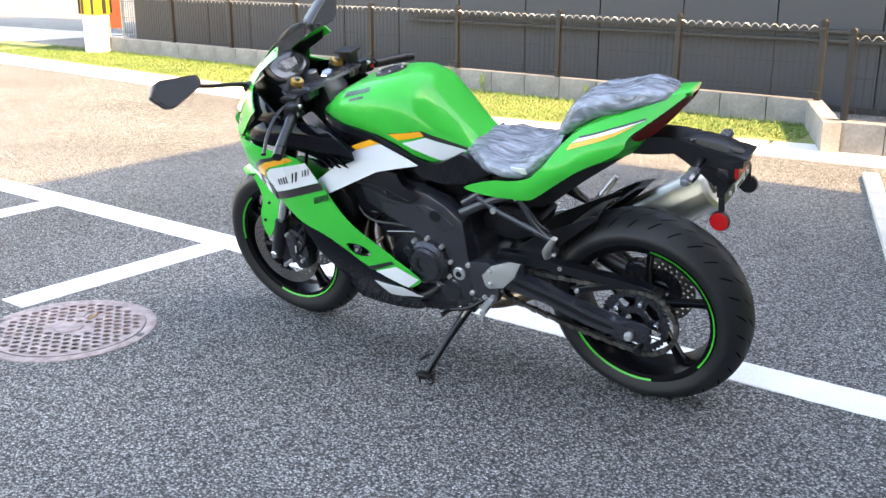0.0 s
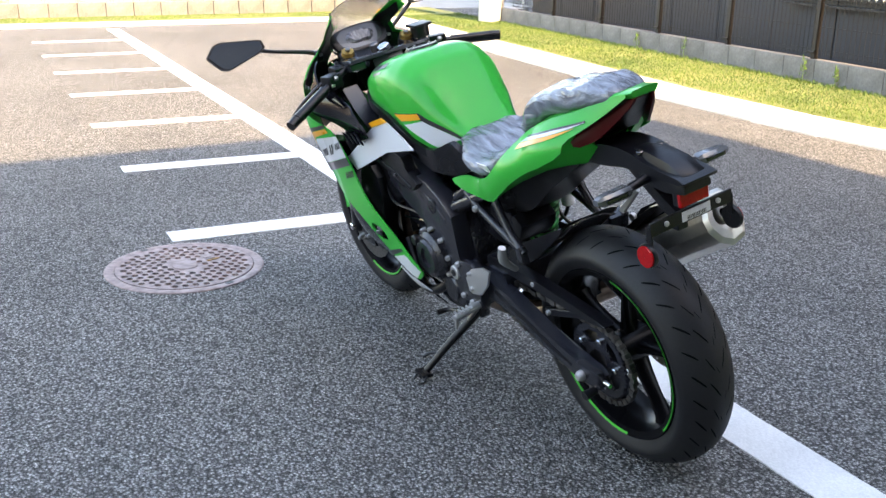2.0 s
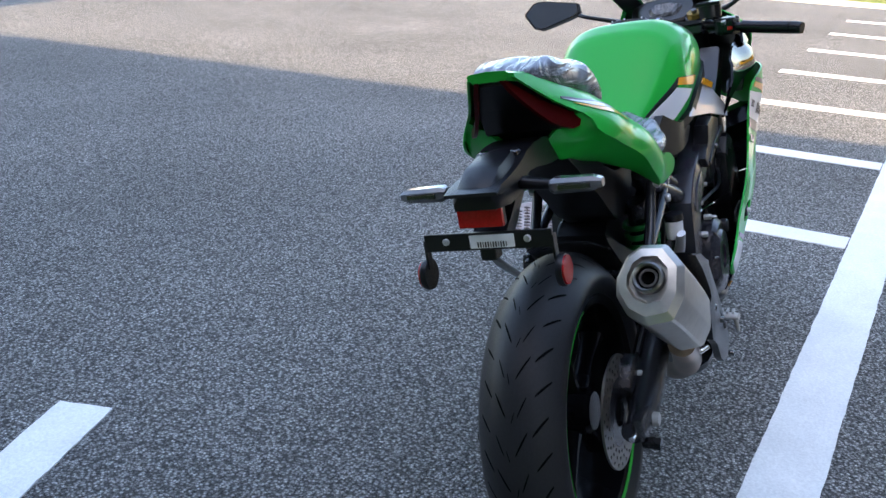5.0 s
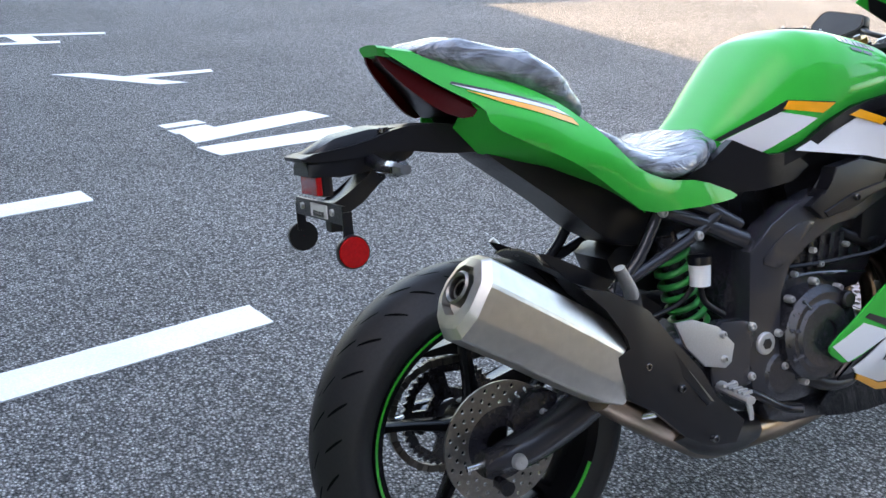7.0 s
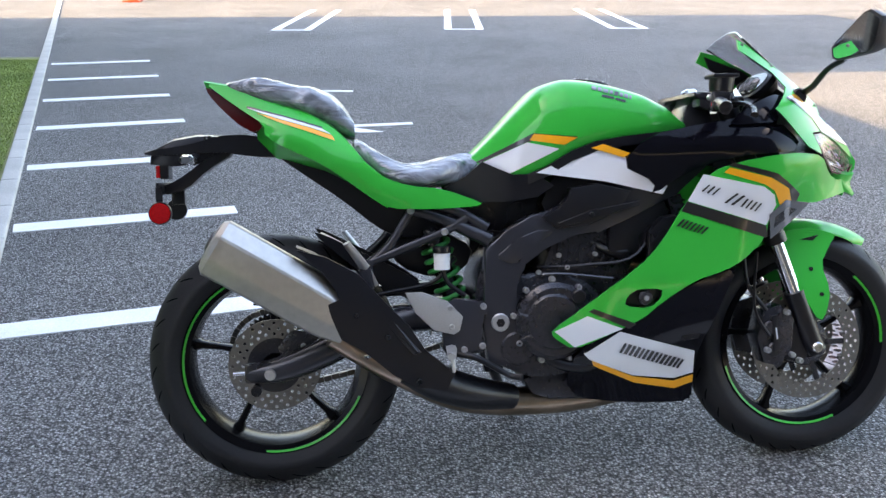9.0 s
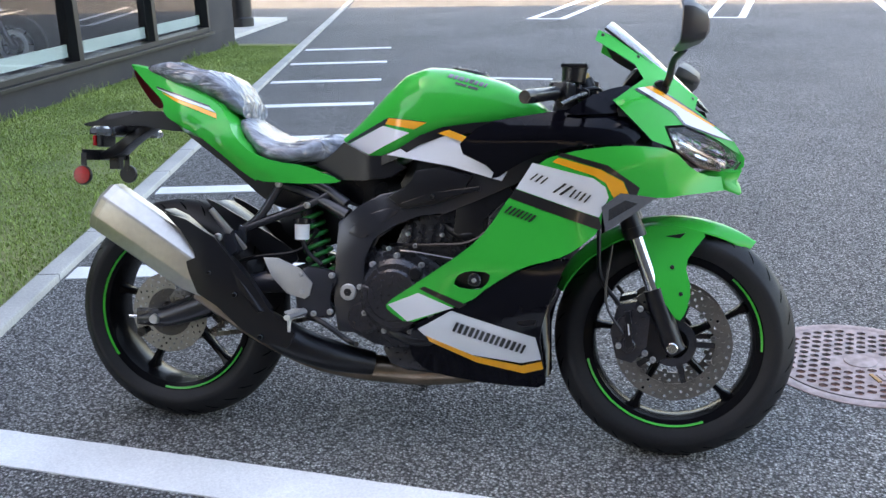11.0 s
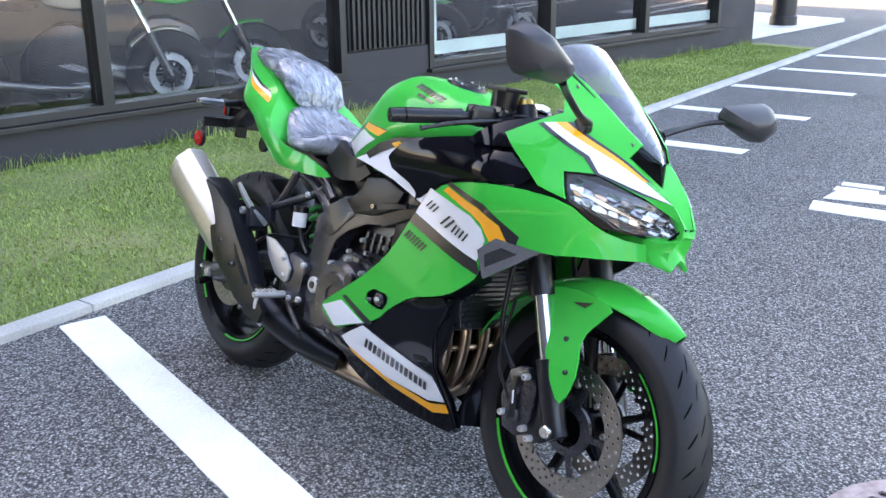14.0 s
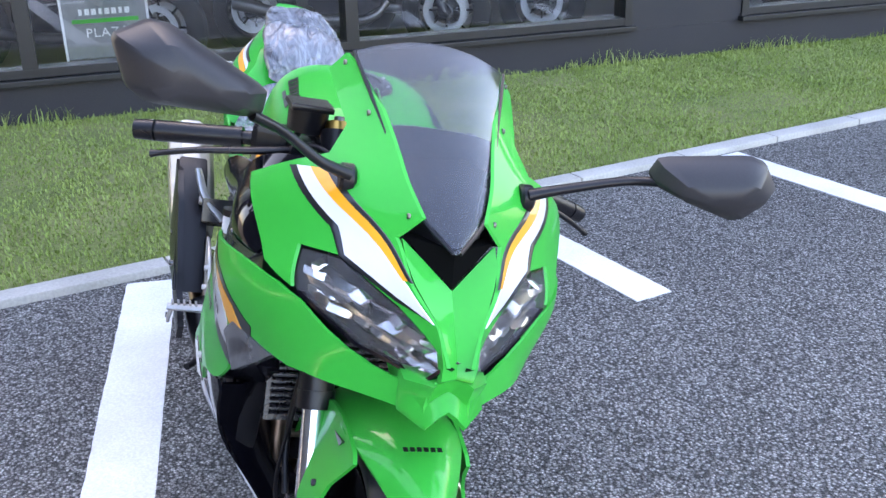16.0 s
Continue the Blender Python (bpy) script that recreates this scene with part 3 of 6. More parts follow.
for k in range(1, 26):
    u = k / 26
    a, b = (PIN[0], PIN[1] + PIN[2]), track[0]
    track.append((a[0] + (b[0] - a[0]) * u, a[1] + (b[1] - a[1]) * u))
bm = bmesh.new()
for i in range(len(track)):
    a, b = Vector(track[i]), Vector(track[(i + 1) % len(track)])
    d = b - a
    m = Matrix.Translation(((a.x + b.x) / 2, .0985, (a.y + b.y) / 2)) @ Matrix.Rotation(-math.atan2(d.y, d.x), 4, 'Y')
    w = .017 if i % 2 else .011
    box(bm, 0, 0, 0, d.length * .92, w, .0135, m)
part("drive_chain", bm, mat("chain_steel", (.16, .15, .14), .4, .9, var=.2, island=.4), bike, "dark oiled drive chain")

# ---- bodywork: half-width of the fairing over the side view ----
COWL = field([(.693, .369, .219), (.779, .437, .228), (.949, .472, .236), (1.082, .755, .250), (1.236, .69, .239), (1.202, .606, .226), (1.043, .599, .241),
              (1.343, .845, .165), (1.269, 1.018, .092), (1.408, .92, .054), (1.278, .928, .180), (1.345, .968, .068), (1.31, .992, .080), (1.385, .940, .056), (1.34, .935, .120), (1.365, .878, .142), (1.45, .85, .070), (1.497, .817, .028),
              (1.522, .778, .022), (1.225, .897, .234), (1.181, 1.066, .120), (1.356, .801, .192), (1.411, .68, .131), (1.523, .688, .024), (1.405, .747, .128), (1.487, .741, .040),
              (1.406, .888, .064), (.766, .32, .207), (.776, .296, .195), (1.062, .25, .120), (.75, .22, .137), (1.1, .4, .209), (1.317, .674, .191)])
INNER = lambda p: COWL(p) - .016 - .55 * np.clip(p[:, 1] - .835, 0, 1) - .40 * np.clip(.80 - p[:, 1], 0, 1)
TANK_X = (.505, .56, .62, .68, .74, .80, .87, .94, 1.0, 1.05)
TANK_TOP = (.80, .852, .914, .972, .991, .987, .972, .952, .922, .880)
TANK_LOW = (.786, .764, .752, .776, .812, .834, .845, .852, .858, .862)
TANK_W = (.080, .108, .139, .157, .164, .164, .158, .146, .123, .09)



def tank_section(x):
    return [float(np.interp(x, TANK_X, q)) for q in (TANK_TOP, TANK_LOW, TANK_W)]


def tank_width(p):
    out = []
    for x, z in np.asarray(p):
        top, low, w = tank_section(x)
        c = min(1, max(0, (z - low) / max(1e-4, top - low)))
        a = math.acos(c ** (1 / .62))
        out.append(w * math.sin(a) ** .62)
    return np.array(out)


bm = bmesh.new()
rings = []
for x in np.linspace(.505, 1.05, 44):
    top, low, w = tank_section(x)
    half = [(w * math.sin(a) ** .62, low + (top - low) * math.cos(a) ** .62) for a in np.linspace(.0005, math.pi / 2, 18)]
    half += [(w * .93, low - .014), (w * .5, low - .03)]
    rings.append([Vector((x, -y, z)) for y, z in half] + [Vector((x, y, z)) for y, z in reversed(half)])
skin(bm, rings)
bmesh.ops.smooth_vert(bm, verts=bm.verts, factor=.5, use_axis_x=False, use_axis_y=True, use_axis_z=True)
tank = part("fuel_tank", bm, GREEN, bike, "glossy lime green sculpted fuel tank", 60)
capm = Matrix.Translation((.835, 0, .981)) @ Matrix.Rotation(radians(10), 4, 'Y') @ Matrix.Rotation(radians(90), 4, 'X')
turned("filler_cap", [(.0005, -.012), (.05, -.012), (.052, -.004), (.048, .004), (.03, .006), (.028, .003), (.0005, .003)], PLASTIC, tank, seg=40, closed=False, m=capm, label="black round filler cap")
for k in range(6):
    a = k * math.tau / 6
    knob("cap_screw", CAST, tank, .835 + .043 * math.cos(a), .043 * math.sin(a), .986 - .0075 * math.cos(a), .004, .003, 8)


def bars(parent, f, side, origin, along, height, widths, gap, material, lean=.25, off=.0034):
    """A row of plain slanted bars standing for a maker's word, laid on a panel."""
    o, d = Vector(origin), Vector(along).normalized()
    if side > 0:
        o, d = o + d * (sum(widths) + gap * (len(widths) - 1)), -d
    up = Vector((-d.y, d.x)) * (1 if side < 0 else -1)
    at = 0
    for w in widths:
        p = o + d * at
        q = [p, p + d * w, p + d * w + up * height + d * height * lean, p + up * height + d * height * lean]
        shell("lettering_bar", [tuple(v) for v in q], f, side, material, parent, off, .001, .05, 0)
        at += w + gap


for s in (-1, 1):
    shell("tank_panel", [(.530, .785), (.638, .833), (.712, .816), (.598, .760)], tank_width, s, WHITE, tank, .0016, .0014, .012, 0, label="pale silver film on the tank side")
    shell("tank_stripe", [(.643, .838), (.654, .853), (.756, .842), (.724, .825)], tank_width, s, ORANGE, tank, .0016, .0014, .012, 0, label="orange film stripe")
    shell("tank_stripe", [(.520, .789), (.530, .787), (.638, .8335), (.646, .8345), (.656, .8495), (.752, .8405), (.757, .844), (.652, .8545)], tank_width, s, DECAL, tank, .0013, .0012, .012, 0)
    bars(tank, tank_width, s, (.800, .958) if s < 0 else (.835, .955), (1, -.26), .011, (.012, .010, .014, .009, .010, .009, .011, .006), .003, DECAL, .2, .0018)
    bars(tank, tank_width, s, (.822, .940) if s < 0 else (.850, .938), (1, -.26), .006, (.03, .026), .004, DECAL, .2, .0018)
    # black trim that follows the tank's lower edge, and the silver side cover
    trim = [(x, z) for x, z in zip(TANK_X[1:], TANK_LOW[1:])]
    shell("tank_trim", [(x, z - .002) for x, z in trim] + [(x, z - .026) for x, z in reversed(trim)], lambda p: np.array([tank_section(x)[2] + .006 for x, z in p]), s, PLASTIC, bike, 0, .012, .02, 0)
    shell("side_cover", [(.655, .760), (.772, .812), (.797, .815), (.868, .793), (.968, .725), (.955, .702), (.824, .735)] if s < 0 else [(.655, .757), (.790, .815), (.868, .790), (1.035, .672), (.985, .640), (.80, .726)], lambda p: .166 + .09 * np.clip(p[:, 0] - .7, 0, 1) + .12 * (.76 - p[:, 1]), s, WHITE, bike, 0 if s < 0 else .016, .006, .02, 0,
          label="pale silver side cover below the tank")
    shell("cover_stripe", [(.788, .816), (.816, .825), (.880, .802), (.864, .792)], lambda p: .166 + .09 * np.clip(p[:, 0] - .7, 0, 1) + .12 * (.76 - p[:, 1]), s, ORANGE, bike, .004 if s < 0 else .020, .008, .02, 0, label="orange film stripe")
    # gloss black upper inner panel between tank and cowl
    up = shell("inner_cowl", [(.84, .775), (.91, .842), (1.04, .866), (1.222, .893), (1.308, .80), (1.136, .79), (1.052, .77), (.99, .742), (.925, .695), (.938, .73)], INNER, s, GLOSS, bike, 0, .006, .02, 1,
               label="gloss black inner fairing panel")
    slab("intake_slot", [(.862, .770), (.90, .806), (.985, .792), (.96, .770)], s * .212, s * .219, PLASTIC, up, .003, 1)
    for k in range(4 if s > 0 else 0):
        slab("louvre", [(1.0 - .03 * k, .752 + .006 * k), (1.02 - .03 * k, .758 + .006 * k), (.99 - .03 * k, .736 + .004 * k), (.97 - .03 * k, .73 + .004 * k)], s * .224, s * .231, GLOSS, up, .002, 0)
    # green side fairing with its duct
    vent = [(.848, .440), (.854, .466), (.883, .482), (.940, .480), (.936, .456), (.912, .434)]
    fair = shell("side_fairing", [(1.057, .755), (1.120, .775), (1.194, .788), (1.274, .794), (1.362, .786), (1.407, .741), (1.452, .727), (1.498, .738), (1.516, .758), (1.504, .724), (1.516, .689), (1.500, .702), (1.46, .694), (1.411, .683), (1.338, .669),
                  (1.255, .682), (1.204, .650), (1.200, .592), (1.142, .541), (1.1, .52), (1.017, .497), (.938, .446), (.894, .407), (.808, .371), (.728, .338), (.678, .371), (.674, .389),
                  (.758, .447), (.881, .534), (.932, .585), (.991, .679)], COWL, s, GREEN, bike, 0, .005, .018, 1, [rounded(vent, 1)], "lime green side fairing with black, white and orange stripes", 28)
    shell("duct", vent, COWL, s, PLASTIC, fair, -.022, .004, .02, 1)
    knob("duct_plug", ENGINE, fair, .900, s * (.243 - .018), .459, .017, .016, 20)
    bolt(fair, .900, s * (.243 - .008), .459, .006, CAST, s)
    shell("stripe_white", [(1.036, .748), (1.181, .715), (1.209, .695), (1.217, .671), (1.196, .623), (.998, .686)], COWL, s, WHITE, fair, .0016, .0014, .018, 0, label="white film band")
    shell("stripe_orange", [(1.084, .751), (1.098, .762), (1.197, .736), (1.249, .709), (1.265, .674), (1.228, .671), (1.209, .705), (1.182, .721)], COWL, s, ORANGE, fair, .0020, .0018, .018, 0, label="orange film stripe")
    shell("stripe_black", [(1.095, .766), (1.104, .774), (1.213, .746), (1.288, .695), (1.279, .672), (1.266, .674), (1.250, .710), (1.198, .737)], COWL, s, DECAL, fair, .0016, .0014, .018, 0)
    shell("stripe_black", [(.996, .685), (1.196, .622), (1.203, .600), (1.199, .592), (.982, .663)], COWL, s, DECAL, fair, .0016, .0014, .018, 0)
    shell("stripe_white", [(.680, .386), (.759, .420), (.846, .386), (.730, .345)], COWL, s, WHITE, fair, .0016, .0014, .018, 0, label="white film patch")
    shell("stripe_black", [(.761, .431), (.774, .437), (.880, .396), (.862, .385)], COWL, s, DECAL, fair, .0016, .0014, .018, 0)
    bars(fair, COWL, s, (1.030, .708), (1, -.33), .020, (.004, .005, .004), .0085, DECAL, .6)
    bars(fair, COWL, s, (1.085, .680), (1, -.33), .030, (.006, .007), .010, DECAL, .7)
    bars(fair, COWL, s, (1.124, .670), (1, -.33), .022, (.005, .004, .005, .004), .0075, DECAL, .4)
    bars(fair, COWL, s, (.970, .628), (1, -.34), .021, (.005, .005, .004, .005, .004, .004, .005), .0058, DECAL, .5)
    lens = shell("turn_signal", [(1.212, .589), (1.201, .648), (1.244, .682), (1.326, .672), (1.275, .632)], COWL, s, LENSGREY, fair, .004, .010, .02, 0, label="grey clear turn signal lens set in the fairing")
    shell("bulb_housing", [(1.218, .615), (1.218, .642), (1.255, .665), (1.285, .658), (1.25, .635)], COWL, s, GLASSY, lens, .0045, .002, .02, 0)
    # belly: black panel with the white and orange bands
    belly = shell("belly_fairing", [(.888, .401), (.938, .446), (1.031, .496), (1.13, .525), (1.09, .434), (1.055, .32), (1.062, .243), (1.07, .166), (.969, .170), (.86, .182), (.76, .20), (.72, .25), (.74, .335), (.808, .368)],
                  lambda p: COWL(p) - .006, s, GLOSS, bike, 0, .005, .02, 1, (), "gloss black belly fairing with a white and orange band", 30)
    if s < 0:
        shell("stripe_white", [(.755, .326), (.841, .378), (1.046, .313), (1.058, .25), (1.007, .238), (.888, .258), (.769, .311)], COWL, s, WHITE, belly, -.002, .003, .018, 0, label="white film band")
        shell("stripe_orange", [(.776, .308), (.893, .254), (1.008, .230), (1.059, .244), (1.062, .222), (1.013, .208), (.897, .236), (.782, .293)], COWL, s, ORANGE, belly, -.002, .003, .018, 0, label="orange film stripe")
        bars(belly, COWL, s, (.842, .325), (1, -.35), .027, (.007, .009, .008, .009, .007, .008, .009, .008, .007, .009, .008, .009, .007, .007), .0052, DECAL, .12, .0004)
    else:
        shell("stripe_white", [(.70, .30), (.76, .335), (.88, .33), (.84, .275)], COWL, s, WHITE, belly, -.002, .003, .018, 0, label="white film band")

    # the belly's front edge turns inwards beside the radiator
    bm = bmesh.new()
    rows = []
    for x, z in ((1.128, .520), (1.088, .434), (1.053, .33), (1.060, .243), (1.066, .172)):
        y = float(COWL(np.array([(x, z)]))[0]) - .009
        a, b, c = Vector((x, s * y, z)), Vector((x - .012, s * (y - .035), z - .004)), Vector((x - .065, s * (y - .085), z - .012))
        rows.append([a, b, c, c - Vector((.006, s * .002, 0)), b - Vector((.008, 0, 0)), a - Vector((.008, 0, 0))])
    skin(bm, rows)
    part("inner_panel", bm, GLOSS, belly, "gloss black inward lip", 30)
    bm = bmesh.new()
    rows = []
    for x, z in ((1.120, .528), (1.155, .556), (1.196, .594), (1.200, .645), (1.250, .680), (1.330, .672)):
        y = float(COWL(np.array([(x, z)]))[0]) - .008
        a, b = Vector((x, s * y, z)), Vector((x - .03, s * (y - .075), z - .022))
        rows.append([a, b, b + Vector((-.004, 0, .006)), a + Vector((-.004, 0, .006))])
    skin(bm, rows)
    part("fairing_lining", bm, GLOSS, fair, "gloss black lining", 30)

    # nose: upper cowl, decals, headlight
    cowl = shell("upper_cowl", [(1.218, .898), (1.232, .908), (1.265, .937), (1.285, .955), (1.262, .992), (1.215, 1.020), (1.166, 1.048), (1.172, 1.074), (1.20, 1.064), (1.275, 1.022), (1.345, .972), (1.413, .920), (1.408, .889), (1.432, .870), (1.453, .852),
                 (1.475, .836), (1.497, .819), (1.523, .780), (1.510, .789), (1.456, .821), (1.384, .847), (1.338, .842), (1.360, .79), (1.312, .806)], COWL, s, GREEN, bike, 0, .005, .013, 0, (),
                 "lime green upper nose cowl with white and orange bands", 32)
    shell("cowl_liner", [(1.225, .898), (1.267, .930), (1.298, .946), (1.276, .981), (1.20, 1.026), (1.18, 1.060), (1.27, 1.018), (1.34, .968), (1.395, .918), (1.395, .885), (1.43, .848), (1.44, .80), (1.43, .755), (1.40, .740), (1.36, .70), (1.25, .72), (1.24, .80)],
          lambda p: np.maximum(.012, COWL(p) - .046 + .039 * np.clip((p[:, 1] - .85) / .03, 0, 1)), s, PLASTIC, cowl, 0, .003, .02, 0)
    shell("stripe_white", [(1.272, .93), (1.288, .934), (1.40, .876), (1.456, .847), (1.495, .820), (1.453, .8305), (1.387, .850), (1.363, .879)], COWL, s, WHITE, cowl, .0022, .002, .012, 0, label="white film band")
    shell("stripe_orange", [(1.288, .934), (1.304, .938), (1.40, .884), (1.453, .853), (1.449, .851), (1.40, .876)], COWL, s, ORANGE, cowl, .0026, .002, .012, 0, label="orange film stripe")
    shell("stripe_black", [(1.304, .938), (1.310, .940), (1.40, .888), (1.458, .853), (1.453, .853), (1.40, .884)], COWL, s, DECAL, cowl, .0024, .002, .012, 0)
    shell("stripe_black", [(1.264, .927), (1.272, .93), (1.363, .879), (1.387, .850), (1.453, .8305), (1.495, .820), (1.453, .8255), (1.383, .8465), (1.357, .875)], COWL, s, DECAL, cowl, .0018, .0014, .012, 0)
    lamp = [(1.346, .838), (1.387, .842), (1.457, .816), (1.520, .779), (1.496, .742), (1.424, .747), (1.366, .788)]
    house = shell("headlight", lamp, COWL, s, GLASSY, bike, -.036, .004, .02, 0, (), "clear headlight with chrome reflectors in a dark housing")
    shell("lamp_lens", lamp, COWL, s, LENS, house, -.002, .003, .014, 0, (), "clear lens")
    facet = random.Random(11)
    low0, low1, high0, high1 = Vector((1.370, .786)), Vector((1.492, .746)), Vector((1.350, .834)), Vector((1.514, .781))
    spot = lambda u, v: tuple(low0.lerp(low1, u).lerp(high0.lerp(high1, u), v))
    for k in range(9):
        for v0, v1 in ((.03, .24), (.27, .48), (.52, .72), (.76, .97)):
            quad = [spot((k + .08) / 9, v0), spot((k + .92) / 9, v0), spot((k + .92) / 9, v1), spot((k + .08) / 9, v1)]
            (a, b), t1, t2 = quad[0], facet.uniform(-1.3, .9), facet.uniform(-1.3, .7)
            shell("reflector", quad, lambda p, a=a, b=b, t1=t1, t2=t2: COWL(p) + t1 * (p[:, 0] - a - .01) + t2 * (p[:, 1] - b - .006), s,
                  (GLASSY, LAMP_CHROME, BRIGHT, LAMP_CHROME, BRIGHT)[facet.randrange(5)], house, -.016, .006, .012, 0, (), "chrome reflector facet")
    shell("lamp_fin", [(1.372, .804), (1.474, .760), (1.484, .760), (1.382, .806)], COWL, s, LAMP_CHROME, house, -.010, .010, .012, 0)
    shell("lamp_rim", [(1.366, .786), (1.424, .7455), (1.497, .7405), (1.521, .778), (1.517, .778), (1.4945, .7445), (1.426, .7495), (1.370, .789)], COWL, s, GLOSS, house, -.001, .012, .012, 0)
    for x, z in ((1.269, 1.012), (1.404, .914), (1.183, 1.062)):
        bolt(cowl, x, s * (float(COWL(np.array([(x, z)]))[0]) + .001), z, .0042, STEEL, s, .002)
    # sides of the valley that runs down the middle of the nose
    edge = [(1.408, .064, .889), (1.432, .062, .871), (1.453, .054, .853), (1.475, .042, .837), (1.497, .0285, .820), (1.522, .0225, .781), (1.521, .021, .760)]
    valley = [(1.407, .061, .886), (1.428, .031, .865), (1.448, 0, .842), (1.470, 0, .819), (1.489, 0, .801), (1.510, 0, .780), (1.517, 0, .762)]
    bm = bmesh.new()
    skin(bm, [[Vector((x, s * y, z)) for x, y, z in ((a[0] - .012, a[1], a[2] - .012), a, b, (b[0] - .014, b[1], b[2] - .012))] for a, b in zip(edge, valley)])
    part("nose_valley", bm, GREEN, cowl, smooth=30)

# chin under the nose: two fangs with a notch between
bm = bmesh.new()
rings = []
for y, x1, z1, top in ((-.056, 1.490, .697, .742), (-.026, 1.518, .688, .750), (-.010, 1.516, .702, .760), (0, 1.515, .708, .763),
                       (.010, 1.516, .702, .760), (.026, 1.518, .688, .750), (.056, 1.490, .697, .742)):
    rings.append([Vector((x1 - .004, y, z1)), Vector((x1 + .001, y, z1 + .008)), Vector((x1 - .012, y, (z1 + top) / 2)), Vector((x1 - .001, y, top)), Vector((x1 - .03, y, top + .004)), Vector((x1 - .09, y, z1 + .03))])
skin(bm, rings)
part("chin", bm, GREEN, bike, "lime green pointed chin of the nose", 55)
# near-black wedge in the intake mouth under the screen, its shade painted by the material
bm = bmesh.new()
skin(bm, [[Vector((1.404 - d, -.062, .890)), Vector((1.446 - d, 0, .8435)), Vector((1.404 - d, .062, .890)), Vector((1.432 - d, 0, .889))] for d in (0, .02)])
part("ram_intake", bm, SHADE_BLACK, bike, "intake mouth below the screen, filled near-black for shade")

# the beak runs out a little further than the cheeks
for o in bike.children_recursive:
    if o.type == 'MESH' and o.name.split(".")[0] not in ("front_wheel", "rear_wheel", "bolt"):
        for v in o.data.vertices:
            if v.co.x > 1.38 and v.co.z > .66:
                reach = v.co.x - 1.38
                v.co.x, v.co.z = v.co.x + .11 * reach, v.co.z - .07 * reach

# windscreen: a thin bubble narrowing to the nose
bm = bmesh.new()
middle = eased([(1.449, 0, .885), (1.418, 0, .920), (1.36, 0, .975), (1.30, 0, 1.030), (1.24, 0, 1.080), (1.203, 0, 1.109)], 5)
edges = eased([(1.446, .004, .884), (1.402, .046, .920), (1.340, .068, .968), (1.275, .086, 1.015), (1.22, .103, 1.056), (1.187, .112, 1.080)], 5)
grid = [[(1 - u * u) * p + u * u * Vector((q.x, 0, q.z)) + Vector((0, q.y * u, 0)) for u in (k / 8 - 1 for k in range(17))] for p, q in zip(middle, edges)]
back = [[v - Vector((.0025, 0, .0025)) for v in r] for r in grid]
skin(bm, [a + list(reversed(b)) for a, b in zip(grid, back)])
part("windscreen", bm, SMOKE, bike, "clear smoked windscreen", 60)
for s in (-1, 1):
    tube("screen_trim", [(q.x, s * (q.y + .001), q.z) for q in edges[::5]], .0028, PLASTIC, bike, 6, 4)

# ---- tail ----
TAIL = field([(-.112, .981, .038), (-.05, .945, .070), (0, .905, .106), (0, .95, .072), (.05, .865, .144), (.1, .91, .100), (.1, .865, .158), (.1, .82, .150), (.2, .84, .140), (.2, .80, .184), (.2, .76, .166), (.3, .745, .170), (.3, .715, .182), (.3, .69, .160),
              (.42, .72, .157), (.42, .68, .158), (.52, .69, .145), (.35, .73, .162), (-.04, .89, .088)])
for s in (-1, 1):
    side = shell("tail_cowl", [(-.112, .981), (-.057, .975), (-.001, .950), (.111, .916), (.174, .881), (.211, .842), (.249, .792), (.287, .759), (.351, .736), (.43, .728), (.529, .691), (.509, .683), (.403, .680),
                 (.298, .684), (.247, .720), (.184, .768), (.134, .80), (.083, .822), (.022, .855), (.018, .886), (-.03, .918), (-.066, .944)], TAIL, s, GREEN, bike, 0, .005, .018, 1, (), "lime green tail cowl with white and orange stripes", 28)
    shell("stripe_white", [(-.021, .925), (.06, .905), (.150, .876), (.172, .862), (.12, .880), (.045, .902)], TAIL, s, WHITE, side, .0018, .0016, .014, 0, label="white film stripe")
    shell("stripe_orange", [(.0, .914), (.045, .901), (.12, .879), (.174, .859), (.180, .846), (.12, .868), (.05, .892)], TAIL, s, ORANGE, side, .0018, .0016, .014, 0, label="orange film stripe")
    shell("stripe_black", [(-.018, .929), (.06, .909), (.152, .880), (.150, .876), (.06, .905), (-.021, .925)], TAIL, s, DECAL, side, .0018, .0016, .014, 0)
    shell("tail_lamp", [(-.112, .974), (-.066, .944), (-.03, .918), (.020, .890), (.002, .866), (-.035, .880), (-.075, .918), (-.104, .952)], TAIL, s, REDLAMP, side, -.016, .008, .014, 1, (), "dark red tail lamp wing")
bm = bmesh.new()
top = [(x, z, float(TAIL(np.array([(x, z)]))[0])) for x, z in ((-.112, .981), (-.057, .975), (-.001, .950), (.111, .916), (.174, .881), (.211, .842), (.249, .792), (.287, .759))]
rings = [[Vector((x, -w, z)), Vector((x, -w * .85, z + .004)), Vector((x, 0, z + .006)), Vector((x, w * .85, z + .004)), Vector((x, w, z)), Vector((x + .003, w * .8, z - .012)), Vector((x + .003, -w * .8, z - .012))] for x, z, w in top]
skin(bm, rings)
part("tail_top", bm, GREEN, bike, smooth=40)
bm = bmesh.new()
skin(bm, [[Vector((x, u * w, z)) for u, z in ((-1, lo), (1, lo), (.9, hi), (-.9, hi))] for x, w, lo, hi in ((-.098, .030, .962, .970), (-.05, .058, .918, .955), (-.005, .070, .872, .93), (.05, .075, .85, .915))])
part("tail_recess", bm, PLASTIC, bike, "dark recess under the tail tip")
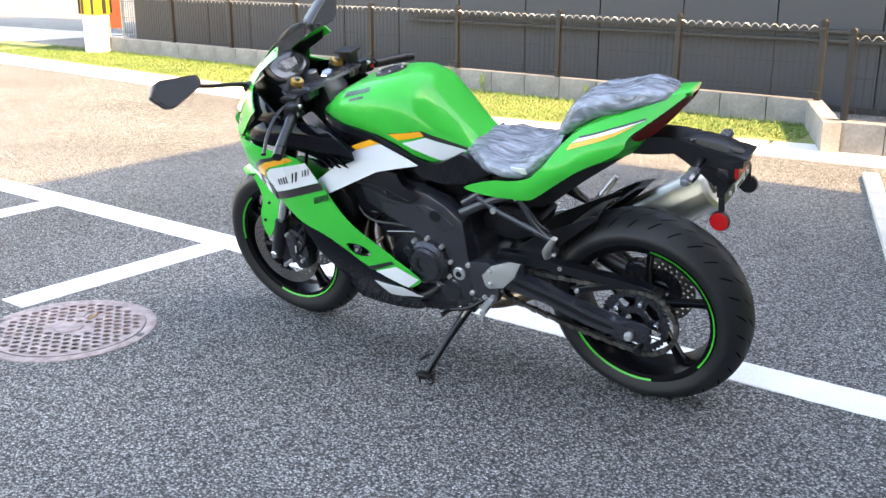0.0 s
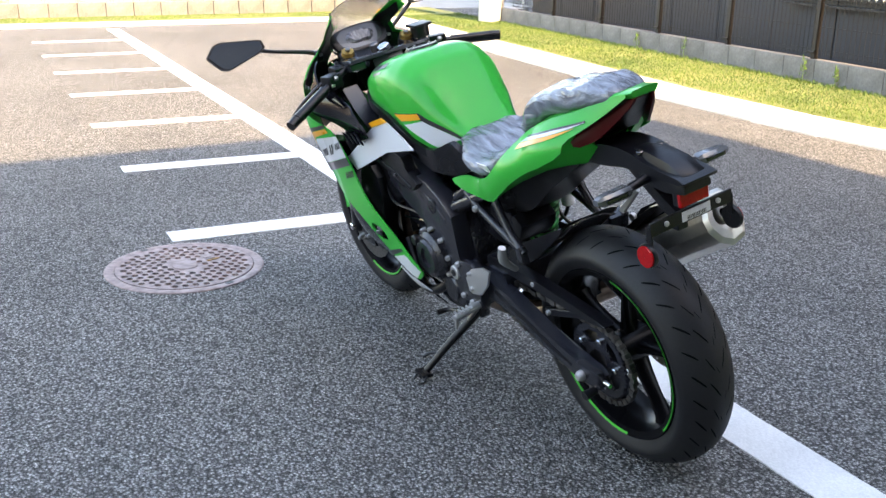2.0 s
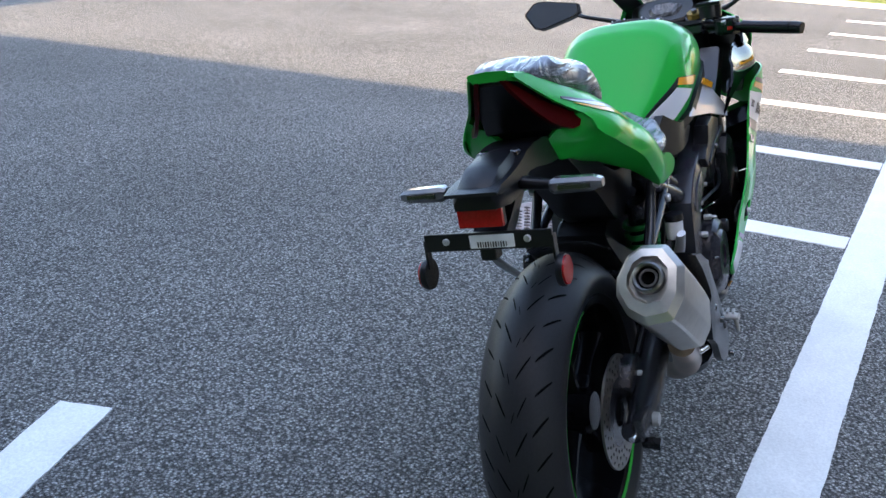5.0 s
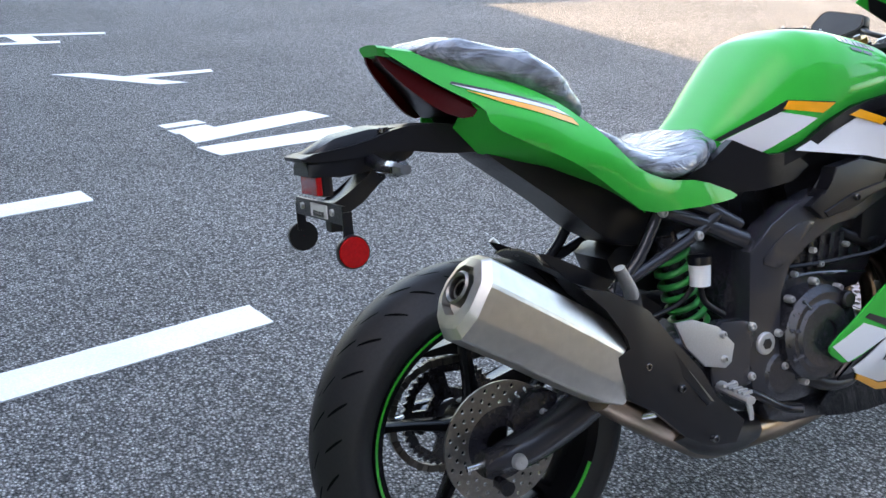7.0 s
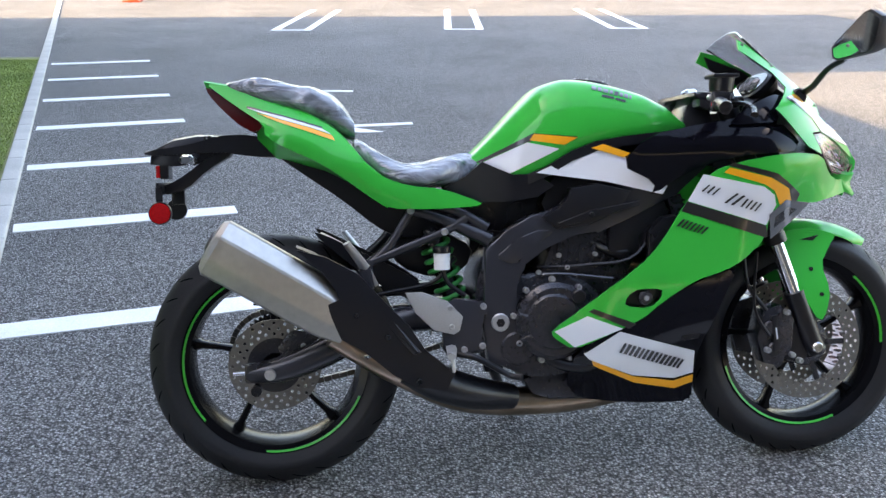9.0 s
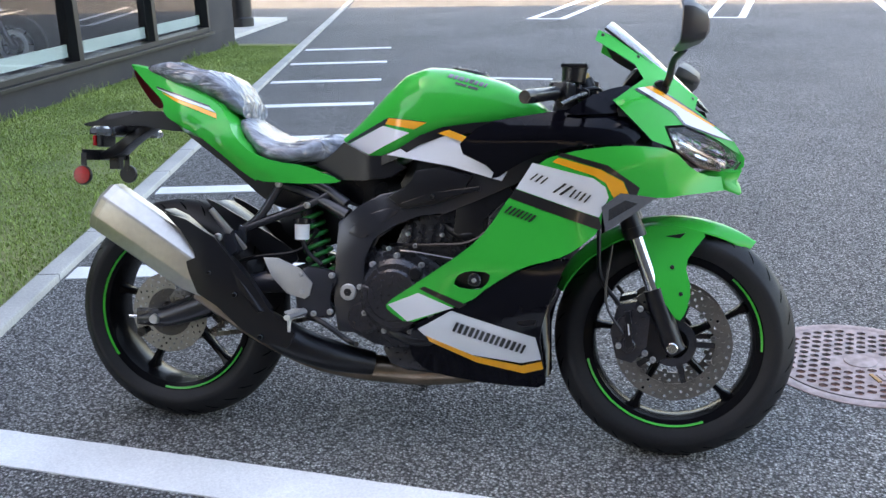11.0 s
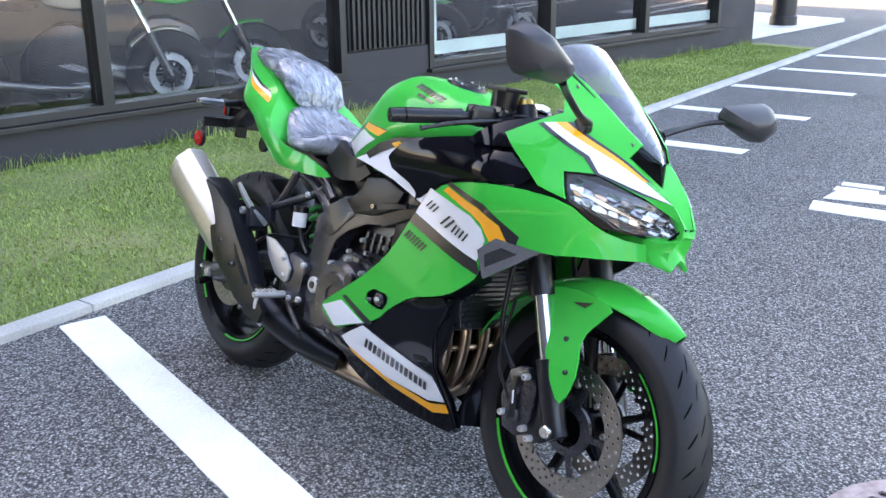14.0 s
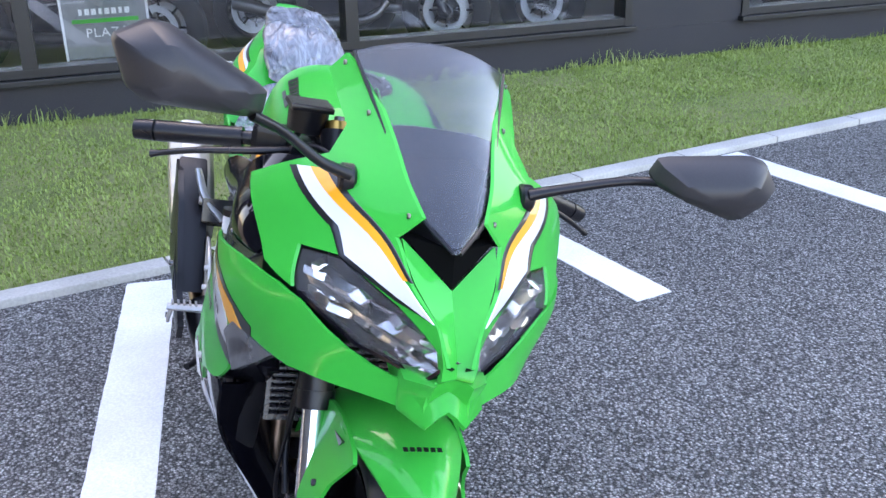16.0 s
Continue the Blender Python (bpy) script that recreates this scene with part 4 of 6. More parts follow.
slab("undertail", [(.06, .845), (.09, .83), (.2, .78), (.28, .72), (.52, .70), (.53, .64), (.42, .61), (.33, .605), (.27, .64), (.2, .70), (.08, .785), (.03, .82)], -.060, .060, PLASTIC, bike, .01, 1, "black plastic undertail")
for s in (-1, 1):
    outer = [(.008, .899), (.030, .868), (.083, .823), (.134, .801), (.184, .769), (.247, .721), (.298, .685)]
    inner = [(.000, .078, .882), (-.002, .044, .852), (.040, .046, .808), (.095, .056, .794), (.155, .082, .776), (.235, .122, .736), (.29, .14, .702)]
    bm = bmesh.new()
    rows = []
    for (x, z), (u, v, w) in zip(outer, inner):
        y = float(TAIL(np.array([(x, z)]))[0]) - .002
        rows.append([Vector((x, s * y, z)), Vector(((x + u) / 2 + .004, s * (y + v) / 2, (z + w) / 2 - .004)), Vector((u, s * v, w)), Vector((u + .008, s * v, w + .008)), Vector((x + .01, s * (y - .006), z + .008))])
    skin(bm, rows)
    part("tail_underside", bm, GREEN, bike, smooth=40)


# the tail runs up to a point
for o in bike.children_recursive:
    if o.type == 'MESH' and (o.name.startswith("tail_") or (o.parent is not None and o.parent.name.startswith("tail_"))):
        for v in o.data.vertices:
            if v.co.x < .1:
                reach = (.1 - v.co.x) / .212
                v.co.x, v.co.z = v.co.x - .016 * reach ** 2, v.co.z + .014 * reach ** 2


def cushion(name, stations, material, parent=None, grow=0.0, label="", rough=0.0, seed=1):
    """A padded seat: sections of (x, half-width, low, top), rounded at the edges; rough gives a loose wrap."""
    bm = bmesh.new()
    per, around = (16, 72) if rough else (6, 28)
    p = eased([(x, w, lo) for x, w, lo, hi in stations], per)
    q = eased([(x, w, hi) for x, w, lo, hi in stations], per)
    rings = []
    for a, b in zip(p, q):
        ring = []
        for k in range(around):
            t = k * math.tau / around
            c, sn = math.cos(t), math.sin(t)
            y = (a.y + grow) * math.copysign(abs(c) ** .55, c)
            mid, hh = (a.z + b.z) / 2, (b.z - a.z) / 2 + grow
            z = mid + hh * math.copysign(abs(sn) ** .7, sn)
            v = Vector((a.x, y, z))
            if rough:
                u = Vector((v.x * .8 + .25 * v.y, v.y * 1.5, v.z))
                crease = 1 - 2.4 * abs(noise.noise(u * 11 + Vector((seed, 0, 0)))) + .35 * noise.noise(u * 30 + Vector((0, seed, 0)))
                v += Vector((.1, .8 * c, .9 * sn + .2)) * rough * crease
            ring.append(v)
        rings.append(ring)
    skin(bm, rings)
    return part(name, bm, material, parent, label, 70)


rider = [(.225, .085, .80, .845), (.25, .108, .785, .832), (.30, .142, .745, .800), (.36, .153, .735, .780), (.43, .142, .738, .790), (.49, .105, .745, .803), (.535, .080, .765, .795)]
pillion = [(-.085, .032, .972, .984), (-.06, .050, .968, .992), (0, .068, .948, .997), (.05, .076, .935, .985), (.10, .084, .920, .975), (.15, .090, .896, .963), (.19, .090, .872, .940), (.228, .078, .858, .885)]
seat = cushion("rider_seat", rider, SEAT, bike, 0, "black rider seat under crinkled packing film")
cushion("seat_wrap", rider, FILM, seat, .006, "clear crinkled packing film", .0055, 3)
perch = cushion("pillion_seat", pillion, SEAT, bike, 0, "black pillion seat under crinkled packing film")
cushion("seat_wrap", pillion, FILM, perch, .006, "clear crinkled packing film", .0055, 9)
shell("seat_side", [(.44, .728), (.49, .755), (.53, .79), (.56, .775), (.60, .757), (.66, .757), (.70, .728), (.66, .702), (.58, .692), (.52, .692)], lambda p: np.minimum(.15, .12 + .3 * (p[:, 0] - .5)), -1, PLASTIC, bike, 0, .02, .02, 0)
shell("seat_side", [(.44, .728), (.49, .755), (.53, .79), (.56, .775), (.60, .757), (.66, .757), (.70, .728), (.66, .702), (.58, .692), (.52, .692)], lambda p: np.minimum(.15, .12 + .3 * (p[:, 0] - .5)), 1, PLASTIC, bike, 0, .02, .02, 1)
cuboid("seat_tag", TAG, seat, (0, 0, 0), (.045, .022, .003), .001, "small white label on the seat", pose(.325, .156, .772, 66, 0, 0))

# ---- licence hanger ----
hang = slab("plate_hanger", [(.06, .845), (-.02, .868), (-.10, .867), (-.17, .845), (-.275, .833), (-.272, .822), (-.19, .822), (-.10, .828), (-.02, .815), (.06, .81)], -.046, .046, PLASTIC, bike, .006, 1, "black plastic licence plate hanger")
slab("hanger_arm", [(-.10, .840), (-.15, .80), (-.20, .755), (-.240, .75), (-.240, .725), (-.18, .738), (-.13, .785), (-.06, .825)], -.03, .03, PLASTIC, hang, .005, 1)
cuboid("reflector_mount", PLASTIC, hang, (-.232, 0, .790), (.022, .07, .05), .006)
bm = bmesh.new()
skin(bm, [[Vector((x, w * u, lo + (hi - lo) * v)) for u, v in ((-1, 0), (1, 0), (1, .45), (.72, .92), (0, 1), (-.72, .92), (-1, .45))] for x, w, lo, hi in ((-.10, .030, .83, .868), (-.15, .040, .80, .872), (-.21, .042, .795, .862), (-.255, .040, .80, .838), (-.262, .036, .80, .825))])
part("plate_lamp", bm, PLASTIC, hang, "black plastic plate lamp hood", 40)
for s in (-1, 1):
    knob("hanger_screw", GLASSY, hang, -.125, s * .028, .866, .010, .010, 16, m=Matrix.Translation((-.125, s * .028, .862)) @ Matrix.Rotation(radians(90), 4, 'X') @ Matrix.Translation((.125, -s * .028, -.866)))
    tube("signal_stalk", [(-.155, s * .03, .818), (-.155, s * .06, .813), (-.158, s * .098, .809)], [.012, .011, .009], PLASTIC, hang, 10)
    bm = bmesh.new()
    skin(bm, [[Vector((-.158 + u * a, s * y, .808 + v * b)) for u, v in ((-1, -.5), (-.6, -1), (.6, -1), (1, -.5), (1, .5), (.6, 1), (-.6, 1), (-1, .5))] for y, a, b in ((.094, .012, .009), (.102, .016, .013), (.165, .015, .012), (.182, .009, .007))])
    sig = part("rear_signal", bm, LENSGREY, hang, "slim clear turn signal on a black stalk", 30)
    cuboid("bulb_housing", GLASSY, sig, (-.174, s * .138, .808), (.004, .055, .010), .002)
cuboid("rear_reflector", RED, hang, (-.246, 0, .783), (.010, .078, .030), .003, "red rectangular reflector")
bracket = cuboid("plate_bracket", PLASTIC, hang, (-.236, 0, .742), (.006, .226, .030), .002, "black steel plate bracket")
cuboid("bracket_tag", TAG, bracket, (-.2405, -.01, .742), (.002, .078, .022), 0, "white barcode tag")
for k in range(12):
    cuboid("tag_bar", DECAL, bracket, (-.2418, -.035 + .0045 * k, .737), (.0008, .0022 if k % 3 else .0012, .009), 0)
for s in (-1, 1):
    knob("bracket_screw", CAST, bracket, -.241, s * .072, .744, .006, .006, 12, m=Matrix.Translation((-.241, s * .072, .744)) @ Matrix.Rotation(radians(90), 4, 'Z') @ Matrix.Translation((.241, -s * .072, -.744)))
    cuboid("bracket_tab", PLASTIC, bracket, (-.232, s * .113, .722), (.016, .004, .05), .001)
    disk = turned("round_reflector", [(.0005, -.006), (.026, -.006), (.0275, 0), (.026, .005), (.0005, .005)], PLASTIC, bracket, (-.230, s * .120, .686), 28, "round red reflector in a black cup", False)
    turned("reflector_lens", [(.0005, s * .005), (.0245, s * .005), (.0235, s * .009), (.0005, s * .0095)], RED, disk, (-.230, s * .120, .686), 28, "red lens", False)
cuboid("bracket_arm", PLASTIC, bracket, (-.205, .01, .722), (.03, .028, .04), .004)

# ---- frame, engine, swingarm ----
for s in (-1, 1):
    fr = slab("frame_spar", [(.529, .583), (.583, .627), (.640, .660), (.70, .672), (.82, .70), (.93, .742), (1.02, .80), (1.08, .87), (1.12, .85), (1.08, .77), (1.0, .70), (.90, .655), (.80, .61), (.742, .615),
              (.674, .579), (.620, .548), (.597, .496), (.597, .39), (.592, .298), (.531, .300), (.519, .393), (.525, .498)], s * .118, s * .170, FRAME, bike, .006, 0, "black perimeter frame spar")
    slab("frame_rib", [(.548, .56), (.60, .602), (.66, .628), (.70, .62), (.63, .575), (.60, .54)], s * .160, s * .1735, FRAME, fr, .004, 1)
    knob("pivot_bolt", CAST, fr, .560, s * .170, .405, .022, .014, 20)
    knob("pivot_socket", PLASTIC, fr, .560, s * .177, .405, .011, .006, 6)
    if s > 0:
        slab("frame_web", [(.60, .50), (.64, .565), (.70, .595), (.80, .625), (.90, .668), (.885, .60), (.80, .562), (.72, .535), (.66, .50), (.62, .45)], .112, .1665, FRAME, fr, .006, 0)
        knob("frame_plug", PLASTIC, fr, .622, .170, .593, .021, .010, 24)
    cover = slab("airbox_cover", [(.664, .654), (.70, .676), (.716, .680), (.724, .696), (.733, .722), (.80, .732), (.880, .712), (.853, .665), (.772, .634), (.70, .626)], s * .150, s * .186, PLASTIC, bike, .005, 0, "black frame side cover")
    bolt(cover, .782, s * .190, .659, .007, GLASSY, s)
    slab("cover_crease", [(.70, .640), (.78, .668), (.90, .688), (.90, .676), (.79, .652), (.71, .628)], s * .182, s * .189, PLASTIC, cover, .002, 0)
    slab("radiator_shroud", [(.84, .655), (.96, .70), (.985, .66), (.93, .58), (.88, .53), (.83, .57)], s * .13, s * .160, PLASTIC, bike, .005, 0)
    slab("radiator_side", [(.91, .60), (.97, .66), (1.05, .62), (1.09, .50), (1.06, .35), (1.0, .34), (.95, .42)], s * .14, s * .19, PLASTIC, bike, .01, 1)
    # rear subframe
    sub = tube("subframe_tube", [(.243, s * .128, .545), (.302, s * .128, .595), (.354, s * .126, .677)], .0115, FRAME, bike, 10, 3)
    tube("subframe_tube", [(.246, s * .130, .552), (.34, s * .130, .588), (.434, s * .128, .624), (.49, s * .126, .655)], .0115, FRAME, bike, 10, 3)
    tube("subframe_tube", [(.354, s * .12, .677), (.44, s * .12, .65), (.545, s * .135, .60)], [.012, .014, .020], FRAME, bike, 10, 3)
    tube("subframe_tube", [(.54, s * .13, .63), (.46, s * .115, .675), (.36, s * .10, .70)], .014, FRAME, bike, 10, 3)
    for x, z in ((.354, .677), (.434, .624)):
        bolt(sub, x, s * .140, z, .009, CAST, s)
    slab("peg_hanger", [(.232, .520), (.245, .565), (.262, .56), (.262, .515)], s * .12, s * .142, FRAME, bike, .004)
    peg = tube("pillion_peg", [(.262, s * .150, .505), (.236, s * .195, .555), (.198, s * .215, .610)], [.011, .0135, .010], CAST, bike, 8, 4, .7, "folded silver pillion foot peg")
    tagged(peg, "folded silver pillion foot peg")
    heel = slab("heel_guard", [(.332, .487), (.372, .487), (.432, .463), (.468, .425), (.460, .392), (.446, .383), (.398, .395), (.355, .438)], s * .182, s * .190, CAST, bike, .003, 0, "silver cast heel guard")
    for x, z in ((.438, .448), (.440, .402)):
        bolt(heel, x, s * .192, z, .007, CAST, s)
    plate = slab("footrest_bracket", [(.43, .47), (.52, .46), (.535, .43), (.50, .40), (.525, .355), (.515, .33), (.46, .345), (.42, .33), (.42, .40)], s * .150, s * .180, FRAME, bike, .008, 1, "black footrest bracket")
    for x, z in ((.518, .447), (.514, .352), (.47, .345)):
        bolt(plate, x, s * .182, z, .008, CAST, s)
    fp = tube("foot_peg", [(.44, s * .178, .348), (.435, s * .225, .346), (.430, s * .268, .345)], [.013, .011, .010], CAST, bike, 8, 3, .8, "silver ribbed foot peg")
    for k in range(5):
        cuboid("peg_rib", CAST, fp, (.435 - .001 * k, s * (.205 + .013 * k), .357), (.022, .005, .006), .001)
    tube("peg_feeler", [(.432, s * .258, .342), (.434, s * .262, .322), (.434, s * .263, .308)], [.006, .005, .004], CAST, fp, 8, 3)
    # engine covers
    case = knob("clutch_cover" if s < 0 else "generator_cover", ENGINE, bike, .690 if s < 0 else .665, s * .168, .405 if s < 0 else .43, .094 if s < 0 else .075, .060, 40, "black cast engine cover with silver bolts")
    for k in range(9):
        a = k * math.tau / 9 + .2
        r = .100 if s < 0 else .080
        bolt(case, (.690 if s < 0 else .665) + r * math.cos(a), s * .172, (.405 if s < 0 else .43) + r * math.sin(a), .0075, CAST, s, .009)
    turned("cover_step", [(.030, -.004), (.062 if s < 0 else .05, -.006), (.068 if s < 0 else .056, 0), (.062 if s < 0 else .05, .008), (.030, .006)], ENGINE, case, (.685 if s < 0 else .665, s * .198, .405 if s < 0 else .43), 36)
    knob("oil_cap", PLASTIC, case, .745 if s < 0 else .72, s * .198, .465 if s < 0 else .47, .017, .02, 16)
    for k in range(3):
        tube("cover_rib", [(.69 + .066 * math.cos(2.2 + k * .7), s * .199, .405 + .066 * math.sin(2.2 + k * .7)), (.69 + .09 * math.cos(2.2 + k * .7), s * .192, .405 + .09 * math.sin(2.2 + k * .7))], .004, ENGINE, case, 6, 1)
    pump = knob("water_pump", ENGINE, bike, .60, s * .150, .34, .045, .05, 24)
    tube("coolant_hose", [(.62, s * .14, .36), (.70, s * .175, .30), (.80, s * .17, .30), (.90, s * .14, .40)], .014, PLASTIC, bike, 10, 5)
    tube("coolant_hose", [(.78, s * .11, .60), (.86, s * .15, .56), (.95, s * .12, .60)], .013, PLASTIC, bike, 10, 5)
    tube("cable", [(.66, s * .13, .53), (.78, s * .16, .535), (.90, s * .17, .56), (1.0, s * .10, .70)], .0045, PLASTIC, bike, 6, 5)
    tube("cable", [(.60, s * .12, .50), (.70, s * .15, .515), (.84, s * .16, .50)], .0035, GLASSY, bike, 6, 5)
    for k, (x, z) in enumerate(((.66, .52), (.73, .53), (.80, .56), (.71, .56))):
        bolt(bike, x, s * .150, z, .006, CAST, s, .012)

slab("crankcase", [(.545, .30), (.53, .47), (.60, .52), (.70, .52), (.80, .49), (.835, .42), (.82, .32), (.76, .265), (.64, .255)], -.145, .145, ENGINE, bike, .02, 1, "black engine crankcase")
block = slab("cylinder_block", [(.66, .50), (.70, .60), (.79, .66), (.90, .60), (.90, .52), (.84, .45)], -.135, .135, ENGINE, bike, .014, 1, "black cylinder block and head")
for k in range(6):
    slab("block_rib", [(.70 + .028 * k, .515 + .004 * k), (.712 + .028 * k, .515 + .004 * k), (.722 + .028 * k, .585), (.710 + .028 * k, .585)], -.143, .143, ENGINE, block, .003)
slab("oil_pan", [(.62, .262), (.80, .262), (.88, .21), (.84, .185), (.66, .19)], -.09, .09, ENGINE, bike, .015, 1)
slab("airbox", [(.66, .66), (.72, .78), (.95, .84), (1.06, .84), (1.05, .74), (.90, .67), (.78, .64)], -.112, .112, PLASTIC, bike, .02, 1)
rad = slab("radiator", [(.985, .69), (1.02, .70), (1.095, .44), (1.06, .425)], -.142, .142, ENGINE, bike, .004, 0, "dark radiator behind the front wheel")
for k in range(22):
    u = k / 22
    cuboid("radiator_fin", ENGINE, rad, (1.03 + .072 * u, 0, .685 - .24 * u), (.004, .27, .004), 0)
slab("steering_head", [(1.04, .80), (1.07, .94), (1.12, .94), (1.16, .80), (1.10, .76)], -.055, .055, FRAME, bike, .01, 1)
slab("frame_cross", [(.52, .36), (.50, .48), (.55, .58), (.60, .60), (.60, .36)], -.12, .12, ENGINE, bike, .01, 1)

# header pipes, collector, silencer
for k, y in enumerate((-.085, -.03, .03, .085)):
    tube("header_pipe", [(.895, y, .535), (.965, y * 1.05, .50), (1.005, y * 1.1, .40), (.985, y * .95, .28), (.90, y * .6, .205), (.80, y * .35, .19)], .0165, PIPE, bike, 12, 6, label="heat-tinted exhaust header pipe")
tube("header_bridge", [(.998, -.10, .36), (1.0, 0, .36), (.998, .10, .36)], .008, PIPE, bike, 8, 3)
tube("collector", [(.93, -.02, .195), (.75, -.03, .180), (.58, -.055, .185), (.46, -.11, .215), (.36, -.158, .268), (.25, -.185, .335), (.16, -.2, .395)], [.030, .038, .036, .034, .032, .030, .028], PIPE, bike, 16, 6, label="exhaust collector pipe under the engine")
tube("collector_guard", [(.60, -.07, .20), (.50, -.118, .225), (.41, -.155, .262), (.33, -.178, .31)], [.036, .046, .050, .046], PLASTIC, bike, 14, 5, .9, label="black pipe guard")


def silencer_rings(stations):
    axis = Vector((-.291, -.012, .176)).normalized()
    up = Vector((0.52, 0, .855)).normalized()
    out = axis.cross(up).normalized()
    shape = ((-.42, 1.0), (.30, 1.0), (.72, .72), (1.0, .15), (1.0, -.30), (.66, -.80), (.10, -1.06), (-.62, -.92), (-.92, -.35), (-.92, .45))
    rings = []
    for d, a, b, shift in stations:
        c = Vector((.170, -.205, .430)) + axis * d + up * shift
        rings.append([c + out * u * a + up * v * b for u, v in rounded(shape, 1, .07)])
    return rings, axis, up, out


rings, axis, up, out = silencer_rings(((-.03, .046, .054, 0), (.02, .055, .064, 0), (.10, .058, .067, .002), (.22, .060, .067, .004), (.296, .060, .068, .004), (.304, .059, .067, .004)))
if out.y > 0:
    out = -out
bm = bmesh.new()
skin(bm, rings)
muffler = part("silencer", bm, SILVER, bike, "brushed steel six-sided silencer with a black heat guard", 17)
muffler.location = (.006, -.006, .012)
rings, *_ = silencer_rings(((.302, .060, .068, .004), (.318, .060, .068, .004), (.330, .050, .057, .006), (.334, .036, .040, .009), (.320, .034, .036, .010)))
rings = [[v + Vector((0, (0, 0, .002, .003, .003)[i], 0)) for v in r] for i, r in enumerate(rings)]
bm = bmesh.new()
skin(bm, rings)
cap = part("end_cap", bm, SILVER, muffler, "brushed bevelled end cap", 17)
tip = Vector((.170, -.202, .430)) + axis * .331 + up * .012
m = Matrix.Translation(tip) @ axis.to_track_quat('Y', 'Z').to_matrix().to_4x4()
turned("outlet", [(.020, -.03), (.027, -.03), (.027, .006), (.0235, .009), (.020, .006)], STEEL, cap, seg=32, m=m, label="round exhaust outlet")
# Bore closed by a near-black disc that paints the pipe's inner shade.
turned("outlet_bore", [(.0005, -.012), (.0205, -.012), (.0205, -.01), (.0005, -.01)], SHADE_BLACK, cap, seg=24, m=m)
turned("outlet_ring", [(.012, -.004), (.016, -.004), (.016, 0), (.012, 0)], STEEL, cap, seg=24, m=m)
guard = shell("heat_guard", [(.088, .600), (.150, .583), (.225, .540), (.272, .485), (.338, .414), (.372, .360), (.44, .30), (.42, .262), (.353, .272), (.298, .304), (.232, .363), (.180, .394), (.164, .434), (.148, .474), (.178, .486), (.172, .505), (.135, .557)],
              lambda p: .260 - 1.2 * (((p[:, 0] - .12) * .55 + (p[:, 1] - .52) * .83) ** 2) - .10 * np.clip(p[:, 0] - .2, 0, 1), -1, PLASTIC, bike, .004, .014, .016, 0, (), "matt black silencer heat guard", 30)
slab("guard_edge", [(.085, .607), (.125, .590), (.200, .528), (.275, .462), (.362, .355), (.345, .35), (.26, .447), (.19, .512), (.115, .574)], -.255, -.185, PLASTIC, guard, .006, 0)
for x, z in ((.285, .395), (.215, .448), (.355, .29)):
    bolt(guard, x, -.258, z, .0075, GLASSY, -1)
tube("silencer_clamp", [(.21, -.165, .375), (.225, -.20, .335), (.245, -.225, .34)], .008, BRIGHT, muffler, 8, 3)
slab("silencer_stay", [(.225, .545), (.252, .555), (.262, .50), (.235, .48)], -.20, -.14, FRAME, bike, .004)
bolt(guard, .21, -.2, .535, .011, CAST, -1)

# swingarm: left braced arm, right arm, hugger, chain guard
arm = slab("swingarm", [(.56, .446), (.42, .430), (.31, .408), (.18, .364), (.06, .328), (-.02, .324), (-.043, .310), (-.035, .286), (.03, .276), (.15, .304), (.28, .350), (.42, .380), (.56, .380)], .118, .156, FRAME, bike, .007, 0, "black braced swingarm")
slab("guard_stay", [(.215, .392), (.185, .380), (.06, .420), (-.03, .434), (.0, .442), (.08, .432)], .100, .114, PLASTIC, arm, .003, 0)
slab("arm_recess", [(.38, .408), (.26, .378), (.14, .338), (.06, .314), (.06, .306), (.15, .322), (.27, .362), (.38, .394)], .1545, .1575, PLASTIC, arm, .001, 0)
tube("arm_right", [(.56, -.125, .415), (.42, -.130, .42), (.28, -.128, .405), (.14, -.132, .345), (.04, -.138, .31), (-.045, -.14, .30)], [.034, .034, .034, .038, .034, .022], FRAME, arm, 14, 5, .95)
cuboid("arm_bridge", FRAME, arm, (.40, 0, .42), (.09, .26, .06), .015)
for s in (-1, 1):
    cuboid("axle_block", ENGINE, arm, (-.005, s * .150, .306), (.085, .022, .046), .006)
    turned("axle_nut", [(.0005, -.012), (.012, -.012), (.0135, -.004), (.0135, .004), (.009, .012), (.0005, .012)], CAST, arm, (.012, s * .166, .303), 24, "bright axle nut", False)
    tube("chain_adjuster", [(-.04, s * .146, .305), (-.075, s * .146, .303)], .006, CHROME, arm, 8, 1)
    tube("stand_spool", [(-.02, s * .15, .27), (-.02, s * .185, .268)], [.010, .013], PLASTIC, arm, 10, 1)
slab("chain_guard", [(.45, .480), (.30, .474), (.13, .460), (.0, .447), (-.055, .435), (.0, .429), (.12, .434), (.30, .444), (.40, .446), (.46, .44)], .088, .120, PLASTIC, arm, .004, 1, "black chain guard")
for x, z in ((.24, .455), (.19, .390)):
    bolt(arm, x, .118, z, .007, CAST, 1)
bm = bmesh.new()
lathe(bm, [(.326, -.085), (.338, -.05), (.342, 0), (.338, .05), (.326, .085), (.322, .085), (.334, .05), (.338, 0), (.334, -.05), (.322, -.085)], 20, (0, 0, .312), True, (38, 66))
part("rear_hugger", bm, PLASTIC, bike, "black rear wheel hugger", 40)
for s in (-1, 1):
    shell("hugger_side", [(.115, .632), (.15, .622), (.22, .585), (.33, .53), (.40, .48), (.36, .45), (.27, .50), (.20, .555)], lambda p: .088 + 0 * p[:, 0], s, PLASTIC, bike, 0, .005, .03, 1)
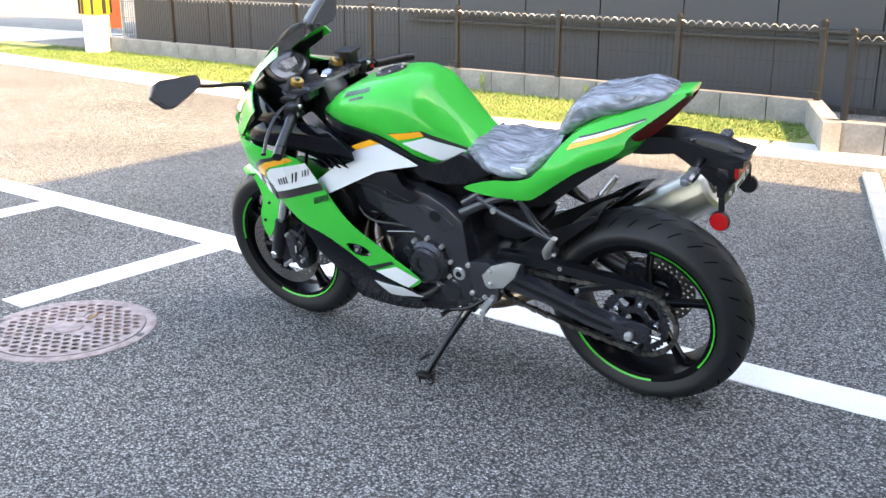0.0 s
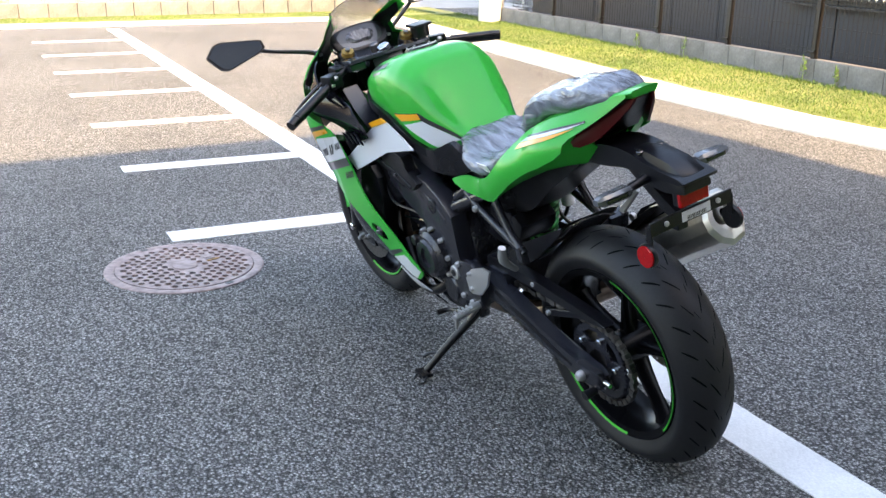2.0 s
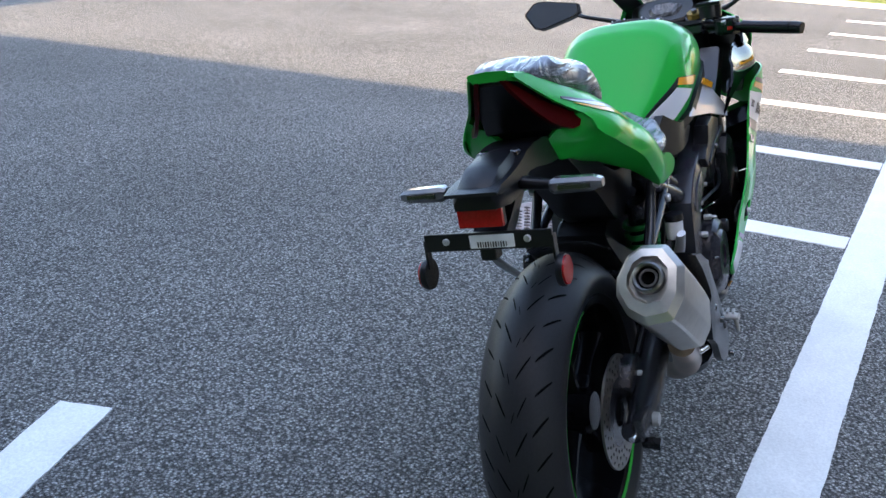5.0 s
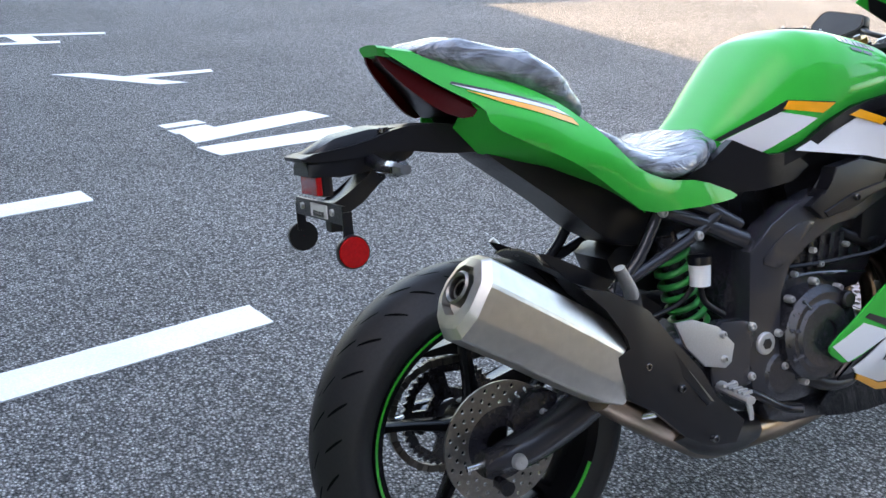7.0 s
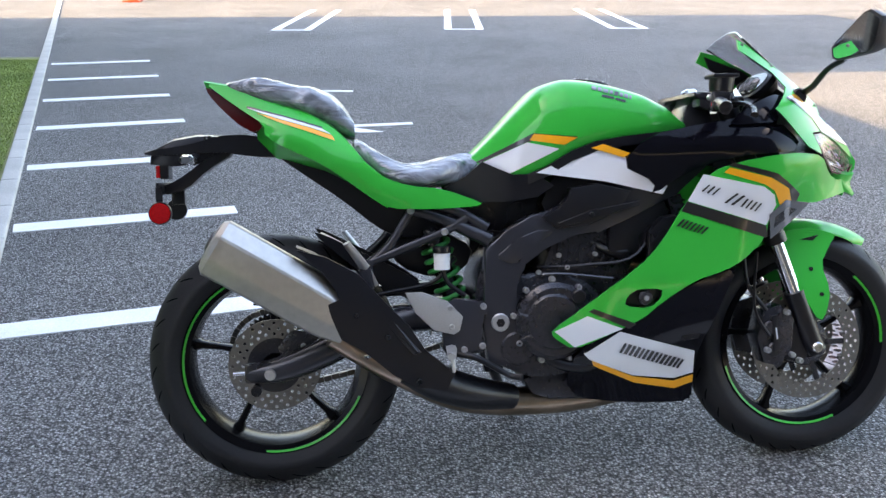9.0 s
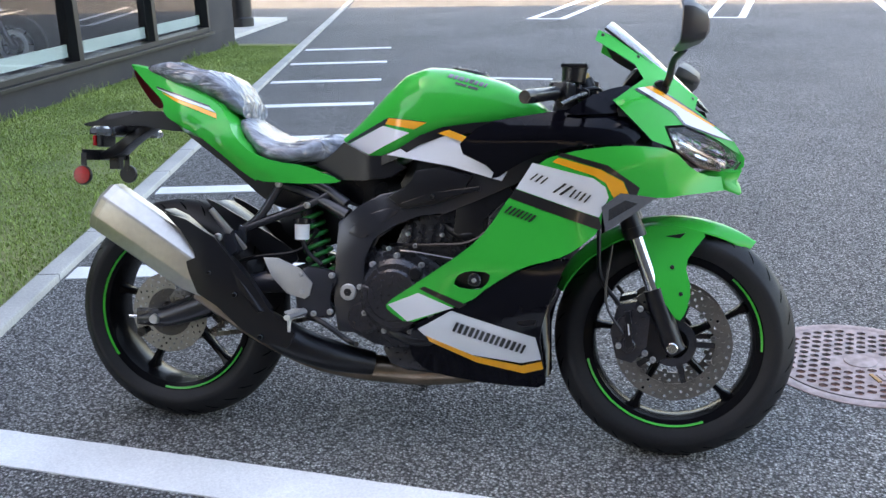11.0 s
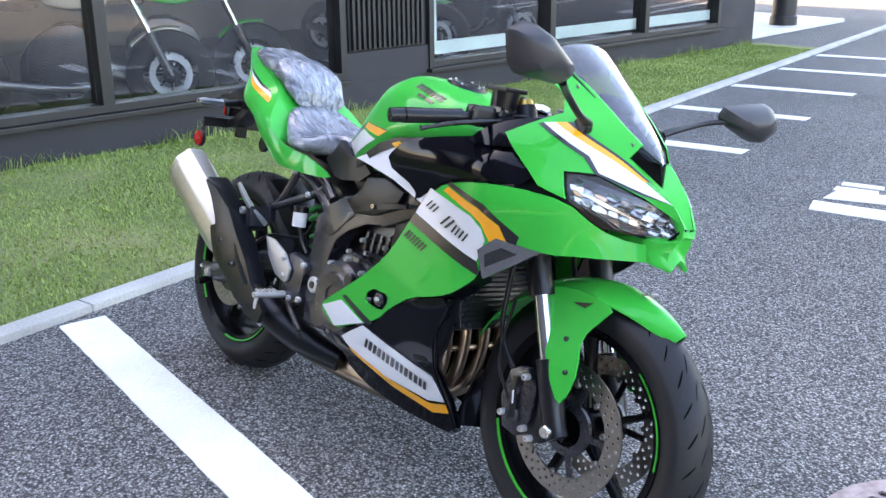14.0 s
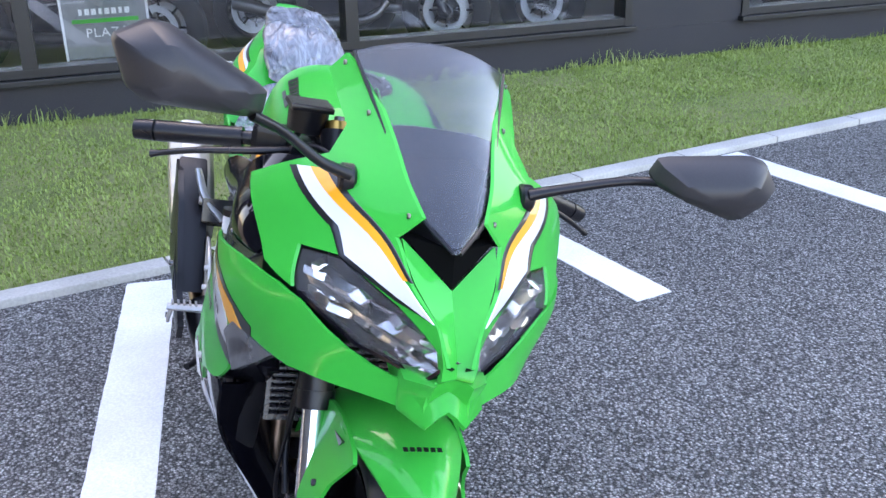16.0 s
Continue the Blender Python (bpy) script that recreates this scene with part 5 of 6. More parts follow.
cal = slab("rear_caliper", [(.02, .345), (.06, .40), (.12, .395), (.13, .35), (.09, .315)], -.125, -.078, ENGINE, bike, .008, 1, "black rear brake caliper")
bolt(cal, .09, -.128, .36, .007, CAST, -1)
tube("brake_hose", [(.12, -.12, .39), (.25, -.13, .47), (.40, -.12, .50), (.46, -.12, .56)], .005, PLASTIC, bike, 8, 5)
# shock with its green spring
bm = bmesh.new()
a, b = Vector((.475, -.075, .40)), Vector((.405, -.075, .63))
d = (b - a).normalized()
e1 = d.cross(Vector((0, 1, 0))).normalized()
e2 = d.cross(e1)
sweep(bm, [a + (b - a) * (.15 + .7 * k / 84) + .034 * (math.cos(k * .5) * e1 + math.sin(k * .5) * e2) for k in range(85)], .0065, 8, 1)
shock = part("shock_spring", bm, SPRING, bike, "green shock absorber spring", 60)
tube("shock_body", [a, a.lerp(b, .5), b], [.020, .024, .022], ENGINE, shock, 12, 2)
tank2 = tube("brake_fluid_cup", [(.425, -.150, .535), (.425, -.150, .575)], [.019, .020], TAG, bike, 12, 1, label="milky rear brake fluid cup")
tube("cup_cap", [(.425, -.150, .575), (.425, -.150, .590)], .022, PLASTIC, tank2, 12, 1)
tube("cup_hose", [(.425, -.150, .535), (.44, -.145, .50), (.48, -.15, .47)], .006, PLASTIC, bike, 8, 4)
slab("airbox_side", [(.47, .70), (.56, .715), (.70, .705), (.76, .66), (.70, .62), (.56, .615), (.48, .64)], -.075, .075, PLASTIC, bike, .012, 1)
slab("battery_box", [(.30, .60), (.44, .62), (.52, .58), (.50, .52), (.42, .50), (.33, .53)], -.03, .085, PLASTIC, bike, .01, 1)
# pedals and side stand
tube("brake_pedal", [(.45, -.17, .335), (.50, -.195, .325), (.57, -.205, .285), (.60, -.225, .28)], [.009, .008, .007, .008], PLASTIC, bike, 8, 4, label="black brake pedal")
tube("shift_lever", [(.47, .17, .335), (.53, .195, .30), (.59, .20, .285), (.60, .235, .285)], [.008, .007, .007, .009], PLASTIC, bike, 8, 4, label="black shift lever")
tube("shift_rod", [(.50, .165, .36), (.58, .155, .39)], .005, CHROME, bike, 8, 1)
stand = tube("side_stand", [(.575, .110, .250), (.593, .142, .218), (.624, .212, .155), (.655, .282, .086)], [.015, .014, .012, .011], PLASTIC, bike, 10, 4, label="black side stand leg")
foot = Matrix.Translation((.659, .292, .0790)) @ Matrix.Rotation(radians(14), 4, 'X')
cuboid("stand_foot", PLASTIC, stand, (0, 0, 0), (.055, .035, .010), .003, m=foot)
tube("stand_tang", [(.638, .238, .130), (.672, .250, .125), (.688, .272, .113)], .005, PLASTIC, stand, 8, 4)
tube("stand_loop", [(.636, .294, .081), (.611, .321, .078), (.641, .341, .076), (.671, .311, .077)], .0035, PLASTIC, stand, 6, 5)
slab("stand_mount", [(.545, .29), (.61, .29), (.61, .235), (.56, .23)], .085, .118, FRAME, bike, .005)
tube("stand_spring", [(.56, .12, .27), (.605, .160, .20), (.618, .185, .180)], .007, STEEL, stand, 8, 3)

# ---- front end ----
steer = Vector((.247, 0, -.65)).normalized()
for s in (-1, 1):
    p = lambda d, y=.105: tuple(Vector((1.138, s * y, .948)) + steer * d)
    leg = tube("fork_leg", [p(-.005), p(.20), p(.385), p(.387)], [.0265, .0265, .0265, .024], PLASTIC, bike, 18, 1, label="black upside-down fork leg")
    tube("fork_slider", [p(.36), p(.56)], .0185, CHROME, leg, 18, 1, label="chromed fork slider")
    tube("axle_clamp", [p(.54), p(.60), p(.68), tuple(Vector(p(.705)) + Vector((.006, 0, 0)))], [.026, .027, .026, .024], PLASTIC, leg, 14, 3, label="black fork foot")
    tube("dust_seal", [p(.378), p(.405)], .0285, PLASTIC, leg, 18, 1)
    knob("axle_end", BRIGHT, leg, 1.38, s * .132, .302, .014, .014, 20)
    cap = tube("fork_cap", [p(-.018), p(-.002)], [.0205, .022], GOLD, leg, 8, 1, label="gold fork cap")
    tube("cap_stud", [p(-.026), p(-.016)], .008, STEEL, cap, 10, 1)
    calf = slab("front_caliper", [(1.245, .400), (1.29, .412), (1.325, .375), (1.32, .30), (1.285, .255), (1.245, .265), (1.228, .33)], s * .052, s * .118, ENGINE, bike, .004, 0, "black radial brake caliper")
    for x, z in ((1.262, .355), (1.272, .300)):
        knob("piston_boss", ENGINE, calf, x, s * .118, z, .020, .018, 20)
    slab("caliper_plate", [(1.262, .385), (1.276, .388), (1.285, .30), (1.268, .29)], s * .117, s * .1285, PLASTIC, calf, .001)
    slab("caliper_mark", [(1.270, .355), (1.273, .356), (1.277, .328), (1.274, .327)], s * .1285, s * .1308, TAG, calf, 0)
    slab("caliper_mount", [(1.30, .36), (1.35, .40), (1.385, .33), (1.36, .255), (1.30, .27)], s * .082, s * .108, PLASTIC, calf, .006, 1)
    for x, z in ((1.30, .395), (1.315, .285), (1.25, .30), (1.335, .27)):
        bolt(calf, x, s * .130, z, .0075, CAST, s, .006)
    tube("brake_hose", [(1.25, s * .12, .40), (1.20, s * .12, .47), (1.19, s * .11, .58), (1.17, s * .08, .72)], .0055, PLASTIC, bike, 8, 5)
    tube("sensor_cable", [(1.26, s * .125, .33), (1.215, s * .13, .41), (1.225, s * .12, .55)], .0035, PLASTIC, bike, 6, 5)
    # fender side fins that run down the legs
    FIN = lambda q: .080 + .046 / (1 + np.exp((q[:, 1] - .515) / .034)) + .05 * (1.40 - q[:, 0])
    fin = shell("fender_fin", [(1.270, .578), (1.305, .597), (1.38, .603), (1.455, .585), (1.432, .555), (1.402, .510), (1.420, .445), (1.410, .392), (1.392, .364), (1.352, .42), (1.290, .545)],
                FIN, s, GREEN, bike, 0, .006, .014, 1, (), "lime green front fender side", 30)
    for x, z in ((1.372, .500), (1.395, .436)):
        bolt(fin, x, s * (float(FIN(np.array([(x, z)]))[0]) + .002), z, .0055, ENGINE, s, .003)
    slab("fender_slot", [(1.352, .574), (1.402, .584), (1.388, .570)], s * .080, s * .0895, PLASTIC, fin, 0)
    # handlebar, grip, switch pod, lever; the bars are turned a little to the left
    at = lambda x, y, z: (x - (.024 * (y - .105) / .27 if s > 0 else 0), s * y, z - (.060 * (y - .105) / .27 if s > 0 else 0))
    bar = tube("handlebar", [at(1.115, .105, .928), at(1.105, .16, .922), at(1.073, .26, .909), at(1.034, .378, .895)], .011, PLASTIC, bike, 12, 3, label="black clip-on handlebar")
    tube("grip", [at(1.081, .235, .9125), at(1.070, .27, .908), at(1.042, .357, .897)], [.0165, .0155, .0165], PLASTIC, bar, 16, 3, label="black ribbed rubber grip")
    tube("bar_end", [at(1.041, .360, .897), at(1.031, .388, .893)], [.0165, .015], PLASTIC, bar, 14, 1)
    slab("bar_clamp", [(1.07, .905), (1.07, .945), (1.15, .945), (1.15, .905)], s * .08, s * .133, FRAME, bar, .008, 1)
    pod = cuboid("switch_pod", PLASTIC, bar, (0, 0, 0), (.045, .055, .046), .010, "black switch pod", pose(*at(1.098, .195, .919), 0, 0, s * 20))
    knob("switch_button", CAST, pod, *at(1.074, .19, .930), .007, .012, 10)
    cuboid("switch_rocker", RED if s < 0 else CAST, pod, (0, 0, 0), (.006, .014, .010), .002, m=pose(*at(1.073, .205, .914), 0, 0, s * 20))
    lever = tube("brake_lever" if s < 0 else "clutch_lever", [at(1.140, .165, .918), at(1.150, .22, .912), at(1.132, .30, .898), at(1.112, .352, .882), at(1.107, .365, .878)], [.008, .008, .007, .006, .009], PLASTIC, bar, 10, 5, .7, "black hand lever")
    slab("lever_perch", [(1.10, .903), (1.10, .935), (1.158, .931), (1.158, .905)], s * .14, s * .175, PLASTIC, bar, .006, 1)
    tube("bar_cable", [(1.115, s * .16, .92), (1.18, s * .13, .93), (1.19, s * .07, .88), (1.16, s * .04, .80)], .005, PLASTIC, bike, 8, 5)
    # mirrors
    base = (1.338, s * .128, .942)
    mirror = tube("mirror_stem", [base, (1.345, s * .170, .957), (1.352, s * (.222 if s < 0 else .26), .990 if s < 0 else .982), (1.372 if s < 0 else 1.385, s * (.266 if s < 0 else .305), 1.010 if s < 0 else .996)], [.011, .009, .008, .009], PLASTIC, bike, 10, 4, .8, "black mirror with an angular housing")
    knob("stem_foot", PLASTIC, mirror, base[0] - .012, base[1], base[2] - .008, .020, .022, 16)
    bolt(mirror, base[0] - .030, base[1], base[2] - .002, .006, CAST, s)
    tilt = Matrix.Translation((1.370 if s < 0 else 1.388, s * (.342 if s < 0 else .380), 1.046 if s < 0 else 1.004)) @ Matrix.Rotation(radians(s * -6), 4, 'Z') @ Matrix.Rotation(radians(-22 if s < 0 else 5), 4, 'X') @ Matrix.Rotation(radians(0 if s < 0 else 20), 4, 'Y')
    shape = ((-.098, .004), (-.090, .030), (.045, .042), (.070, .034), (.098, -.002), (.058, -.046), (.030, -.052), (-.085, -.010))
    bm = bmesh.new()
    skin(bm, [[tilt @ Vector((x, s * u * f, v * f)) for u, v in rounded(shape, 1, .10)] for x, f in ((.050, .30), (.040, .66), (.008, .96), (-.008, 1.0), (-.014, .985))])
    part("mirror_housing", bm, MIRROR_BODY, mirror, "matt black mirror housing", 35)
    bm = bmesh.new()
    skin(bm, [[tilt @ Vector((x, s * u * f, v * f)) for u, v in rounded(shape, 1, .10)] for x, f in ((-.013, .90), (-.0155, .90))])
    part("mirror_glass", bm, MIRRORS, mirror, "mirror glass")
    # inner dark sides of the cockpit
    shell("cockpit_side", [(1.10, .86), (1.14, .895), (1.20, .925), (1.26, .940), (1.28, .91), (1.25, .87)], lambda q: COWL(q) - .022, s, GLOSS, bike, 0, .006, .02, 1)

# fender over the wheel
bm = bmesh.new()
arc = []
for k in range(25):
    a = radians(53 + 103 * k / 24)
    r = .333 - .010 * math.cos((k / 24 - .4) * 3)
    w = .012 + .074 * min(1, k / 8) ** .7
    c, sn = math.cos(a), math.sin(a)
    row = [Vector((1.38 + (r - .030 * abs(u) ** 2.4) * c, u * w, .300 + (r - .030 * abs(u) ** 2.4) * sn)) for u in (-1, -.75, -.45, -.15, .15, .45, .75, 1)]
    arc.append(row + [v - Vector((c, 0, sn)) * .004 for v in reversed(row)])
skin(bm, arc)
fender = part("front_fender", bm, GREEN, bike, "lime green front fender", 40)
for k in range(6):
    cuboid("lettering_bar", DECAL, fender, (0, 0, 0), (.007, .0065, .001), 0, m=pose(1.38 + .3355 * math.cos(radians(73)), -.026 + .0095 * k, .300 + .3355 * math.sin(radians(73)), 0, 17, 0))

# triple clamp, dash, reservoir, key
slab("top_clamp", [(1.055, .935), (1.06, .952), (1.16, .930), (1.165, .912), (1.12, .918)], -.135, .135, FRAME, bike, .007, 1, "black top triple clamp")
knob("steering_nut", CHROME, bike, 1.095, 0, .952, .022, .016, 6, "bright steering nut", Matrix.Translation((1.095, 0, .952)) @ Matrix.Rotation(radians(70), 4, 'X') @ Matrix.Translation((-1.095, 0, -.952)))
knob("ignition_lock", STEEL, bike, 1.155, 0, .945, .016, .03, 18, "ignition lock with a key slot", Matrix.Translation((1.155, 0, .945)) @ Matrix.Rotation(radians(80), 4, 'X') @ Matrix.Translation((-1.155, 0, -.945)))
slab("lower_clamp", [(1.10, .76), (1.11, .79), (1.23, .75), (1.22, .72)], -.135, .135, FRAME, bike, .007, 1)
dashm = Matrix.Translation((1.262, 0, .968)) @ Matrix.Rotation(radians(-48), 4, 'Y')
bm = bmesh.new()
outline = rounded(((-.045, -.085), (-.05, .085), (.02, .105), (.045, .06), (.05, -.06), (.02, -.105)), 2)
skin(bm, [[dashm @ Vector((u * f, v * f, z)) for u, v in outline] for z, f in ((-.04, .7), (-.01, 1.0), (.004, 1.0), (.006, .96))])
dash = part("instrument_panel", bm, PLASTIC, bike, "black instrument panel under clear film", 40)
bm = bmesh.new()
skin(bm, [[dashm @ Vector((u * .82, v * .80, z)) for u, v in outline] for z in (.005, .0085)])
part("display", bm, LCD, dash, "grey glossy display")
bm = bmesh.new()
rings = []
for z, f in ((.009, .50), (.016, .38)):
    rings.append([dashm @ Vector((u * f + .006 * noise.noise(Vector((u * 60, v * 60, 2))), v * f, z + .006 * noise.noise(Vector((u * 50, v * 50, 5))))) for u, v in outline])
skin(bm, rings)
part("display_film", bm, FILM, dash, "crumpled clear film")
bm = bmesh.new()
skin(bm, [[Vector((x, w * u, lo + (hi - lo) * v)) for u, v in ((-1, 0), (1, 0), (1, .8), (.6, 1), (-.6, 1), (-1, .8))] for x, w, lo, hi in ((1.15, .085, .87, .90), (1.22, .085, .87, .93), (1.29, .078, .87, .985), (1.35, .052, .87, .945), (1.40, .034, .87, .912), (1.43, .012, .86, .885))])
part("cockpit_floor", bm, PLASTIC, bike, smooth=40)
res = tube("brake_reservoir", [(1.118, -.150, .945), (1.120, -.150, .980)], [.029, .031], PLASTIC, bike, 18, 1, label="black brake fluid reservoir")
cuboid("reservoir_lid", PLASTIC, res, (1.12, -.150, .983), (.064, .064, .010), .004)
tube("reservoir_hose", [(1.12, -.155, .947), (1.135, -.168, .935), (1.135, -.175, .925)], .005, PLASTIC, bike, 8, 3)

# ---------------- the lot's surroundings ----------------
BUILD = pose(-3.24, 0, 0, 0, 0, 5.14)
PANE = mat("window_glass", (0.93, 0.95, 0.95), 0.01, var=0.0, big=0.0, transmission=1.0, ior=1.75, rough_var=0.0)
INSIDE = mat("showroom_floor", (0.10, 0.095, 0.09), 0.35, var=0.15, scale=20)
INWALL = mat("showroom_wall", (0.20, 0.18, 0.16), 0.8, var=0.1, scale=30)
MINT = mat("pale_window_band", (0.60, 0.72, 0.68), 0.6, var=0.03)
STONE = mat("rough_stone", (0.30, 0.26, 0.22), 0.9, var=0.3, scale=25, bump=0.01, bump_scale=14, random_object=0.2)
PAVE = mat("pale_paving", (0.34, 0.33, 0.31), 0.85, var=0.12, scale=60, big=0.12)
PALE = mat("pale_concrete", (0.62, 0.60, 0.55), 0.8, var=0.1, scale=70, bump=0.001, big=0.1, random_object=0.05)
POSTWHITE = mat("white_painted_post", (0.75, 0.74, 0.70), 0.6, var=0.08, scale=30)
CONE = mat("orange_cone_plastic", (0.75, 0.09, 0.02), 0.45, var=0.08)
YELLOW = mat("yellow_guard_plastic", (0.75, 0.45, 0.02), 0.5, var=0.08)
BANNER = mat("orange_banner", (0.70, 0.10, 0.015), 0.6, var=0.06)
CARPAINT = mat("yellow_car_paint", (0.60, 0.36, 0.03), 0.3, var=0.03, coat=1.0)
CARDARK = mat("dark_car_trim", (0.02, 0.02, 0.022), 0.5)
FENCE = mat("dark_fence_metal", (0.018, 0.016, 0.016), 0.5, 0.3, var=0.12)
LEAF = mat("weed_leaf", (0.10, 0.17, 0.04), 0.6, island=0.4)

# ---- rear lawn, kerb ----
kerb_x = lambda y: -0.78 - 0.248 * y
wall_x = lambda y: -3.24 - 0.090 * y


def sheet(name, outline, z, material, label, category, depth=0.06):
    bm = bmesh.new()
    top = [bm.verts.new((x, y, z)) for x, y in outline]
    low = [bm.verts.new((x, y, z - depth)) for x, y in outline]
    bm.faces.new(top)
    for i in range(len(top)):
        j = (i + 1) % len(top)
        bm.faces.new((top[i], low[i], low[j], top[j]))
    return tagged(part(name, bm, material), label, category, kind="structure")


def blades(name, count, place, height, label, seed, material=None):
    """Grass: bent, tapering blades in tufts over an area."""
    rng = np.random.default_rng(seed)
    x, y, tall = place(rng, count)
    n = len(x)
    h = height * rng.uniform(.45, 1.25, n) * tall
    a, lean = rng.uniform(0, math.tau, n), rng.uniform(.15, .9, n)
    w = rng.uniform(.0016, .0034, n)
    dx, dy = np.cos(a), np.sin(a)
    px, py = -dy * w, dx * w
    z0 = np.full(n, .016)
    v = np.empty((n, 5, 3))
    v[:, 0] = np.c_[x - px, y - py, z0]
    v[:, 1] = np.c_[x + px, y + py, z0]
    mx, my = x + dx * h * lean * .35, y + dy * h * lean * .35
    v[:, 2] = np.c_[mx + px * .8, my + py * .8, z0 + h * .6]
    v[:, 3] = np.c_[mx - px * .8, my - py * .8, z0 + h * .6]
    v[:, 4] = np.c_[x + dx * h * lean, y + dy * h * lean, z0 + h * (1 - .3 * lean)]
    me = bpy.data.meshes.new(name)
    b = np.arange(n)[:, None] * 5
    loops = np.concatenate([b + [0, 1, 2, 3], b + [3, 2, 4]], 1).ravel()
    me.vertices.add(n * 5)
    me.vertices.foreach_set("co", v.ravel())
    me.loops.add(n * 7)
    me.loops.foreach_set("vertex_index", loops)
    me.polygons.add(n * 2)
    me.polygons.foreach_set("loop_start", np.c_[np.arange(n) * 7, np.arange(n) * 7 + 4].ravel())
    me.update(calc_edges=True)
    me.materials.append(material or BLADE)
    return tagged(new(name, me), label, "grass", kind="stuff")


sheet("lawn", [(kerb_x(-3.1) - .1, -3.1), (kerb_x(9.55) - .1, 9.55), (wall_x(9.55), 9.55), (wall_x(-3.1), -3.1)], .016, GRASS, "short mown lawn in front of the building", "lawn")


def rear_area(rng, count):
    y = -3.05 + 12.3 * rng.uniform(0, 1, count) ** 1.0
    u = rng.uniform(0, 1, count)
    x = (kerb_x(y) - .12) * (1 - u) + (wall_x(y) + .03) * u
    patch = np.array([noise.noise(Vector((a * 1.6, b * 1.6, 3))) for a, b in zip(x, y)])
    tall = np.where(u > .95, 1.6, 1.0) * (1 + .5 * patch)
    keep = (patch > -.35) | (rng.uniform(0, 1, count) > .45)
    return x[keep], y[keep], tall[keep]


blades("lawn_grass", 170000, rear_area, .018, "short green lawn with pale dry patches", 4)


def tuft_area(rng, count):
    y = rng.uniform(-3, 9.2, count)
    return wall_x(y) + rng.uniform(.02, .14, count), y, rng.uniform(.5, 1.5, count) * (np.sin(y * 5) * .4 + .8)


blades("wall_grass", 2500, tuft_area, .08, "longer grass left standing at the wall", 8)

kerb = thing("kerb", Matrix(), "pale concrete lawn kerb of short blocks", "kerb", kind="structure")
bm = bmesh.new()
box(bm, 0, 0, 0, .092, .594, .11)
soften(bm, .008)
stone = part("kerb_block", bm, CONCRETE, kerb)
ky = -3.4
first = True
ang = 13.93
while ky < 26:
    ob = stone if first else new("kerb_block", stone.data)
    ob.parent = kerb
    ob.matrix_basis = pose(kerb_x(ky) - .055, ky, -.025, 0, 0, ang)
    first = False
    ky += .6 * math.cos(radians(ang))

# ---- the showroom ----
shop = thing("building", BUILD, "dark showroom building with large windows", "building", kind="structure")


def wall_piece(name, s0, s1, z0, z1, d0, d1, material, parent=shop, bevel=.004, label=""):
    return cuboid(name, material, parent, ((d0 + d1) / 2, (s0 + s1) / 2, (z0 + z1) / 2), (abs(d1 - d0), s1 - s0, z1 - z0), bevel, label)


S0, S1 = -3.1, 9.45
wall_piece("wall", S0, S1, 0, .235, -.22, 0, WALL_DARK, label="dark rendered plinth")
wall_piece("wall", S0, S1, 2.75, 3.6, -.22, 0, WALL_DARK)
wall_piece("wall", S0, -2.6, .235, 2.75, -.22, 0, WALL_DARK)
wall_piece("wall", 2.93, 3.82, .235, .46, -.22, 0, WALL_DARK)
wall_piece("wall", 2.93, 3.82, .46, 2.75, -.22, -.03, WALL_DARK)
wall_piece("wall", 8.6, S1, .235, 2.75, -.22, 0, WALL_DARK)
wall_piece("wall", S0, S0 + .2, 0, 3.6, -6, -.22, WALL_DARK)
wall_piece("wall", S1 - .2, S1, 0, 3.6, -6, -.22, WALL_DARK)
wall_piece("wall", S0, S1, 0, 3.6, -6.2, -6, INWALL)
louvre = cuboid("louvre_panel", FRAME_DARK, shop, (-.02, 3.375, 1.6), (.02, .80, 2.26), .003, "dark vertical louvre panel")
for k in range(15):
    cuboid("slat", FRAME_DARK, louvre, (.003, 3.01 + .052 * k, 1.6), (.03, .026, 2.24), .004)
cuboid("ceiling", INWALL, shop, (-3.1, (S0 + S1) / 2, 3.0), (5.7, S1 - S0 - .4, .08), 0)
cuboid("floor", INSIDE, shop, (-3.1, (S0 + S1) / 2, .01), (5.7, S1 - S0 - .4, .02), 0)
# unseen upper blocks, added to cast the lot's shade, set square to its sunlit edge
cuboid("upper_storey", WALL_DARK, shop, (0, 0, 0), (9.0, 10.85, 5.0), .02, "unseen upper block added to cast shade", BUILD.inverted() @ pose(-9.3, 2.22, 6.5))
cuboid("upper_storey", WALL_DARK, shop, (0, 0, 0), (9.0, 8.3, 11.0), .02, "taller unseen block added to cast shade", BUILD.inverted() @ pose(-9.8, 11.8, 9.2))
cuboid("roof_slab", WALL_DARK, shop, (0, 0, 0), (9.0, 12.4, .25), .02, m=BUILD.inverted() @ pose(-8.9, 3.05, 3.55, 0, 0, 5.14))


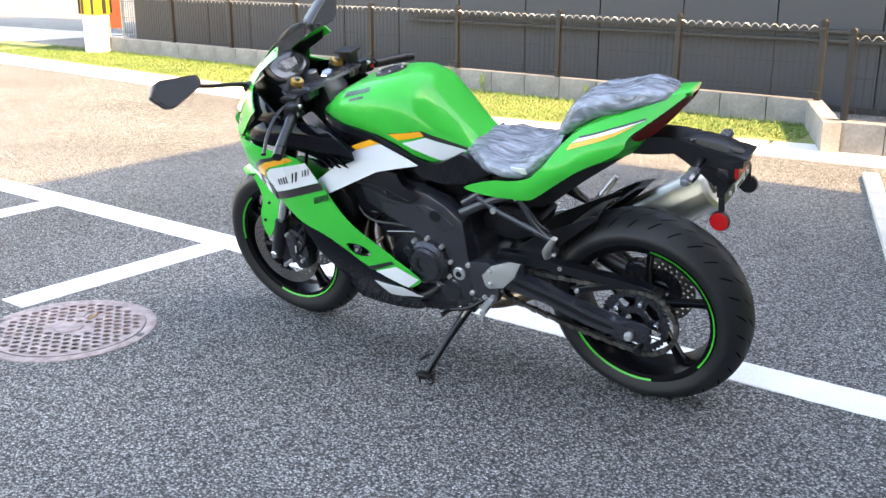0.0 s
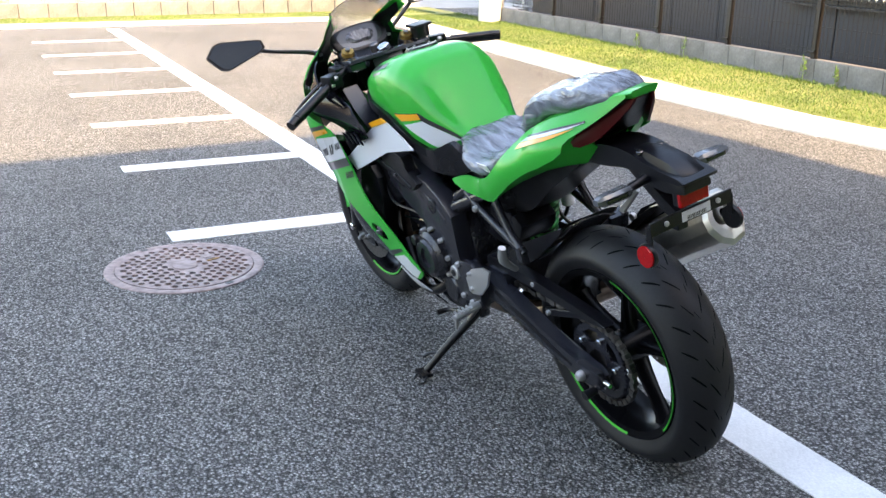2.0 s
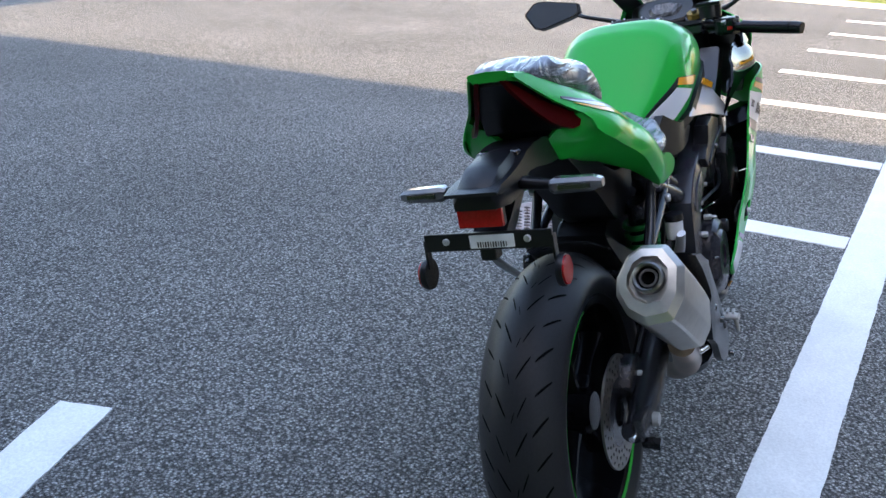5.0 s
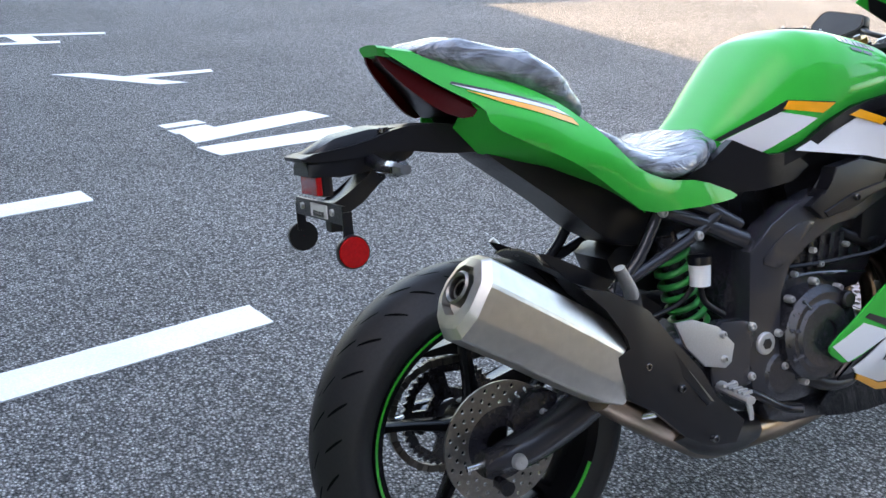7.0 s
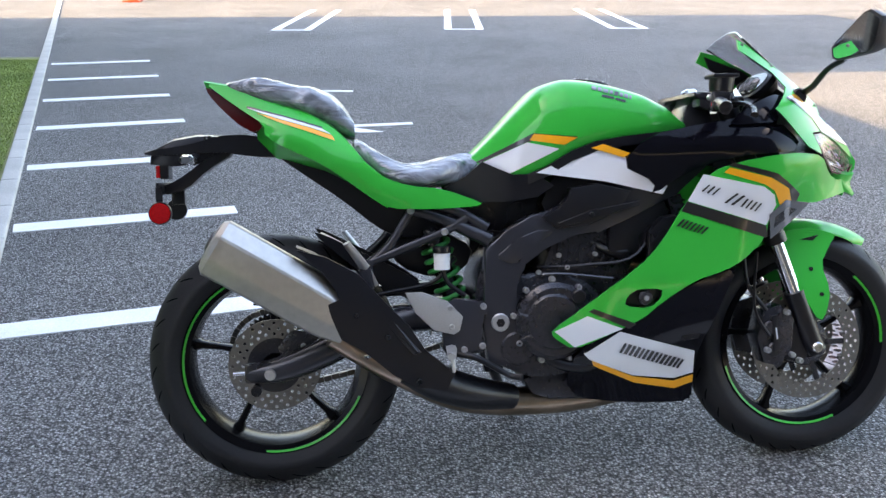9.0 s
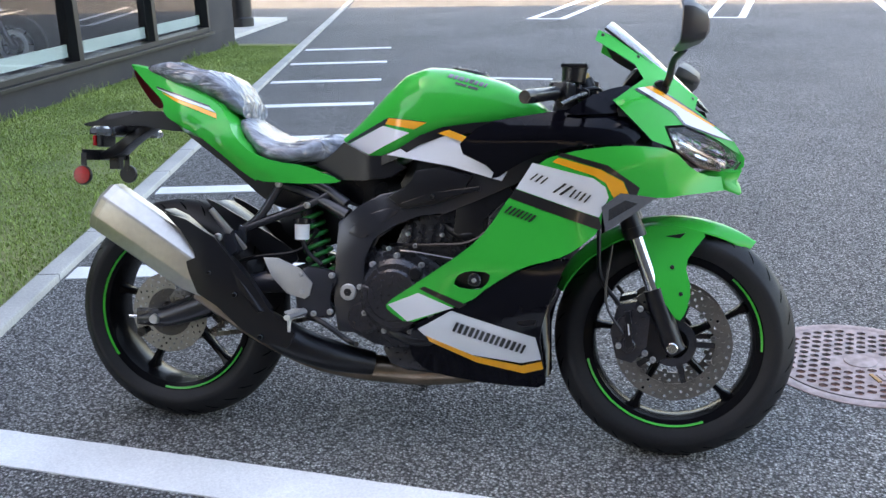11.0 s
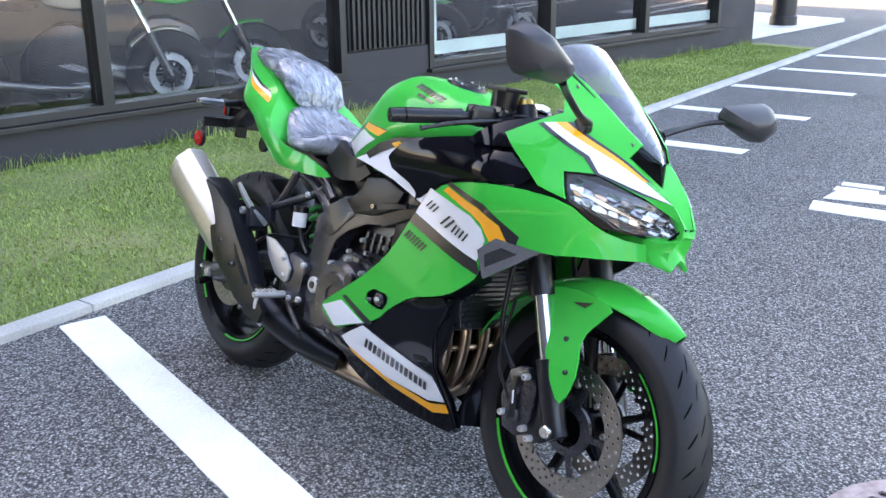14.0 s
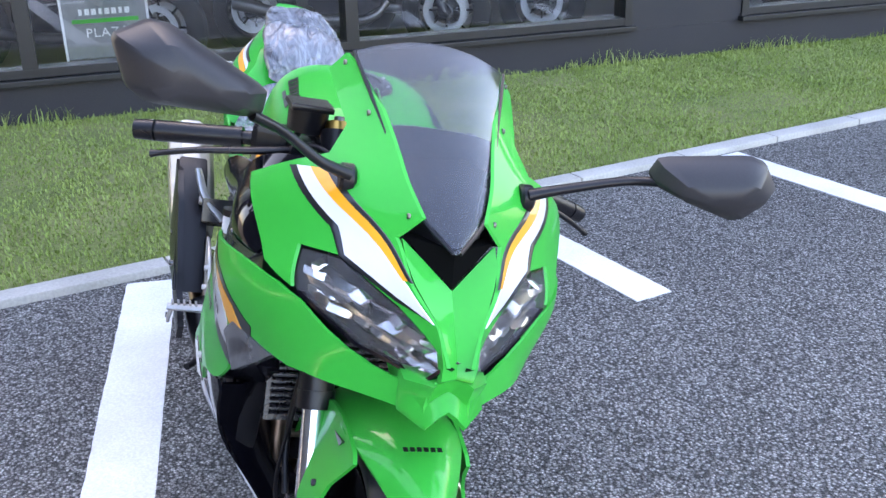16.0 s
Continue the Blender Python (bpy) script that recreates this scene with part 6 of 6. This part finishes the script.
def window(s0, s1, mullions, z0=.235, z1=2.75):
    w = thing("window_1" if s0 < 0 else "window_2", BUILD, "tall dark-framed showroom window", "window", kind="structure")
    fr = .055
    for a, b in ((s0, s0 + fr), (s1 - fr, s1)):
        wall_piece("window_frame", a, b, z0 + .03, z1, -.14, .015, FRAME_DARK, w)
    wall_piece("window_frame", s0, s1, z0 + .035, z0 + .085, -.14, .012, FRAME_DARK, w)
    wall_piece("window_frame", s0, s1, z1 - fr, z1, -.14, .012, FRAME_DARK, w)
    wall_piece("window_sill", s0 - .02, s1 + .02, z0, z0 + .032, -.16, .06, FRAME_DARK, w, label="dark metal sill")
    for m in mullions:
        wall_piece("mullion", m - .04, m + .04, z0 + .085, z1 - fr, -.13, .02, FRAME_DARK, w)
    cuts = [s0 + fr] + [q for m in mullions for q in (m - .04, m + .04)] + [s1 - fr]
    for a, b in zip(cuts[::2], cuts[1::2]):
        pane = wall_piece("pane", a, b, z0 + .085, z1 - fr, -.07, -.06, PANE, w, 0)
        pane.visible_shadow = False
    return w


window(-2.6, 2.93, (-.85, .98))
win = window(3.82, 8.6, (5.45, 7.05))
for a, b in ((3.95, 5.38), (5.52, 6.98), (7.12, 8.5)):
    wall_piece("window_band", a, b, .36, .47, -.085, -.08, MINT, win, 0, "pale mint band inside the glass")
wall_piece("window_band", 3.90, 4.0, .36, 2.4, -.095, -.09, MINT, win, 0, "pale mint band inside the glass")

# poster inside the near window: picture strokes, green rule and two rows of plain bars
poster = cuboid("poster", mat("poster_grey", (.20, .21, .22), .5, var=.1), None, (0, 0, 0), (.008, .46, .95), .002)
poster.matrix_basis = BUILD @ pose(-.14, -.42, .80)
tagged(poster, "grey shop poster with a green rule and pale bars", "poster")
for y in (-.232, .232):
    cuboid("poster_edge", TAG, poster, (.006, y, 0), (.012, .014, .96), .002)
cuboid("poster_rule", TAPE, poster, (.006, .0, -.265), (.003, .36, .022), 0)
for k in range(8):
    cuboid("lettering_bar", TAG, poster, (.006, -.13 + .036 * k, -.215), (.003, .026 if k % 3 else .018, .034), 0)
word = bpy.data.curves.new("poster_word", 'FONT')
word.body, word.size, word.extrude, word.space_character = "PLAZA", .072, .001, 1.15
word.materials.append(TAG)
sign = new("poster_word", word)
sign.parent = poster
sign.matrix_basis = Matrix(((0, 0, 1, .0065), (1, 0, 0, -.115), (0, 1, 0, -.355), (0, 0, 0, 1)))
for k in range(4):
    cuboid("poster_stroke", TAG, poster, (.006, -.12 + .08 * k, -.10 + .05 * (k % 2)), (.003, .018, .10), 0, m=pose(0, 0, 0, 12 * (k - 1.5), 0, 0))


def shown_bike(m, tone, label):
    """A motorcycle parked inside, seen from its front wheel."""
    b = thing("display_motorcycle", m, label, "motorcycle", "motorcycles in the showroom")
    for x, n in ((0, "front_wheel"), (-1.42, "rear_wheel")):
        bm = bmesh.new()
        lathe(bm, [(.20, -.05), (.27, -.055), (.315, -.03), (.325, 0), (.315, .03), (.27, .055), (.20, .05)], 40, (x, 0, .325))
        w = part(n, bm, RUBBER, b, smooth=40)
        turned("rim", [(.200, -.03), (.208, -.045), (.208, .045), (.200, .03)], STEEL, w, (x, 0, .325), 40, "dark metal wheel rim")
        turned("brake_disc", [(.112, .068), (.155, .068), (.155, .074), (.112, .074)], WHITE, w, (x, 0, .325), 40, "bright brake disc")
        turned("brake_disc", [(.112, -.074), (.155, -.074), (.155, -.068), (.112, -.068)], WHITE, w, (x, 0, .325), 40, "bright brake disc")
        for k in range(5):
            a = k * math.tau / 5
            knob("disc_bolt", CHROME, w, x + .085 * math.cos(a), 0, .325 + .085 * math.sin(a), .010, .15, 8)
        knob("hub", ENGINE, w, x, 0, .325, .06, .16, 20)
        for k in range(8):
            a = k * math.tau / 8
            tube("spoke", [(x + .05 * math.cos(a), 0, .325 + .05 * math.sin(a)), (x + .19 * math.cos(a), 0, .325 + .19 * math.sin(a))], .008, ENGINE, w, 6, 1)
    for s in (-1, 1):
        tube("fork_leg", [(0, s * .10, .32), (-.075, s * .10, .51), (-.13, s * .10, .64)], [.030, .032, .034], ENGINE, b, 12, 1)
        tube("fork_tube", [(-.128, s * .10, .635), (-.28, s * .10, 1.0)], .021, CHROME, b, 12, 1, label="bright fork tube")
    bm = bmesh.new()
    lathe(bm, [(.345, -.07), (.357, 0), (.345, .07), (.335, .07), (.347, 0), (.335, -.07)], 20, (0, 0, .325), True, (75, 140))
    part("mudguard", bm, tone, b, smooth=40)
    slab("tank", [(-.35, .85), (-.45, 1.02), (-.75, 1.0), (-.85, .86), (-.6, .80)], -.14, .14, tone, b, .04, 1)
    slab("engine", [(-.45, .30), (-.40, .62), (-.70, .75), (-.95, .60), (-.98, .32)], -.17, .17, ENGINE, b, .03, 1)
    slab("seat", [(-.84, .84), (-.95, .80), (-1.40, .86), (-1.42, .92), (-.98, .88)], -.13, .13, SEAT, b, .03, 1)
    tube("exhaust", [(-.40, -.1, .40), (-.55, -.16, .28), (-1.0, -.18, .30), (-1.5, -.2, .40)], [.025, .03, .04, .045], STEEL, b, 10, 4)
    tube("handlebar", [(-.30, -.38, 1.06), (-.28, -.15, 1.03), (-.28, .15, 1.03), (-.30, .38, 1.06)], .014, PLASTIC, b, 8, 4)
    knob("headlight", BRIGHT, b, -.20, 0, .92, .085, .12, 24, m=Matrix.Translation((-.20, 0, .92)) @ Matrix.Rotation(radians(90), 4, 'Z') @ Matrix.Translation((.20, 0, -.92)))
    return b


for s, d, turn, tone in ((1.90, -.80, 60, SILVER), (2.68, -.85, 62, GREEN), (-.05, -1.0, 60, SILVER), (5.2, -1.2, 15, GREEN), (6.6, -1.3, 10, GLOSS)):
    shown_bike(BUILD @ pose(d, s, .02, 0, 0, turn), tone, "motorcycle parked behind the showroom glass")

# porch beyond the building's corner
sheet("porch_pad", [(-4.40, 9.62), (-4.88, 13.2), (-7.4, 13.6), (-7.4, 9.62)], .05, PALE, "pale concrete porch floor", "porch")
pillar = turned("pillar", [(.0005, 0), (.19, 0), (.19, .12), (.17, .14), (.17, 3.3), (.0005, 3.3)], FRAME_DARK, None, seg=32, closed=False)
pillar.data.transform(Matrix.Rotation(radians(90), 4, 'X'))
pillar.matrix_basis = pose(-5.0, 11.65, .05)
tagged(pillar, "dark round porch pillar on pale concrete", "pillar", kind="structure")

# ---- side verge: gutter, grass, low wall, fence, neighbour ----
gut_y = lambda x: float(np.interp(x, (-1, 1, 2, 3, 4.6, 7.5, 12.3), (-4.0, -3.98, -3.82, -3.78, -3.87, -4.28, -4.95)))
wal_y = lambda x: -5.29 - 0.115 * x
gutter = thing("gutter", Matrix(), "pale concrete gutter slabs along the lot", "gutter", kind="structure")
bm = bmesh.new()
box(bm, 0, 0, 0, .594, .60, .05)
soften(bm, .006)
g = part("gutter_slab", bm, PALE, gutter)
x, first = -.6, True
while x < 12.2:
    ob = g if first else new("gutter_slab", g.data)
    ob.parent = gutter
    ob.matrix_basis = pose(x, gut_y(x) - .31, -.010, 0, 0, math.degrees(math.atan2(gut_y(x + .3) - gut_y(x - .3), .6)))
    first = False
    x += .6
y = -4.75
while y < 16:
    ob = new("gutter_slab", g.data)
    ob.parent = gutter
    ob.matrix_basis = pose(12.35 + .06 * (y + 4), y, -.010, 0, 0, 86.6)
    y += .6
sheet("verge", [(.62, gut_y(.6) - .60), *((x, gut_y(x) - .60) for x in (2, 3, 4.6, 7.5, 12.3)), (12.65, -4.6), (13.0, 2.2), (14.1, 2.2), (13.9, -6.9), (12.4, wal_y(12.4)), (.80, wal_y(.80))], .02, GRASS, "sunlit grass verge beside the lot", "lawn")


def side_area(rng, count):
    n = int(count * .75)
    x = rng.uniform(.75, 12.4, n)
    u = rng.uniform(0, 1, n)
    y = (np.array([gut_y(q) for q in x]) - .62) * (1 - u) + (wal_y(x) + .07) * u
    m = count - n
    y2 = rng.uniform(-6.4, 2.2, m)
    x2 = rng.uniform(0, 1, m) * .95 + 12.75 + .04 * (y2 + 4)
    return np.r_[x, x2], np.r_[y, y2], np.r_[np.where(u > .9, 1.9, 1.0), np.ones(m)]


blades("verge_grass", 75000, side_area, .024, "green verge grass, blades toned down for sunlight", 5, VERGE_BLADE_SUN)
lowwall = thing("low_wall", Matrix(), "low grey concrete block wall", "wall", kind="structure")
bm = bmesh.new()
box(bm, 0, 0, .09, .395, .12, .27)
soften(bm, .006)
blk = part("wall_block", bm, BLOCK, lowwall)
spots = [(1.0 + .4 * k, wal_y(1.0 + .4 * k), -6.5) for k in range(26)]
spots += [(.78 - .125 * k, -5.22 + .36 * k, 109) for k in range(3)]
spots += [(.33 - .4 * k, -4.42, 0) for k in range(6)]
spots += [(13.45 + .02 * k, -5.9 + .4 * k, 92) for k in range(20)]
for k, (x, y, a) in enumerate(spots):
    ob = blk if k == 0 else new("wall_block", blk.data)
    ob.parent = lowwall
    ob.matrix_basis = pose(x, y, 0, 0, 0, a)


def fence_panel(m, length, label):
    f = thing("fence", m, label, "fence", "fence panels on the low wall")
    cuboid("post", FENCE, f, (0, 0, .30), (.045, .045, .60), .004)
    knob("post_cap", FENCE, f, 0, 0, .60, .03, .05, 12)
    for z in (.06, .55):
        cuboid("post_clip", FENCE, f, (.02, .03, z), (.09, .02, .022), .003)
    bm = bmesh.new()
    k = .05
    while k < length:
        box(bm, k, 0, .295, .005, .005, .53)
        k += .055
    for z in (.05, .09, .29, .51, .55):
        box(bm, length / 2, .006, z, length, .005, .006)
    part("wire_mesh", bm, FENCE, f)
    bm = bmesh.new()
    sweep(bm, [(k * .014, .018 * math.sin(k * 1.1), .56 + .018 * math.cos(k * 1.1)) for k in range(int(length / .014))], .003, 4, 1)
    part("wire_coil", bm, CAST, f)
    return f


for k in range(8):
    x = .82 + 1.22 * k
    fence_panel(pose(x, wal_y(x), .225, 0, 0, -6.5), 1.22, "dark wire fence on the low concrete wall")
for k in range(2):
    fence_panel(pose(.42 - 1.1 * k, -4.44, .225, 0, 0, 180), 1.1, "dark wire fence on the low concrete wall")
neigh = thing("neighbour_building", pose(3.7, -6.72, 0, 0, 0, -6.0), "dark grey clad building beyond the fence", "building", kind="structure")
# Upper height is unseen, raised to hold sky light off this side.
cuboid("wall", CLADDING, neigh, (0, -2.0, 4.6), (15.5, 4.0, 9.2), .01)
for k in range(17):
    cuboid("cladding_sheet", CLADDING, neigh, (-7.3 + .92 * k, .012, 4.6), (.905, .022, 9.1), .004)
for z in (.62, .70):
    cuboid("trim_rail", FRAME_DARK, neigh, (-2.6, .07, z), (9.5, .09, .03), .004)
# weeds on the wall
for k, (x, h) in enumerate(((4.1, .16), (4.5, .22), (2.9, .14), (6.3, .2), (7.2, .17))):
    rng = random.Random(k)
    bm = bmesh.new()
    for i in range(26):
        a, z = rng.uniform(0, 6.28), rng.uniform(.02, h)
        r = .015 + .03 * (1 - z / h)
        p = Vector((r * math.cos(a), r * math.sin(a), z))
        q = Vector((-math.sin(a), math.cos(a), 0)) * .007
        bm.faces.new([bm.verts.new(Vector((p.x * .2, p.y * .2, z))), bm.verts.new(p + q), bm.verts.new(p * 1.25 + Vector((0, 0, .01))), bm.verts.new(p - q)])
    box(bm, 0, 0, h / 2, .004, .004, h)
    w = part("weed", bm, LEAF)
    w.matrix_basis = pose(x, wal_y(x) + .10, .02)
    tagged(w, "small weed growing at the low wall", "weed", "weeds")

# utility pole foot with guard, banner, white gatepost
pole = thing("utility_pole", pose(11.0, -6.40, 0), "concrete pole with a yellow and black guard", "pole")
turned("pole_shaft", [(.0005, 0), (.19, 0), (.15, 6), (.0005, 6)], PALE, pole, seg=24, closed=False).data.transform(Matrix.Rotation(radians(90), 4, 'X'))
gd = turned("pole_guard", [(.185, .55), (.20, .55), (.19, 1.5), (.175, 1.5)], YELLOW, pole, seg=24, label="yellow and black striped guard")
gd.data.transform(Matrix.Rotation(radians(90), 4, 'X'))
for k in range(8):
    a = k * math.tau / 8
    cuboid("guard_stripe", CARDARK, gd, (.197 * math.cos(a), .197 * math.sin(a), 1.02), (.012, .07, .92), 0)
ban = thing("banner", pose(12.2, -7.5, 0, 0, 0, -70), "orange upright banner beside the fence", "banner")
cuboid("banner_cloth", BANNER, ban, (0, 0, 1.05), (.02, .55, 1.6), .004)
cuboid("banner_pole", CAST, ban, (0, -.29, 1.0), (.03, .03, 2.0), .004)
cuboid("banner_foot", CONCRETE, ban, (0, 0, .06), (.3, .6, .12), .02)
gp = cuboid("gatepost", POSTWHITE, None, (0, 0, 1.0), (.42, .42, 2.0), .02)
gp.matrix_basis = pose(14.4, -6.65, 0)
tagged(gp, "square white painted gatepost", "gatepost", kind="structure")
gp2 = cuboid("gatepost", POSTWHITE, None, (0, 0, .5), (.4, .4, 1.0), .02)
gp2.matrix_basis = pose(14.2, 3.1, 0)
tagged(gp2, "square white painted gatepost", "gatepost", kind="structure")

# beyond the verge: pavement, stone edging, parked car
sheet("pavement", [(13.55, -9), (14.2, 2.6), (14.2, 14), (60, 14), (60, -9)], .012, PAVE, "pale pavement and street beyond the verge", "pavement", .03)
edging = thing("stone_edging", Matrix(), "row of rough garden stones", "edging", kind="structure")
rng = random.Random(5)
for k in range(34):
    bm = bmesh.new()
    bmesh.ops.create_icosphere(bm, subdivisions=2, radius=.5)
    for v in bm.verts:
        v.co = Vector((v.co.x * rng.uniform(.55, .6), v.co.y * .42, v.co.z * .5)) * (1 + .25 * noise.noise(v.co * 2 + Vector((k, 0, 0))))
    s = part("stone", bm, STONE, edging, smooth=30)
    s.matrix_basis = pose(15.0 + .03 * k + rng.uniform(-.08, .08), -2.9 + .5 * k, .08, 0, 0, rng.uniform(60, 120))


def parked_car(m):
    car = thing("parked_car", m, "yellow parked van with dark trim", "car")
    slab("body", [(-1.7, .35), (-1.75, 1.0), (-1.65, 1.75), (.9, 1.78), (1.35, 1.1), (1.72, .95), (1.74, .35)], -.72, .72, CARPAINT, car, .07, 1)
    slab("window", [(-1.4, 1.05), (-1.35, 1.6), (.80, 1.62), (1.15, 1.1)], -.735, .735, GLASSY, car, .02, 1)
    slab("sill", [(-1.72, .25), (-1.72, .42), (1.74, .42), (1.74, .25)], -.735, .735, CARDARK, car, .03)
    for x in (-1.1, 1.12):
        for s in (-1, 1):
            w = knob("wheel", RUBBER, car, x, s * .66, .29, .29, .18, 32)
            turned("rim", [(.02, s * .08), (.19, s * .09), (.20, s * .095), (.19, s * .10), (.02, s * .105)], STEEL, w, (x, s * .66, .29), 24, "alloy rim")
    return car


parked_car(pose(17.6, -5.9, 0, 0, 0, 94))

# far end of the lot: folding gate, cone
for k in range(8):
    x = -4.1 + 2.5 * k
    f = thing("gate_section", pose(x, 21.3 + .17 * k, 0, 0, 0, 4), "dark brown folding gate section", "gate", "folding gate")
    cuboid("post", FENCE, f, (0, 0, .65), (.06, .06, 1.3), .005)
    cuboid("foot", FENCE, f, (0, 0, .05), (.25, .16, .05), .008)
    for z in (.14, .60, 1.15):
        cuboid("rail", FENCE, f, (1.25, 0, z), (2.5, .03, .035), .003)
    for i in range(30):
        cuboid("gate_bar", FENCE, f, (.05 + i * .083, 0, .64), (.014, .014, 1.0), 0)
cone = thing("traffic_cone", pose(-4.4, 20.7, 0), "orange traffic cone with white bands", "cone")
cuboid("cone_base", CONE, cone, (0, 0, .02), (.38, .38, .04), .01)
for z0, z1, m in ((.04, .25, CONE), (.25, .38, POSTWHITE), (.38, .50, CONE), (.50, .60, POSTWHITE), (.60, .70, CONE)):
    r = lambda z: .15 - .165 * z
    turned("cone_band", [(.0005, z0), (r(z0), z0), (r(z1), z1), (.0005, z1)], m, cone, seg=24, closed=False).data.transform(Matrix.Rotation(radians(90), 4, 'X'))

# ---- manhole ----
hole = thing("manhole_cover", pose(1.975, .684, 0, 0, 0, 20), "worn round iron manhole cover with a honeycomb grid", "manhole cover", kind="structure")
turned("manhole_frame", [(.268, -.01), (.306, -.01), (.306, .003), (.302, .005), (.272, .005), (.268, .003)], IRON, hole, seg=72, label="flat iron ring").data.transform(Matrix.Rotation(radians(90), 4, 'X'))
turned("cover_plate", [(.0005, -.008), (.266, -.008), (.266, .0), (.0005, .0)], mat("rust_in_recess", (.17, .08, .06), .85, .1, var=.3, scale=40), hole, seg=64, closed=False).data.transform(Matrix.Rotation(radians(90), 4, 'X'))
ring = lambda r, n, cx=0, cy=0, sx=1, sy=1: [(cx + r * sx * math.cos(k * math.tau / n), cy + r * sy * math.sin(k * math.tau / n)) for k in range(n)]
loops = [ring(.265, 72)]
for j in range(-9, 10):
    for i in range(-9, 10):
        x, y = (i + .5 * (j % 2)) * .0385, j * .0335
        if math.hypot(x, y) > .243 or (x / .092) ** 2 + (y / .062) ** 2 < 1 or (abs(x) < .045 and -.16 < y < -.08):
            continue
        loops.append(ring(.0152, 6, x, y, 1, .92))
v, tris = filled(loops, .04)
n = len(v)
seen = {(t[i], t[(i + 1) % 3]) for t in tris for i in range(3)}
linked("cover_grid", [(p[0], p[1], .006) for p in v] + [(p[0], p[1], -.002) for p in v], [tuple(t) for t in tris] + [(b, a, a + n, b + n) for a, b in seen if (b, a) not in seen], IRON, hole, "raised honeycomb grid", 30)
turned("cover_badge", [(.0005, .006), (.05, .006), (.048, .009), (.0005, .0095)], IRON, hole, seg=32, closed=False).data.transform(Matrix.Rotation(radians(90), 4, 'X'))
for k in range(3):
    cuboid("cover_mark", mat("dark_yellow_badge", (.30, .17, .06), .7, var=.2) if k == 0 else IRON, hole, (-.02 + .02 * k, -.12, .0075), (.012, .055 - .012 * k, .004), .001)
for x in (-.283, .283):
    cuboid("lift_slot", CARDARK, hole, (x, 0, .0045), (.02, .03, .003), 0)
